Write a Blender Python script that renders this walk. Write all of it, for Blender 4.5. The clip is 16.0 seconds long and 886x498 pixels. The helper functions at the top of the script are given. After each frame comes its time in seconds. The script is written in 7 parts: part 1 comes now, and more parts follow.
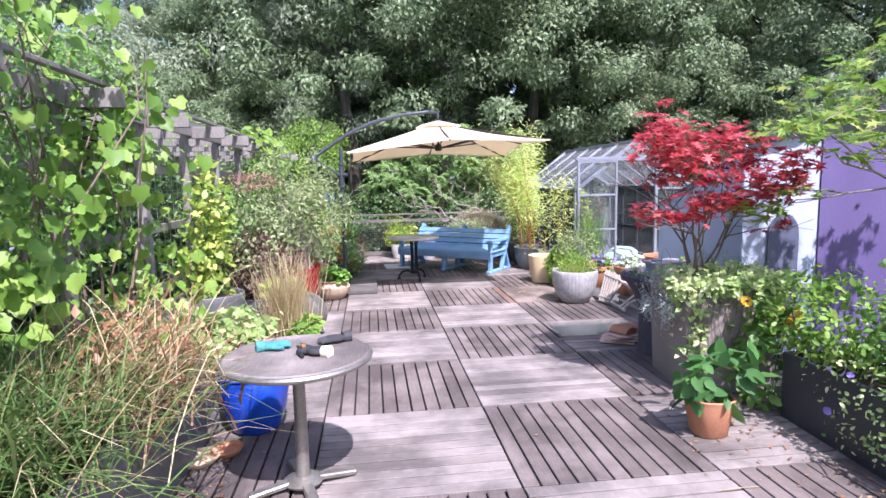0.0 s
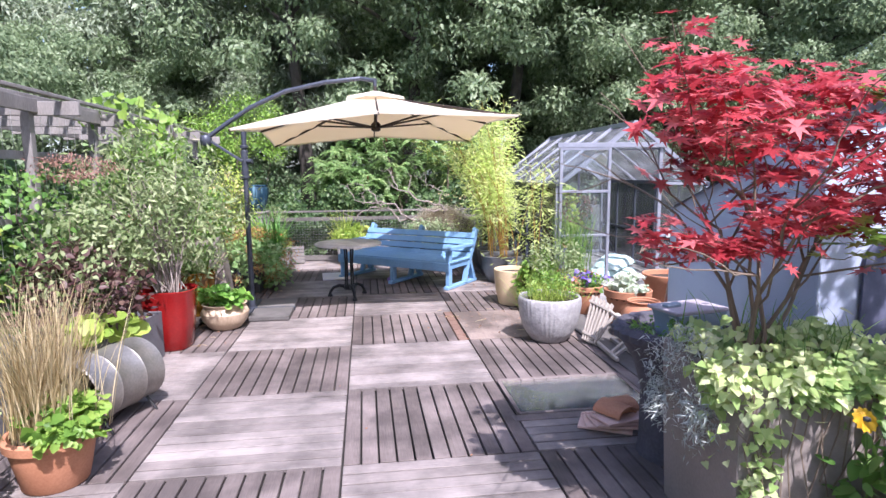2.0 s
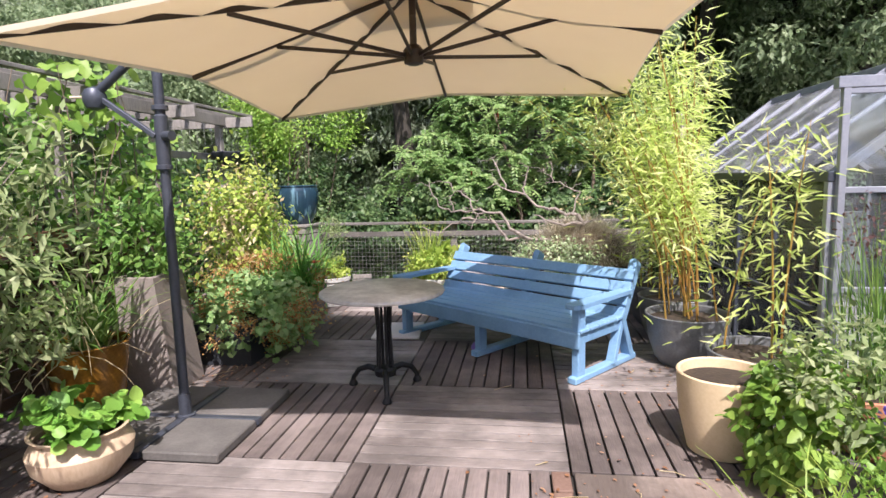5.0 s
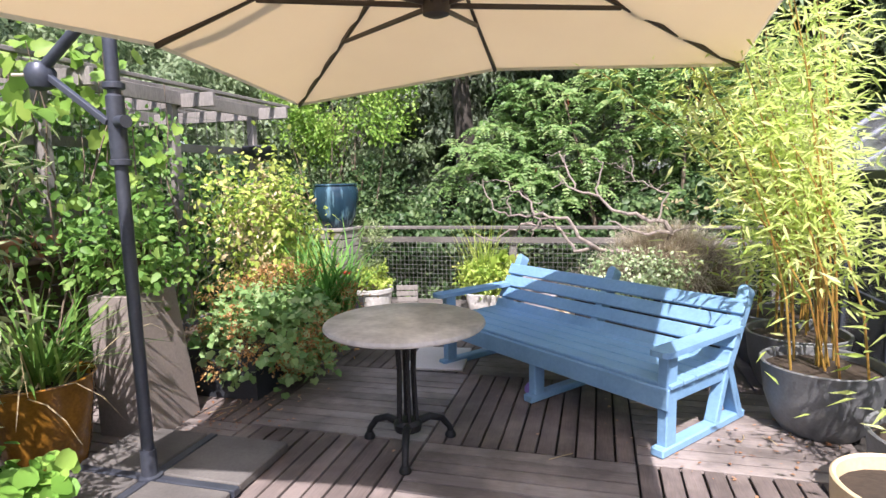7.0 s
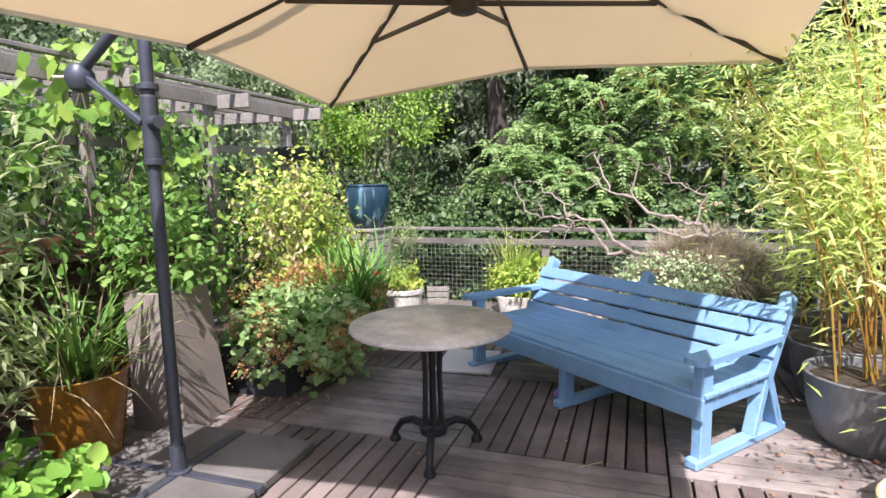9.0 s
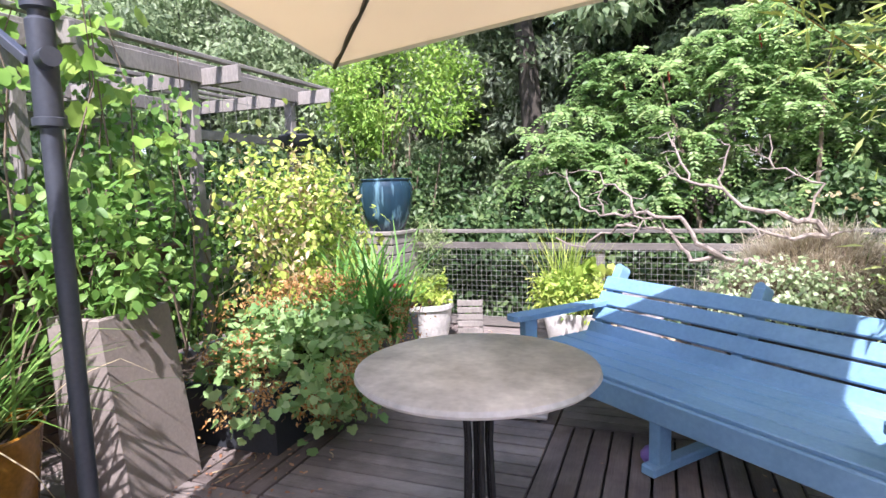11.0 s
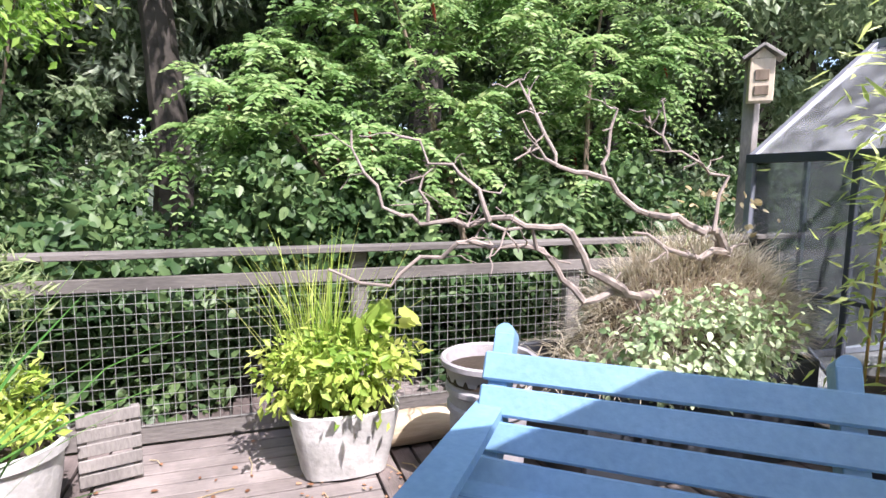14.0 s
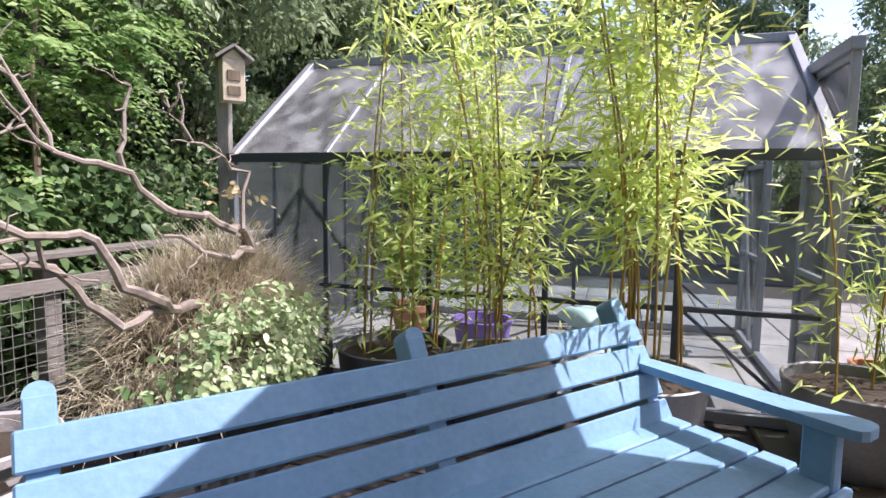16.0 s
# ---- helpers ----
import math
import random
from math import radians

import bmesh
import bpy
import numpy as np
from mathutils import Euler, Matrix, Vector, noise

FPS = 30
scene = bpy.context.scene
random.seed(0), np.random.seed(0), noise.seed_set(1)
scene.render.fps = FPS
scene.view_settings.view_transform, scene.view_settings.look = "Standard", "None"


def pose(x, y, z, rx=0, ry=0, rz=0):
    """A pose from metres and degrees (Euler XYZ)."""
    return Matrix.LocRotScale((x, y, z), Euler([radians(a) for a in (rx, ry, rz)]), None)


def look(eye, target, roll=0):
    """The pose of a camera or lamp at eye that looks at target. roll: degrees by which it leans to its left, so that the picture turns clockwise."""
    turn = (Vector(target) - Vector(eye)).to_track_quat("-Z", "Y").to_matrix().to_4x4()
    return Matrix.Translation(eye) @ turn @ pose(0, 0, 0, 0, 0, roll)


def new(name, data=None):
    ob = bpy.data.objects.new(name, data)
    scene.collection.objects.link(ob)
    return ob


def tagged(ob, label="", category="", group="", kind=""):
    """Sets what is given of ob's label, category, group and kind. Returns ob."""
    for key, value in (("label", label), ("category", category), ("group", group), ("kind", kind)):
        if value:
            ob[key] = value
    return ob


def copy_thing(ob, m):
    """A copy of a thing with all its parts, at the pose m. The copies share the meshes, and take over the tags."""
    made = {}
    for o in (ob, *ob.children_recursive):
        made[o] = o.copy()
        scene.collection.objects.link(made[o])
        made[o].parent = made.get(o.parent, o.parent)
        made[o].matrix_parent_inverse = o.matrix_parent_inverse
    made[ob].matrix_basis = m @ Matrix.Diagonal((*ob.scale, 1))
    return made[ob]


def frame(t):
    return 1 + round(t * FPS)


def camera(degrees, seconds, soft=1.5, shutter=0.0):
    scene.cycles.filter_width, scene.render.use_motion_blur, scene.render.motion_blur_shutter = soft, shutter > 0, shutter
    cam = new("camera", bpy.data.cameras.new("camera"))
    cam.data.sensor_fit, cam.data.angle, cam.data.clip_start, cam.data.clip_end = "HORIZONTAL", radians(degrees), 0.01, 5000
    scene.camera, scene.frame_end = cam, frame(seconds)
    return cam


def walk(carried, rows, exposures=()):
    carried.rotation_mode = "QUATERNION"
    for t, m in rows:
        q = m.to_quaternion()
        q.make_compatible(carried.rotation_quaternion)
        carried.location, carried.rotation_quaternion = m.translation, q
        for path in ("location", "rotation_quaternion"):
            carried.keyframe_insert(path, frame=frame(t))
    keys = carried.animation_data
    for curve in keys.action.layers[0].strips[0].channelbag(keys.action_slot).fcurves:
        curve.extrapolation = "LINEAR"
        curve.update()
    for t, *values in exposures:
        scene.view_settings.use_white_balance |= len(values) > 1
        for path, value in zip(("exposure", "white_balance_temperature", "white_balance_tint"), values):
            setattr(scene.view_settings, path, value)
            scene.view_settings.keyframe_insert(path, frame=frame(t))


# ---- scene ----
cam = camera(75.5, 16.0)
PATH = [
    (0, (-0.104, 0.008, 1.677), (0.14, 1.979, 1.441), -1.2),
    (0.5, (0.078, 0.377, 1.661), (0.341, 2.345, 1.416), -1.0),
    (1, (0.318, 0.917, 1.629), (0.589, 2.882, 1.379), -0.8),
    (1.5, (0.564, 1.463, 1.647), (0.84, 3.427, 1.388), -0.6),
    (2, (0.842, 2.088, 1.656), (1.106, 4.052, 1.39), -0.5),
    (2.5, (1.09, 2.719, 1.622), (1.334, 4.687, 1.362), -0.6),
    (3, (1.274, 3.425, 1.619), (1.466, 5.398, 1.351), -0.5),
    (3.5, (1.393, 4.072, 1.58), (1.486, 6.052, 1.314), -0.7),
    (4, (1.493, 4.772, 1.555), (1.472, 6.754, 1.285), -1.0),
    (4.5, (1.57, 5.373, 1.515), (1.41, 7.35, 1.26), -1.3),
    (7, (1.626, 6.867, 1.519), (1.101, 8.78, 1.266), -1.4),
    (7.5, (1.631, 6.881, 1.516), (1.07, 8.784, 1.269), -1.3),
    (8, (1.643, 6.889, 1.518), (1.05, 8.783, 1.271), -1.3),
    (8.5, (1.646, 6.899, 1.515), (1.029, 8.785, 1.268), -1.2),
    (9, (1.652, 6.914, 1.514), (1.011, 8.793, 1.268), -1.2),
    (11.3, (1.112, 8.09, 1.383), (0.389, 9.942, 1.161), -1.5),
    (11.5, (1.03, 8.271, 1.408), (0.305, 10.121, 1.173), -1.1),
    (12, (0.744, 8.735, 1.28), (0.08, 10.611, 1.084), -0.3),
    (12.5, (0.517, 9.175, 1.279), (-0.008, 11.095, 1.075), -0.2),
    (13, (0.325, 9.545, 1.266), (0.092, 11.521, 1.063), -0.1),
    (13.5, (0.18, 9.857, 1.288), (0.345, 11.836, 1.055), 0.0),
    (14, (0.165, 10.148, 1.294), (0.804, 12.028, 1.057), 0.5),
    (14.5, (0.146, 10.327, 1.28), (1.186, 12.02, 1.052), 0.6),
    (15, (0.127, 10.469, 1.263), (1.565, 11.841, 1.036), 1.0),
    (15.5, (0.094, 10.573, 1.259), (1.809, 11.578, 1.041), 1.1),
    (16, (0.056, 10.624, 1.258), (1.955, 11.217, 1.052), 0.7),
]
EXPOSURES = [(0.0, 1.26, 5750, 25), (2.5, 1.2, 5800, 23), (4.5, 0.98, 6350, 19), (7.0, 1.25, 6250, 20), (9.0, 1.27, 6250, 20), (11.5, 1.57, 5950, 23), (13.0, 1.45, 6000, 22), (14.5, 1.36, 6150, 21), (16.0, 1.05, 6300, 22)]
walk(cam, [(t, look(eye, target, roll)) for t, eye, target, roll in PATH], EXPOSURES)

# ---- light ----
SUN_WAY = Vector((-0.2, 0.68, -1.0)).normalized()
world = bpy.data.worlds.new("sky")
scene.world = world
world.use_nodes = True
sky = world.node_tree.nodes.new("ShaderNodeTexSky")
sky.sky_type, sky.sun_disc = "NISHITA", False
sky.sun_elevation = math.asin(-SUN_WAY.z)
sky.sun_rotation = math.atan2(-SUN_WAY.x, -SUN_WAY.y)
sky.air_density, sky.dust_density = 1.0, 2.0
world.node_tree.links.new(sky.outputs[0], world.node_tree.nodes["Background"].inputs[0])
world.node_tree.nodes["Background"].inputs[1].default_value = 0.15
sun = new("sun", bpy.data.lights.new("sun", "SUN"))
sun.data.energy, sun.data.angle, sun.data.color = 4.1, radians(0.6), (1.0, 0.95, 0.88)
sun.matrix_world = look((0, 0, 20), Vector((0, 0, 20)) + SUN_WAY)

# ---- materials ----
MATS = {}


def nodes_of(name):
    m = bpy.data.materials.new(name)
    m.use_nodes = True
    t = m.node_tree
    return m, t, t.nodes["Principled BSDF"], t.nodes["Material Output"]


def ramp_node(t, colours, fac):
    r = t.nodes.new("ShaderNodeValToRGB")
    el = r.color_ramp.elements
    while len(el) < len(colours):
        el.new(0.5)
    for k, c in enumerate(colours):
        el[k].position = k / max(1, len(colours) - 1)
        el[k].color = (*c, 1)
    t.links.new(fac, r.inputs[0])
    return r.outputs[0]


def surface(name, dark, light, scale=8.0, rough=0.7, metal=0.0, bump=0.3, stretch=(1, 1, 1), fine=60.0, spread=0.0, spec=0.4, island=0.0, stain=0.0):
    """A plain solid surface with stains, fine grain and relief."""
    if name in MATS:
        return MATS[name]
    m, t, b, out = nodes_of(name)
    N, L = t.nodes, t.links
    co = N.new("ShaderNodeTexCoord")
    info = N.new("ShaderNodeObjectInfo")
    mp = N.new("ShaderNodeMapping")
    mp.inputs["Scale"].default_value = stretch
    shift = N.new("ShaderNodeVectorMath")
    shift.operation = "SCALE"
    shift.inputs[0].default_value = (13.0, 7.0, 5.0)
    L.new(info.outputs["Random"], shift.inputs["Scale"])
    add = N.new("ShaderNodeVectorMath")
    L.new(co.outputs["Object"], add.inputs[0])
    L.new(shift.outputs[0], add.inputs[1])
    L.new(add.outputs[0], mp.inputs[0])
    big, small = N.new("ShaderNodeTexNoise"), N.new("ShaderNodeTexNoise")
    for n, sc, de in ((big, scale, 4), (small, fine, 3)):
        n.inputs["Scale"].default_value, n.inputs["Detail"].default_value = sc, de
        L.new(mp.outputs[0], n.inputs["Vector"])
    mix = N.new("ShaderNodeMath")
    mix.operation = "MULTIPLY_ADD"
    mix.inputs[1].default_value, mix.inputs[2].default_value = 0.9, -0.28
    L.new(big.outputs[0], mix.inputs[0])
    m2 = N.new("ShaderNodeMath")
    m2.operation = "MULTIPLY_ADD"
    m2.inputs[1].default_value = 0.65
    L.new(small.outputs[0], m2.inputs[0])
    L.new(mix.outputs[0], m2.inputs[2])
    fac = m2.outputs[0]
    if spread or island:
        m3 = N.new("ShaderNodeMath")
        m3.operation = "MULTIPLY_ADD"
        m3.inputs[1].default_value = spread or island
        if island:
            geo = N.new("ShaderNodeNewGeometry")
            L.new(geo.outputs["Random Per Island"], m3.inputs[0])
        else:
            L.new(info.outputs["Random"], m3.inputs[0])
        sub = N.new("ShaderNodeMath")
        sub.inputs[1].default_value = -(spread or island) / 2
        L.new(fac, sub.inputs[0])
        L.new(sub.outputs[0], m3.inputs[2])
        fac = m3.outputs[0]
    mid = tuple((a + c) / 2 for a, c in zip(dark, light))
    col = ramp_node(t, (dark, mid, light), fac)
    if stain:
        # dirt and bleached patches that run across neighbouring pieces
        where = N.new("ShaderNodeNewGeometry")
        dirt = N.new("ShaderNodeTexNoise")
        dirt.inputs["Scale"].default_value, dirt.inputs["Detail"].default_value, dirt.inputs["Roughness"].default_value = 1.7, 7, 0.62
        L.new(where.outputs["Position"], dirt.inputs["Vector"])
        reach = N.new("ShaderNodeMapRange")
        reach.inputs["From Min"].default_value, reach.inputs["From Max"].default_value = 0.4, 0.62
        reach.inputs["To Min"].default_value, reach.inputs["To Max"].default_value = 1.0 - stain, 1.0 + 0.25 * stain
        L.new(dirt.outputs[0], reach.inputs[0])
        tone = N.new("ShaderNodeVectorMath")
        tone.operation = "SCALE"
        L.new(col, tone.inputs[0])
        L.new(reach.outputs[0], tone.inputs["Scale"])
        col = tone.outputs[0]
    L.new(col, b.inputs["Base Color"])
    rr = N.new("ShaderNodeMapRange")
    rr.inputs["To Min"].default_value, rr.inputs["To Max"].default_value = max(0.03, rough - 0.12), min(1, rough + 0.12)
    L.new(big.outputs[0], rr.inputs[0])
    L.new(rr.outputs[0], b.inputs["Roughness"])
    b.inputs["Metallic"].default_value = metal
    b.inputs["Specular IOR Level"].default_value = spec
    if bump:
        bp = N.new("ShaderNodeBump")
        bp.inputs["Strength"].default_value, bp.inputs["Distance"].default_value = bump, 0.004
        L.new(small.outputs[0], bp.inputs["Height"])
        L.new(bp.outputs[0], b.inputs["Normal"])
    MATS[name] = m
    return m


def leaf(name, *colours, through_light=0.3, rough=0.45):
    """Foliage: every leaf takes its own shade, and some light passes through it."""
    if name in MATS:
        return MATS[name]
    m, t, b, out = nodes_of(name)
    N, L = t.nodes, t.links
    geo = N.new("ShaderNodeNewGeometry")
    co = N.new("ShaderNodeTexCoord")
    no = N.new("ShaderNodeTexNoise")
    no.inputs["Scale"].default_value = 2.2
    L.new(co.outputs["Object"], no.inputs["Vector"])
    ad = N.new("ShaderNodeMath")
    ad.operation = "MULTIPLY_ADD"
    ad.inputs[1].default_value = 0.7
    L.new(geo.outputs["Random Per Island"], ad.inputs[0])
    no2 = N.new("ShaderNodeMath")
    no2.operation = "MULTIPLY_ADD"
    no2.inputs[1].default_value, no2.inputs[2].default_value = 1.2, -0.45
    L.new(no.outputs[0], no2.inputs[0])
    L.new(no2.outputs[0], ad.inputs[2])
    col = ramp_node(t, colours, ad.outputs[0])
    L.new(col, b.inputs["Base Color"])
    b.inputs["Roughness"].default_value, b.inputs["Specular IOR Level"].default_value = rough, 0.35
    tr = N.new("ShaderNodeBsdfTranslucent")
    L.new(col, tr.inputs[0])
    mx = N.new("ShaderNodeMixShader")
    mx.inputs[0].default_value = through_light
    L.new(b.outputs[0], mx.inputs[1])
    L.new(tr.outputs[0], mx.inputs[2])
    L.new(mx.outputs[0], out.inputs[0])
    MATS[name] = m
    return m


def glass(name, tint=(0.9, 0.95, 0.94), rough=0.02, haze=0.0, ior=1.5):
    """A thin pane: mostly clear, with a mirror-like skin and a little white haze."""
    if name in MATS:
        return MATS[name]
    m, t, b, out = nodes_of(name)
    N, L = t.nodes, t.links
    cl, gl, mx = N.new("ShaderNodeBsdfTransparent"), N.new("ShaderNodeBsdfGlossy"), N.new("ShaderNodeMixShader")
    cl.inputs[0].default_value = (*tint, 1)
    gl.inputs["Roughness"].default_value = rough
    fr = N.new("ShaderNodeFresnel")
    fr.inputs[0].default_value = ior
    L.new(fr.outputs[0], mx.inputs[0])
    L.new(cl.outputs[0], mx.inputs[1])
    L.new(gl.outputs[0], mx.inputs[2])
    no = N.new("ShaderNodeTexNoise")
    no.inputs["Scale"].default_value, no.inputs["Detail"].default_value = 5.0, 5.0
    mr = N.new("ShaderNodeMapRange")
    mr.inputs["From Min"].default_value, mr.inputs["From Max"].default_value = 0.4, 0.75
    mr.inputs["To Min"].default_value, mr.inputs["To Max"].default_value = haze * 0.4, haze * 1.6
    L.new(no.outputs[0], mr.inputs[0])
    b.inputs["Base Color"].default_value, b.inputs["Roughness"].default_value = (0.75, 0.76, 0.78, 1), 0.8
    m2 = N.new("ShaderNodeMixShader")
    L.new(mr.outputs[0], m2.inputs[0])
    L.new(mx.outputs[0], m2.inputs[1])
    L.new(b.outputs[0], m2.inputs[2])
    L.new(m2.outputs[0], out.inputs[0])
    MATS[name] = m
    return m


# same wood twice: sheen on boards running along x put into the colour
WOOD_LIGHT = surface("sheen_deck_wood", (0.14, 0.115, 0.105), (0.36, 0.315, 0.295), 5, 0.78, stretch=(1, 0.06, 1), fine=160, spread=0.45, bump=0.8, stain=0.48)
WOOD_DARK = surface("plain_deck_wood", (0.085, 0.066, 0.06), (0.25, 0.205, 0.19), 5, 0.75, stretch=(1, 0.06, 1), fine=160, spread=0.45, bump=0.8, stain=0.48)
WOOD_GREY = surface("silvered_timber", (0.12, 0.11, 0.1), (0.38, 0.35, 0.325), 4, 0.8, stretch=(1, 1, 0.3), fine=90, island=0.3, bump=0.6)
SOIL = surface("soil", (0.02, 0.015, 0.011), (0.07, 0.05, 0.035), 12, 0.95, bump=1.0, fine=40)
# near-black, so shade between boards, slabs and slats sits in the colour
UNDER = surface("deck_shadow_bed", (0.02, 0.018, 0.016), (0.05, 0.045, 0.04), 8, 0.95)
BLUE_PAINT = surface("blue_bench_paint", (0.14, 0.28, 0.46), (0.26, 0.44, 0.65), 3, 0.5, bump=0.35, fine=45, island=0.15, stain=0.12)
LEAD = surface("dark_grey_lead", (0.07, 0.07, 0.078), (0.17, 0.17, 0.18), 4, 0.6, bump=0.25)
# silvered timber made darker: tree shade on the fence is in the colour
FENCE_WOOD = surface("shaded_fence_timber", (0.09, 0.082, 0.075), (0.28, 0.255, 0.235), 4, 0.85, stretch=(0.2, 1, 1), fine=90, island=0.3, bump=0.6, stain=0.3)
STONE_BROWN = surface("taupe_fibre_clay", (0.17, 0.145, 0.13), (0.31, 0.265, 0.24), 3, 0.75, bump=0.4)
BLACK_BOX = surface("black_resin", (0.018, 0.02, 0.024), (0.05, 0.055, 0.065), 4, 0.5, bump=0.2)
TERRACOTTA = surface("terracotta", (0.33, 0.13, 0.065), (0.56, 0.27, 0.155), 5, 0.75, bump=0.3, fine=80)
OXBLOOD = surface("oxblood_glaze", (0.075, 0.022, 0.02), (0.17, 0.06, 0.05), 4, 0.28, bump=0.1)
RED_GLAZE = surface("red_glaze", (0.15, 0.006, 0.006), (0.3, 0.016, 0.014), 5, 0.2, bump=0.08, spec=0.5)
BLUE_GLAZE = surface("cobalt_glaze", (0.008, 0.03, 0.25), (0.02, 0.1, 0.62), 5, 0.12, bump=0.08, spec=0.6)
TEAL_GLAZE = surface("teal_glaze", (0.006, 0.014, 0.03), (0.03, 0.075, 0.11), 7, 0.2, stretch=(1, 1, 0.15), bump=0.08, fine=20, spec=0.5)
AMBER_GLAZE = surface("amber_glaze", (0.1, 0.04, 0.006), (0.42, 0.2, 0.03), 4, 0.18, bump=0.1, spec=0.6)
gt = TEAL_GLAZE.node_tree
runs, where, squash, edge, tint = (gt.nodes.new("ShaderNode" + k) for k in ("TexNoise", "TexCoord", "Mapping", "MapRange", "Mix"))
squash.inputs["Scale"].default_value = (16, 16, 2.2)
runs.inputs["Scale"].default_value, runs.inputs["Detail"].default_value = 1.0, 3
edge.inputs["From Min"].default_value, edge.inputs["From Max"].default_value = 0.56, 0.72
tint.data_type = "RGBA"
gt.links.new(where.outputs["Object"], squash.inputs[0])
gt.links.new(squash.outputs[0], runs.inputs["Vector"])
gt.links.new(runs.outputs[0], edge.inputs[0])
gt.links.new(edge.outputs[0], tint.inputs["Factor"])
old = gt.nodes["Principled BSDF"].inputs["Base Color"].links[0].from_socket
gt.links.new(old, tint.inputs["A"])
tint.inputs["B"].default_value = (0.14, 0.26, 0.33, 1)
gt.links.new(tint.outputs["Result"], gt.nodes["Principled BSDF"].inputs["Base Color"])
BEIGE_POT = surface("beige_stoneware", (0.36, 0.24, 0.15), (0.72, 0.58, 0.42), 5, 0.5, stretch=(1, 1, 0.3), bump=0.15)
SAND_POT = surface("sand_stoneware", (0.52, 0.38, 0.22), (0.72, 0.58, 0.38), 4, 0.6, bump=0.15)
GREY_POT = surface("rough_grey_cement", (0.19, 0.185, 0.185), (0.5, 0.48, 0.475), 14, 0.85, bump=0.9, fine=45)
WHITE_POT = surface("white_cement", (0.3, 0.285, 0.265), (0.8, 0.78, 0.75), 9, 0.88, bump=0.8, fine=35, stain=0.35)
RIBBED_DARK = surface("ribbed_zinc", (0.1, 0.105, 0.11), (0.25, 0.255, 0.26), 5, 0.5, metal=0.3, bump=0.2)
CONCRETE = surface("concrete_slab", (0.085, 0.078, 0.073), (0.18, 0.168, 0.158), 4, 0.85, bump=0.5, stain=0.3)
PAVING = surface("grey_paving", (0.2, 0.19, 0.185), (0.36, 0.345, 0.33), 2, 0.85, bump=0.4, stain=0.3)
EARTH = surface("woodland_floor", (0.025, 0.035, 0.014), (0.07, 0.085, 0.035), 1.5, 0.95, bump=1.0, fine=9)
CANVAS = surface("cream_canvas", (0.72, 0.64, 0.52), (0.84, 0.77, 0.65), 3, 0.85, bump=0.15, fine=220)
nt = CANVAS.node_tree
lit = nt.nodes.new("ShaderNodeBsdfTranslucent")
lit.inputs[0].default_value = (0.88, 0.77, 0.58, 1)
both = nt.nodes.new("ShaderNodeMixShader")
both.inputs[0].default_value = 0.43
nt.links.new(nt.nodes["Principled BSDF"].outputs[0], both.inputs[1])
nt.links.new(lit.outputs[0], both.inputs[2])
nt.links.new(both.outputs[0], nt.nodes["Material Output"].inputs[0])
ANTHRACITE = surface("anthracite_metal", (0.045, 0.05, 0.068), (0.09, 0.1, 0.125), 8, 0.42, metal=0.35, bump=0.05)
ALU_GREY = surface("grey_aluminium", (0.2, 0.21, 0.25), (0.36, 0.37, 0.42), 6, 0.45, metal=0.4, bump=0.05)
DARK_IRON = surface("dark_cast_iron", (0.015, 0.015, 0.017), (0.05, 0.05, 0.052), 8, 0.55, metal=0.6, bump=0.3)
DULL_STEEL = surface("dull_steel", (0.16, 0.15, 0.13), (0.42, 0.39, 0.35), 6, 0.42, metal=0.7, bump=0.15)
RIB_BROWN = surface("dark_umbrella_rib", (0.03, 0.02, 0.014), (0.06, 0.045, 0.035), 8, 0.5, bump=0.1)
TABLE_STONE = surface("mottled_stone_top", (0.42, 0.4, 0.385), (0.86, 0.83, 0.8), 9, 0.6, bump=0.3, fine=30, stain=0.4)
BARK = surface("bark", (0.09, 0.065, 0.045), (0.26, 0.2, 0.15), 9, 0.9, stretch=(1, 1, 0.3), bump=1.0, fine=40)
PALE_BARK = surface("pale_twisted_bark", (0.14, 0.11, 0.095), (0.4, 0.34, 0.3), 8, 0.85, bump=0.9, fine=50)
WILD_BARK = surface("woodland_bark", (0.03, 0.026, 0.022), (0.1, 0.085, 0.07), 5, 0.95, bump=1.0, fine=20)
TARP_GREY = surface("grey_blue_tarpaulin", (0.34, 0.38, 0.5), (0.48, 0.53, 0.66), 2, 0.5, bump=0.2, fine=120)
TARP_PURPLE = surface("purple_tarpaulin", (0.085, 0.06, 0.16), (0.15, 0.115, 0.26), 2, 0.5, bump=0.2, fine=120)
TARP_DARK = surface("dark_arch", (0.07, 0.075, 0.12), (0.12, 0.125, 0.19), 3, 0.7, bump=0.2)
CREAM_LINER = surface("cream_inner_pot", (0.55, 0.48, 0.38), (0.75, 0.68, 0.56), 6, 0.7)
PLASTIC_BLUE = surface("faded_blue_plastic", (0.2, 0.26, 0.32), (0.32, 0.38, 0.44), 5, 0.5, bump=0.1)
PLASTIC_PURPLE = surface("purple_paint", (0.17, 0.1, 0.36), (0.3, 0.2, 0.52), 5, 0.55, bump=0.15)
PLASTIC_TEAL = surface("green_white_sacking", (0.25, 0.5, 0.45), (0.75, 0.82, 0.8), 6, 0.4, bump=0.1, fine=15)
PALE_WOOD = surface("pale_raw_wood", (0.42, 0.34, 0.25), (0.66, 0.57, 0.45), 5, 0.8, stretch=(1, 1, 0.4), bump=0.4, fine=70)
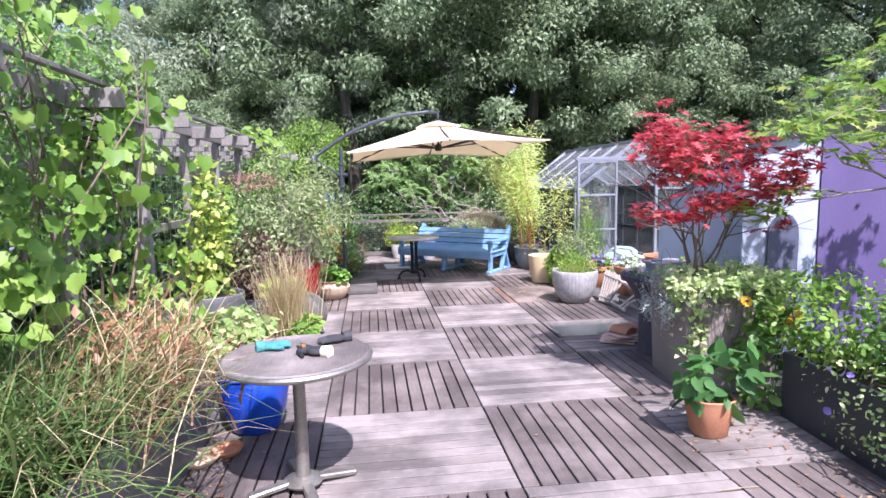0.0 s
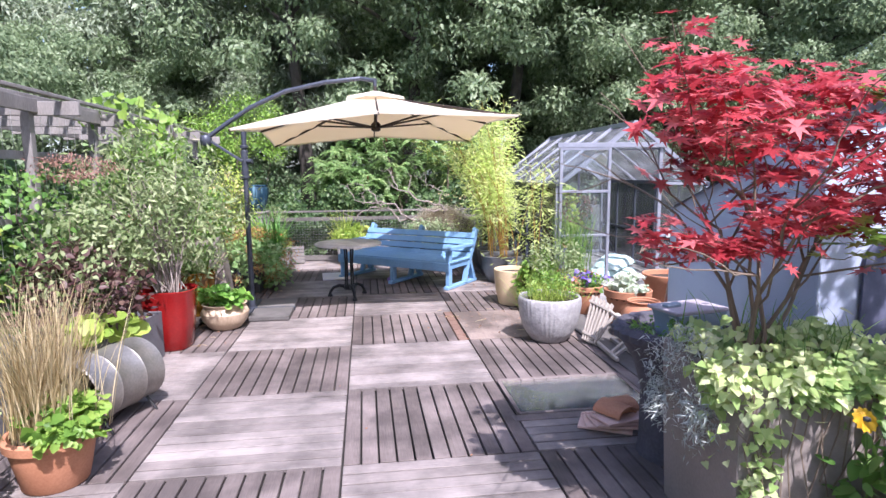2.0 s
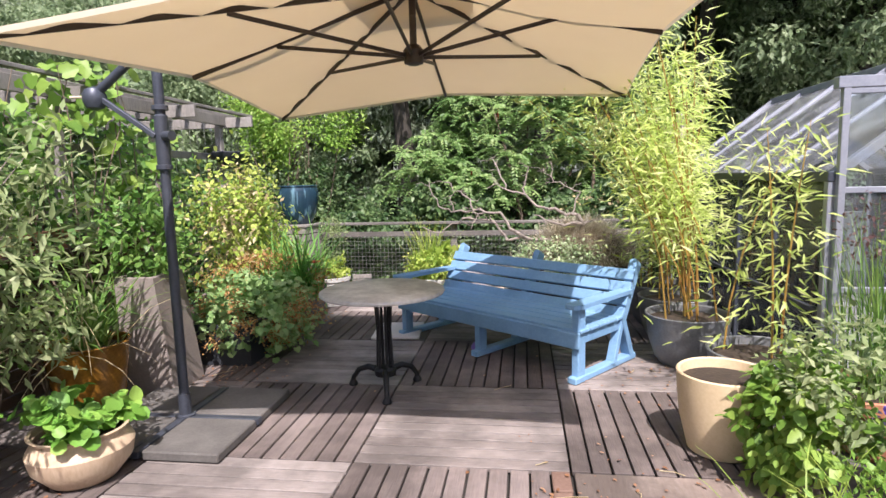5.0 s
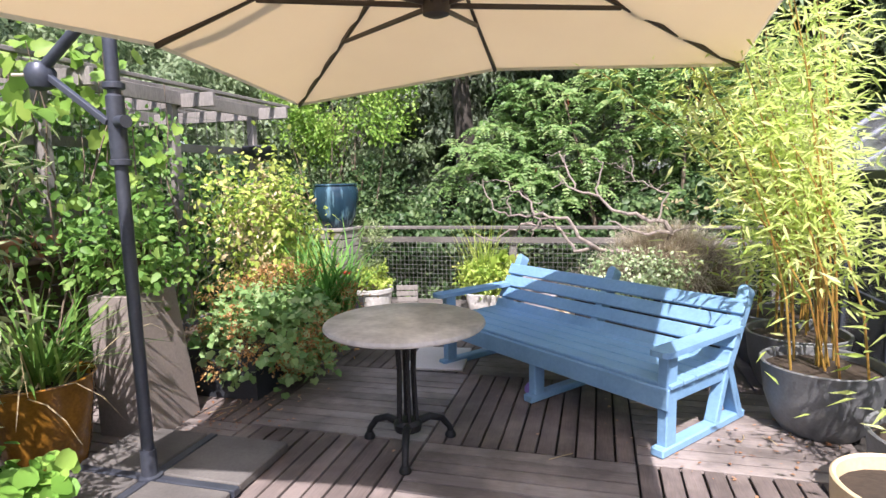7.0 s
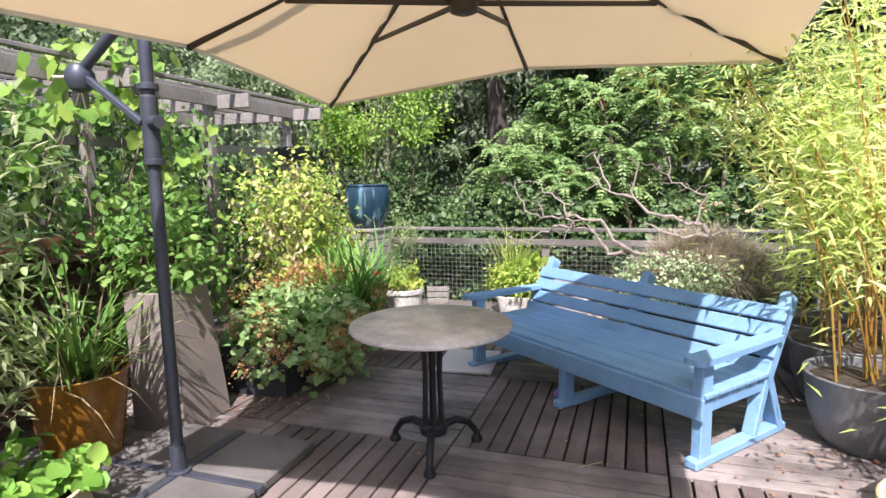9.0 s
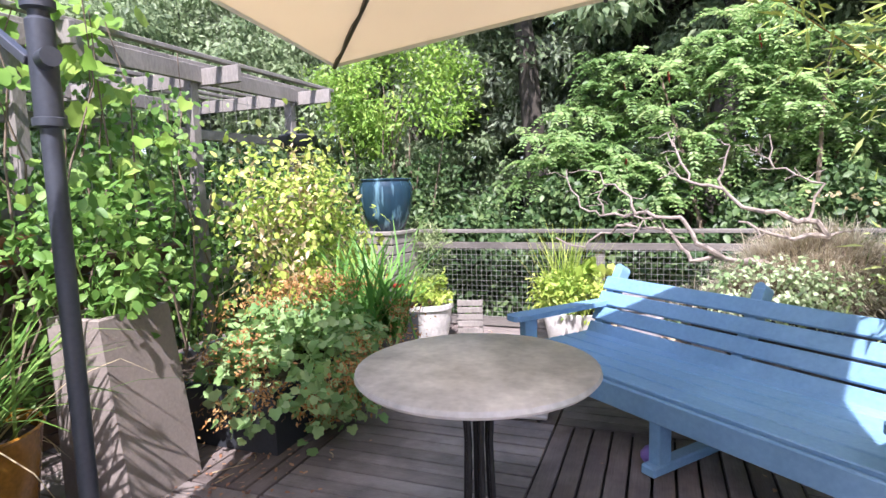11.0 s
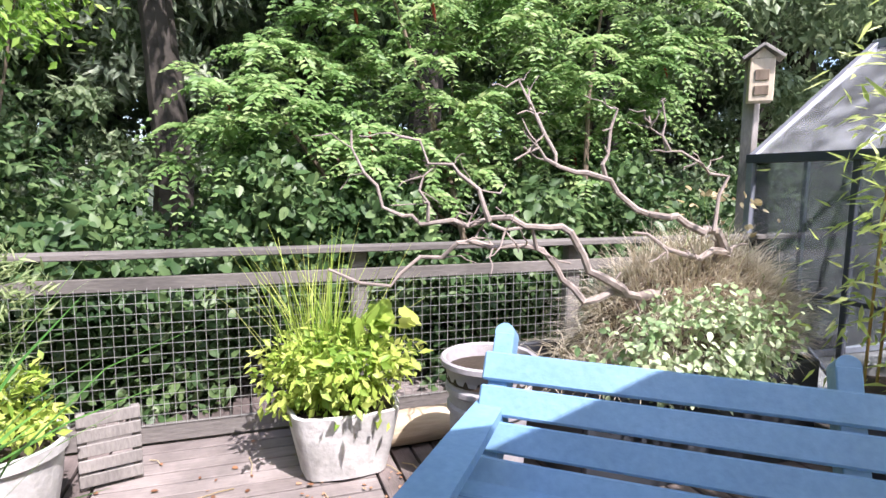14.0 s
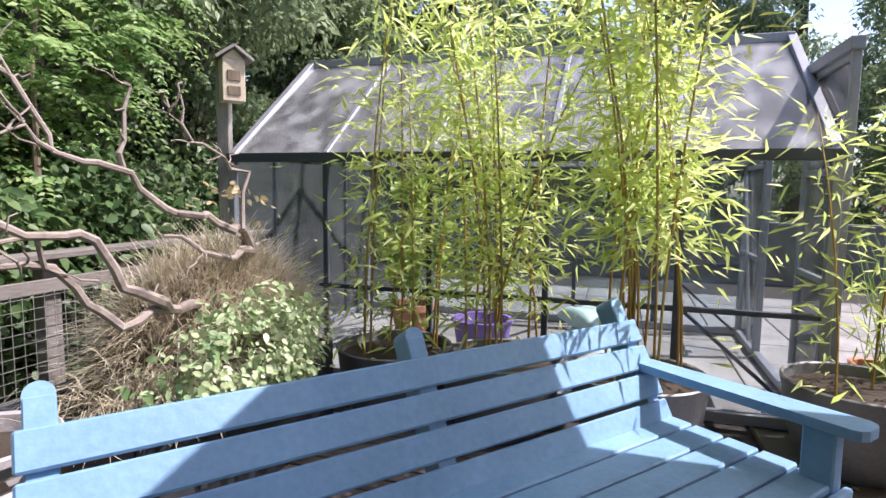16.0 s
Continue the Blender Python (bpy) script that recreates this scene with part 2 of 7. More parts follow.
WIRE = surface("galvanised_wire", (0.3, 0.31, 0.29), (0.5, 0.5, 0.47), 10, 0.5, metal=0.6, bump=0.0)
ROOF_SLATE = surface("blue_grey_boards", (0.12, 0.125, 0.15), (0.26, 0.265, 0.31), 3, 0.7, bump=0.3, island=0.25)
WALL_RENDER = surface("grey_rendered_wall", (0.1, 0.1, 0.097), (0.21, 0.205, 0.198), 2, 0.9, bump=0.3, stain=0.2)
GREENHOUSE_GLASS = glass("greenhouse_glass", (0.88, 0.92, 0.93), 0.03, 0.03)
# the stronger haze stands in for sky reflected on the roof panes
ROOF_GLASS = glass("sky_hazed_roof_glass", (0.84, 0.88, 0.9), 0.05, 0.1)
SKYLIGHT = glass("skylight_glass", (0.97, 0.995, 0.985), 0.03, 0.03, 1.2)
WELL_WHITE = surface("white_well_lining", (0.86, 0.88, 0.86), (0.92, 0.93, 0.91), 3, 0.7, bump=0.05)
WELL_MINT = surface("mint_well_panel", (0.72, 0.87, 0.79), (0.78, 0.91, 0.85), 3, 0.7, bump=0.05)
PALE_GREY_WOOD = surface("bleached_chair_wood", (0.24, 0.21, 0.18), (0.52, 0.47, 0.41), 4, 0.85, stretch=(1, 1, 0.3), fine=90, island=0.25, bump=0.6)
PINK_TILE = surface("dusty_pink_terracotta", (0.5, 0.31, 0.25), (0.78, 0.56, 0.48), 6, 0.85, bump=0.4, fine=70)

L_VINE = leaf("vine_leaf", (0.09, 0.19, 0.03), (0.2, 0.35, 0.055), (0.38, 0.5, 0.11), through_light=0.4)
L_LILY = leaf("daylily_leaf", (0.06, 0.2, 0.04), (0.15, 0.34, 0.07), (0.3, 0.48, 0.14), through_light=0.4)
L_HAY = leaf("bleached_hay", (0.36, 0.3, 0.2), (0.56, 0.5, 0.38), (0.74, 0.69, 0.57), through_light=0.3)
L_SHRUB = leaf("shrub_leaf", (0.07, 0.17, 0.035), (0.15, 0.3, 0.06), (0.3, 0.44, 0.12), through_light=0.4)
L_LIME = leaf("lime_leaf", (0.2, 0.34, 0.05), (0.42, 0.53, 0.1), (0.68, 0.69, 0.22), through_light=0.45)
L_BAMBOO = leaf("bamboo_leaf", (0.38, 0.52, 0.1), (0.62, 0.73, 0.22), (0.86, 0.88, 0.46), through_light=0.55)
L_GREYGREEN = leaf("grey_green_leaf", (0.11, 0.17, 0.06), (0.26, 0.33, 0.14), (0.5, 0.54, 0.3), through_light=0.4)
L_SILVER = leaf("silver_leaf", (0.26, 0.3, 0.27), (0.46, 0.5, 0.46), (0.68, 0.71, 0.66), through_light=0.4)
L_IVY = leaf("variegated_ivy_leaf", (0.16, 0.3, 0.08), (0.44, 0.56, 0.2), (0.82, 0.85, 0.52), through_light=0.4)
L_RED = leaf("red_maple_leaf", (0.24, 0.02, 0.03), (0.52, 0.065, 0.08), (0.78, 0.26, 0.27), through_light=0.5, rough=0.35)
L_MAPLE_GREEN = leaf("green_maple_leaf", (0.1, 0.24, 0.03), (0.28, 0.42, 0.08), (0.48, 0.52, 0.15), through_light=0.45)
L_BURGUNDY = leaf("burgundy_leaf", (0.045, 0.02, 0.022), (0.11, 0.055, 0.05), (0.17, 0.12, 0.08))
L_STRAW = leaf("straw_blade", (0.3, 0.22, 0.1), (0.52, 0.42, 0.24), (0.74, 0.64, 0.42))
L_BLADE = leaf("green_blade", (0.06, 0.15, 0.03), (0.16, 0.3, 0.06), (0.34, 0.44, 0.12))
L_SEDGE = leaf("sedge_blade", (0.035, 0.085, 0.022), (0.1, 0.18, 0.045), (0.26, 0.32, 0.11))
L_RUST = leaf("rusty_seed_head", (0.2, 0.09, 0.03), (0.4, 0.2, 0.065), (0.56, 0.37, 0.15))
L_DRY = leaf("dry_leaf", (0.14, 0.06, 0.03), (0.3, 0.15, 0.08), (0.42, 0.26, 0.16), through_light=0.1)
L_SUMAC = leaf("sumac_leaf", (0.1, 0.2, 0.055), (0.22, 0.36, 0.115), (0.42, 0.52, 0.22), through_light=0.45)
L_WOOD_A = leaf("woodland_leaf", (0.12, 0.18, 0.09), (0.25, 0.33, 0.175), (0.44, 0.52, 0.32), through_light=0.5)
L_WOOD_B = leaf("willow_leaf", (0.2, 0.26, 0.16), (0.38, 0.45, 0.31), (0.58, 0.63, 0.48), through_light=0.5)
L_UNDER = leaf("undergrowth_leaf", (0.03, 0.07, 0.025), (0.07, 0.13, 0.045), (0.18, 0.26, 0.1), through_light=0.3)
L_PETAL_Y = leaf("yellow_petal", (0.75, 0.42, 0.02), (0.85, 0.55, 0.04))
L_PETAL_V = leaf("violet_petal", (0.09, 0.05, 0.28), (0.22, 0.15, 0.5), (0.4, 0.34, 0.62))
L_PETAL_W = leaf("cream_rosette", (0.4, 0.5, 0.34), (0.7, 0.75, 0.6), (0.82, 0.84, 0.74))
L_PETAL_R = leaf("dark_red_petal", (0.3, 0.01, 0.01), (0.5, 0.04, 0.03))


# ---- mesh helpers ----
class Shape:
    """Gathers vertices and faces for one mesh."""

    def __init__(self):
        self.v, self.f, self.smooth = [], [], False

    def add(self, verts, faces, m=None):
        k = len(self.v)
        self.v += [tuple(m @ Vector(p)) for p in verts] if m else [tuple(p) for p in verts]
        self.f += [tuple(i + k for i in f) for f in faces]
        return self

    def box(self, at, size, ch=0.004, m=None):
        """A box with chamfered edges, around at."""
        h = [s / 2 for s in size]
        c = min(ch, min(h) * 0.45)
        vs, ids = [], {}
        for sx in (-1, 1):
            for sy in (-1, 1):
                for sz in (-1, 1):
                    for ax in range(3):
                        p = [sx * h[0], sy * h[1], sz * h[2]]
                        for o in range(3):
                            if o != ax:
                                p[o] -= math.copysign(c, p[o])
                        ids[(sx, sy, sz, ax)] = len(vs)
                        vs.append((p[0] + at[0], p[1] + at[1], p[2] + at[2]))
        fs = []
        S = (-1, 1)

        def put(idx):
            a, b, d = (Vector(vs[i]) for i in idx[:3])
            mid = sum((Vector(vs[i]) for i in idx), Vector()) / len(idx) - Vector(at)
            fs.append(tuple(idx) if (b - a).cross(d - b).dot(mid) > 0 else tuple(reversed(idx)))

        for ax in range(3):
            o1, o2 = [o for o in range(3) if o != ax]
            for s in S:
                def key(a, b):
                    k = [0, 0, 0]
                    k[ax], k[o1], k[o2] = s, a, b
                    return ids[(*k, ax)]
                put([key(-1, -1), key(1, -1), key(1, 1), key(-1, 1)])
            for a in S:
                for b in S:
                    def edge(t, face):
                        k = [0, 0, 0]
                        k[ax], k[o1], k[o2] = t, a, b
                        return ids[(*k, face)]
                    put([edge(-1, o1), edge(1, o1), edge(1, o2), edge(-1, o2)])
        for sx in S:
            for sy in S:
                for sz in S:
                    put([ids[(sx, sy, sz, ax)] for ax in range(3)])
        return self.add(vs, fs, m)

    def bar(self, a, b, w, d, ch=0.003, up=(0, 0, 1)):
        """A squared bar from a to b, w wide and d deep."""
        a, b = Vector(a), Vector(b)
        z = (b - a).normalized()
        u = Vector(up)
        if abs(z.dot(u)) > 0.98:
            u = Vector((0, 1, 0))
        x = u.cross(z).normalized()
        y = z.cross(x)
        m = Matrix((x, y, z)).transposed().to_4x4()
        m.translation = (a + b) / 2
        return self.box((0, 0, 0), (w, d, (b - a).length), ch, m)

    def tube(self, pts, radii, n=8, cap=True):
        pts = [Vector(p) for p in pts]
        if isinstance(radii, (int, float)):
            radii = [radii] * len(pts)
        k0 = len(self.v)
        x = None
        for i, p in enumerate(pts):
            d = (pts[min(i + 1, len(pts) - 1)] - pts[max(i - 1, 0)]).normalized()
            if x is None:
                x = d.orthogonal().normalized()
            x = (x - d * x.dot(d)).normalized()
            y = d.cross(x)
            for j in range(n):
                a = 2 * math.pi * j / n
                self.v.append(tuple(p + (x * math.cos(a) + y * math.sin(a)) * radii[i]))
        for i in range(len(pts) - 1):
            for j in range(n):
                a, b = k0 + i * n + j, k0 + i * n + (j + 1) % n
                self.f.append((a, b, b + n, a + n))
        if cap:
            self.f.append(tuple(k0 + j for j in reversed(range(n))))
            self.f.append(tuple(k0 + (len(pts) - 1) * n + j for j in range(n)))
        self.smooth = True
        return self

    def lathe(self, profile, n=32, at=(0, 0, 0), wob=None, square=0.0):
        """Turns a profile of (radius, height) round z. wob(angle, height) scales the radius; square pulls it to a rounded square."""
        k0 = len(self.v)
        for r, z in profile:
            for j in range(n):
                a = 2 * math.pi * j / n
                s = wob(a, z) if wob else 1.0
                if square:
                    s *= (1 - square) + square / max(abs(math.cos(a)), abs(math.sin(a)))
                self.v.append((at[0] + r * s * math.cos(a), at[1] + r * s * math.sin(a), at[2] + z))
        for i in range(len(profile) - 1):
            for j in range(n):
                a, b = k0 + i * n + j, k0 + i * n + (j + 1) % n
                self.f.append((a, b, b + n, a + n))
        self.f.append(tuple(k0 + j for j in reversed(range(n))))
        self.f.append(tuple(k0 + (len(profile) - 1) * n + j for j in range(n)))
        self.smooth = True
        return self

    def mesh(self, name, material):
        me = bpy.data.meshes.new(name)
        me.from_pydata(self.v, [], self.f)
        me.materials.append(material)
        if self.smooth:
            me.polygons.foreach_set("use_smooth", [True] * len(me.polygons))
            me.set_sharp_from_angle(angle=radians(38))
        me.update()
        return me


def thing(name, label, category, at=(0, 0, 0), rz=0.0, group="", kind=""):
    ob = new(name)
    ob.empty_display_size = 0.1
    ob.matrix_basis = pose(*at, 0, 0, rz)
    return tagged(ob, label, category, group, kind)


def part(name, shape, material, parent, label="", kind=""):
    """Links one mesh under a thing or a part; the shape is in the thing's own space."""
    me = shape if isinstance(shape, bpy.types.Mesh) else shape.mesh(name, material)
    ob = new(name, me)
    ob.parent = parent
    return tagged(ob, label, kind=kind)


def solid(name, shape, material, label, category, kind="", at=(0, 0, 0), rz=0.0, group=""):
    ob = new(name, shape.mesh(name, material))
    ob.matrix_basis = pose(*at, 0, 0, rz)
    return tagged(ob, label, category, group, kind)


# leaf outlines: stalk at the origin, tip along y, 1 long
def fan(outline, lift=0.08):
    vs = [(0, 0.42, -0.02)] + [(x, y, lift * abs(x) * 2 - 0.1 * y * y) for x, y in outline]
    n = len(outline)
    return np.array(vs, float), [(0, 1 + i, 1 + (i + 1) % n) for i in range(n)]


PLAIN = (np.array([(0, 0, 0), (0.24, 0.42, 0.05), (0, 1, -0.08), (-0.24, 0.42, 0.05)], float), [(0, 1, 2), (0, 2, 3)])
NARROW = (np.array([(0, 0, 0), (0.085, 0.35, 0.02), (0, 1, -0.16), (-0.085, 0.35, 0.02)], float), [(0, 1, 2), (0, 2, 3)])
OVAL = fan([(0, 0), (0.22, 0.12), (0.3, 0.4), (0.2, 0.75), (0, 1), (-0.2, 0.75), (-0.3, 0.4), (-0.22, 0.12)])
LOBED = fan([(0, 0.07), (0.27, -0.03), (0.45, 0.13), (0.42, 0.36), (0.49, 0.58), (0.3, 0.68), (0.18, 0.9), (0, 1), (-0.18, 0.9), (-0.3, 0.68), (-0.49, 0.58), (-0.42, 0.36), (-0.45, 0.13), (-0.27, -0.03)], 0.12)
ROUND = fan([(0, 0.05), (0.32, 0.0), (0.5, 0.3), (0.45, 0.68), (0.2, 0.92), (-0.2, 0.92), (-0.45, 0.68), (-0.5, 0.3), (-0.32, 0.0)], 0.15)
STAR = fan([(0, 0), (0.42, -0.12), (0.16, 0.2), (0.62, 0.3), (0.2, 0.4), (0.42, 0.78), (0.12, 0.58), (0, 1.05), (-0.12, 0.58), (-0.42, 0.78), (-0.2, 0.4), (-0.62, 0.3), (-0.16, 0.2), (-0.42, -0.12)], 0.02)
PETAL = fan([(0, 0), (0.25, 0.3), (0.3, 0.7), (0, 1), (-0.3, 0.7), (-0.25, 0.3)], 0.05)


def unit(a):
    return a / np.maximum(np.linalg.norm(a, axis=-1, keepdims=True), 1e-9)


def leaves(template, pos, way, size, rng, face=(0, 0, 1), tumble=0.5):
    """One mesh of many leaves: at pos, pointing along way, with their faces turned to face, more or less."""
    tv, tf = template
    n = len(pos)
    y = unit(np.asarray(way, float))
    up = np.asarray(face, float) + rng.normal(0, tumble, (n, 3))
    x = unit(np.cross(y, up))
    z = np.cross(x, y)
    size = np.broadcast_to(np.asarray(size, float), (n,))
    v = (pos[:, None, :] + size[:, None, None] * (tv[None, :, 0:1] * x[:, None] + tv[None, :, 1:2] * y[:, None] + tv[None, :, 2:3] * z[:, None])).reshape(-1, 3)
    f = (np.array(tf)[None] + (np.arange(n) * len(tv))[:, None, None]).reshape(-1, 3)
    return v, f


def blades(roots, ways, lengths, widths, rng, droop=0.6, seg=4):
    """Grass blades: tapering strips that bend over."""
    n = len(roots)
    h = unit(np.asarray(ways, float))
    side = unit(np.cross(h, (0, 0, 1.0)) + rng.normal(0, 0.05, (n, 3)))
    out = unit(h * (1, 1, 0) + rng.normal(0, 0.15, (n, 3)) * (1, 1, 0))
    p, d = roots.copy(), h.copy()
    rows = []
    for k in range(seg + 1):
        w = widths * (1 - (k / seg) ** 2) * 0.5 + 0.0006
        rows += [p - side * w[:, None], p + side * w[:, None]]
        d = unit(d + (out * 0.5 + np.array((0, 0, -1.0))) * (droop * (k + 1) / seg / seg * 2.2) * rng.uniform(0.3, 1.3, (n, 1)))
        p = p + d * (lengths / seg)[:, None]
    v = np.stack(rows, 1)
    m = 2 * (seg + 1)
    q = np.array([(2 * k, 2 * k + 1, 2 * k + 3, 2 * k + 2) for k in range(seg)])
    return v.reshape(-1, 3), (q[None] + (np.arange(n) * m)[:, None, None]).reshape(-1, 4)


def fast_mesh(name, vf, material, smooth=False):
    v, f = vf
    me = bpy.data.meshes.new(name)
    k = f.shape[1]
    me.vertices.add(len(v))
    me.vertices.foreach_set("co", v.astype(np.float32).ravel())
    me.loops.add(f.size)
    me.loops.foreach_set("vertex_index", f.astype(np.int32).ravel())
    me.polygons.add(len(f))
    me.polygons.foreach_set("loop_start", np.arange(len(f), dtype=np.int32) * k)
    me.materials.append(material)
    me.update(calc_edges=True)
    return me


def clumped(n, centre, radii, rng, clumps=40, spread=0.16, shell=0.55):
    """Points gathered in clumps that fill an egg shape, denser at its skin; and the ways out of it."""
    d = unit(rng.normal(0, 1, (clumps, 3)))
    c = d * (shell + (1 - shell) * rng.random((clumps, 1))) ** 0.8
    pick = rng.integers(0, clumps, n)
    p = c[pick] + rng.normal(0, spread, (n, 3))
    way = unit(c[pick] * 0.6 + rng.normal(0, 0.7, (n, 3)) + np.array((0, 0, -0.1)))
    out = unit(unit(p - c[pick] * 0.75) * 0.8 + np.array((0, 0, 0.5)))
    return p * np.array(radii) + np.array(centre), way, out


def foliage(name, parent, material, template, n, centre, radii, size, seed, clumps=40, spread=0.17, shell=0.55, face=(0, -0.3, 1), tumble=0.45, label="", hang=0.0, floor=0.03):
    rng = np.random.default_rng(seed)
    p, way, out = clumped(n, centre, radii, rng, clumps, spread, shell)
    way = unit(way + np.array((0, 0, -hang)))
    keep = p[:, 2] > floor
    p, way = p[keep], way[keep]
    face = np.array(face) * 0.6 + out[keep]
    s = size * rng.uniform(0.55, 1.3, len(p))
    return part(name, fast_mesh(name, leaves(template, p, way, s, rng, face, tumble), material), None, parent, label, "stuff")


def stems(name, parent, material, n, root, spread, centre, radii, radius, seed, label=""):
    """Thin stems from the root up into the crown."""
    rng = np.random.default_rng(seed)
    s = Shape()
    for _ in range(n):
        a = Vector((root[0] + rng.normal(0, spread), root[1] + rng.normal(0, spread), root[2]))
        d = unit(rng.normal(0, 1, 3))
        e = Vector(np.array(centre) + d * np.array(radii) * rng.uniform(0.4, 0.95))
        mid = a.lerp(e, 0.5) + Vector(rng.normal(0, 0.06, 3)) + Vector((0, 0, 0.08))
        s.tube([a, a.lerp(mid, 0.5) + Vector(rng.normal(0, 0.01, 3)), mid, mid.lerp(e, 0.5) + Vector(rng.normal(0, 0.03, 3)), e], [radius, radius * 0.9, radius * 0.7, radius * 0.5, radius * 0.25], 5, False)
    return part(name, s, material, parent, label, "stuff")


def grass(name, parent, material, n, root, spread, length, width, seed, lean=0.45, droop=0.6, label=""):
    rng = np.random.default_rng(seed)
    r = np.zeros((n, 3)) + np.array(root)
    r[:, :2] += rng.normal(0, 1, (n, 2)) * np.array(spread if isinstance(spread, tuple) else (spread, spread))
    w = rng.normal(0, lean, (n, 3))
    w[:, 2] = 1
    return part(name, fast_mesh(name, blades(r, w, length * rng.uniform(0.55, 1.15, n), width * rng.uniform(0.7, 1.2, n), rng, droop), material), None, parent, label, "stuff")


def pot(parent, material, profile, n=36, wob=None, square=0.0, soil=True, rim=0.02, name="pot", label=""):
    """A hollow pot: outer profile from the foot up, a rim and an inner wall down to the soil."""
    r, h = profile[-1]
    inner = [(r - rim * 0.4, h + rim * 0.35), (r - rim, h), (r - rim * 1.3, h - 0.08)]
    body = part(name, Shape().lathe(list(profile) + inner, n, wob=wob, square=square), material, parent, label)
    if soil:
        part("soil", Shape().lathe([(r - rim * 1.25, h - 0.09), (r - rim * 1.2, h - 0.05), (0.6 * r, h - 0.035), (0.1 * r, h - 0.03)], 20, square=square), SOIL, parent, "dark potting soil")
    return body


def trough(parent, material, sx, sy, h, wall=0.03, taper=0.0, name="planter_box", label=""):
    """An open box with walls, in the thing's own space, its foot round the origin."""
    s = Shape()
    rings = []
    for z, ex, ey in ((0, sx / 2 - taper, sy / 2 - taper), (h, sx / 2, sy / 2), (h + 0.004, sx / 2 - 0.006, sy / 2 - 0.006), (h + 0.004, sx / 2 - wall + 0.004, sy / 2 - wall + 0.004), (h, sx / 2 - wall, sy / 2 - wall), (h - 0.12, sx / 2 - wall, sy / 2 - wall)):
        rings.append([(-ex, -ey, z), (ex, -ey, z), (ex, ey, z), (-ex, ey, z)])
    vs = [p for ring in rings for p in ring]
    fs = [(4 * i + j, 4 * i + (j + 1) % 4, 4 * i + 4 + (j + 1) % 4, 4 * i + 4 + j) for i in range(len(rings) - 1) for j in range(4)]
    s.add(vs, fs + [(3, 2, 1, 0)])
    part(name, s, material, parent, label)
    g = Shape()
    rng = random.Random(int(sx * 100 + sy * 10))
    nx, ny = 6, 6
    ix, iy = sx - 2 * wall + 0.004, sy - 2 * wall + 0.004
    g.add([((i / nx - 0.5) * ix, (j / ny - 0.5) * iy, h - 0.05 + rng.uniform(-0.015, 0.02)) for j in range(ny + 1) for i in range(nx + 1)],
          [(j * (nx + 1) + i, j * (nx + 1) + i + 1, (j + 1) * (nx + 1) + i + 1, (j + 1) * (nx + 1) + i) for j in range(ny) for i in range(nx)])
    part("soil", g, SOIL, parent, "dark potting soil")


# ---- ground and deck ----
P, X0, Y0 = 1.16, 0.67, 5.22  # deck panel size and one panel corner
solid("ground", Shape().add([(-300, -300, -0.09), (300, -300, -0.09), (300, 300, -0.09), (-300, 300, -0.09)], [(0, 1, 2, 3)]), EARTH, "dark leafy woodland ground around the terrace", "ground", "structure")
pave = thing("pavement", "pale grey paving slabs beside the deck", "paving", kind="structure")
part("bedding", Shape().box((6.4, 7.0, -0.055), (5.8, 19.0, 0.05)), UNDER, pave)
slab_mesh = Shape().box((0, 0, 0), (0.59, 0.59, 0.03), 0.006).mesh("paving_slab", PAVING)
for gi in range(7):
    for gj in range(14):
        ob = part("paving_slab", slab_mesh, None, pave)
        ob.matrix_basis = pose(3.85 + 0.6 * gi, 5.3 + 0.6 * gj, -0.015 - 0.004 * ((gi * 7 + gj * 3) % 3) / 2)

part("edge_strip", Shape().box((3.27, 7.6, -0.02), (0.54, 4.6, 0.036), 0.004), CONCRETE, pave, "dark concrete strip beside the deck")

# ---- fence behind the bench ----
def build_fence():
    fence = thing("fence", "weathered timber rail fence with galvanised wire mesh", "fence", (0, 13.13, 0), kind="structure")
    for x in (-1.95, 0.71, 2.02, 3.34):
        part("post", Shape().box((x, 0.04, 0.465), (0.085, 0.07, 0.91)), FENCE_WOOD, fence)
    part("top_rail", Shape().box((0.85, -0.02, 0.94), (5.6, 0.12, 0.03)), FENCE_WOOD, fence)
    part("middle_rail", Shape().box((0.85, -0.012, 0.8), (5.6, 0.028, 0.065)), FENCE_WOOD, fence)
    part("bottom_rail", Shape().box((0.85, -0.012, 0.06), (5.6, 0.028, 0.09)), FENCE_WOOD, fence)
    w = Shape()
    for k in range(106):
        x = -1.8 + 0.05 * k
        w.tube([(x, -0.03, 0.1), (x, -0.03, 0.78)], 0.0016, 4, False)
    for k in range(14):
        w.tube([(-1.8, -0.033, 0.11 + 0.05 * k), (3.5, -0.033, 0.11 + 0.05 * k)], 0.0016, 4, False)
    part("wire_mesh", w, WIRE, fence, "square galvanised wire mesh")


build_fence()


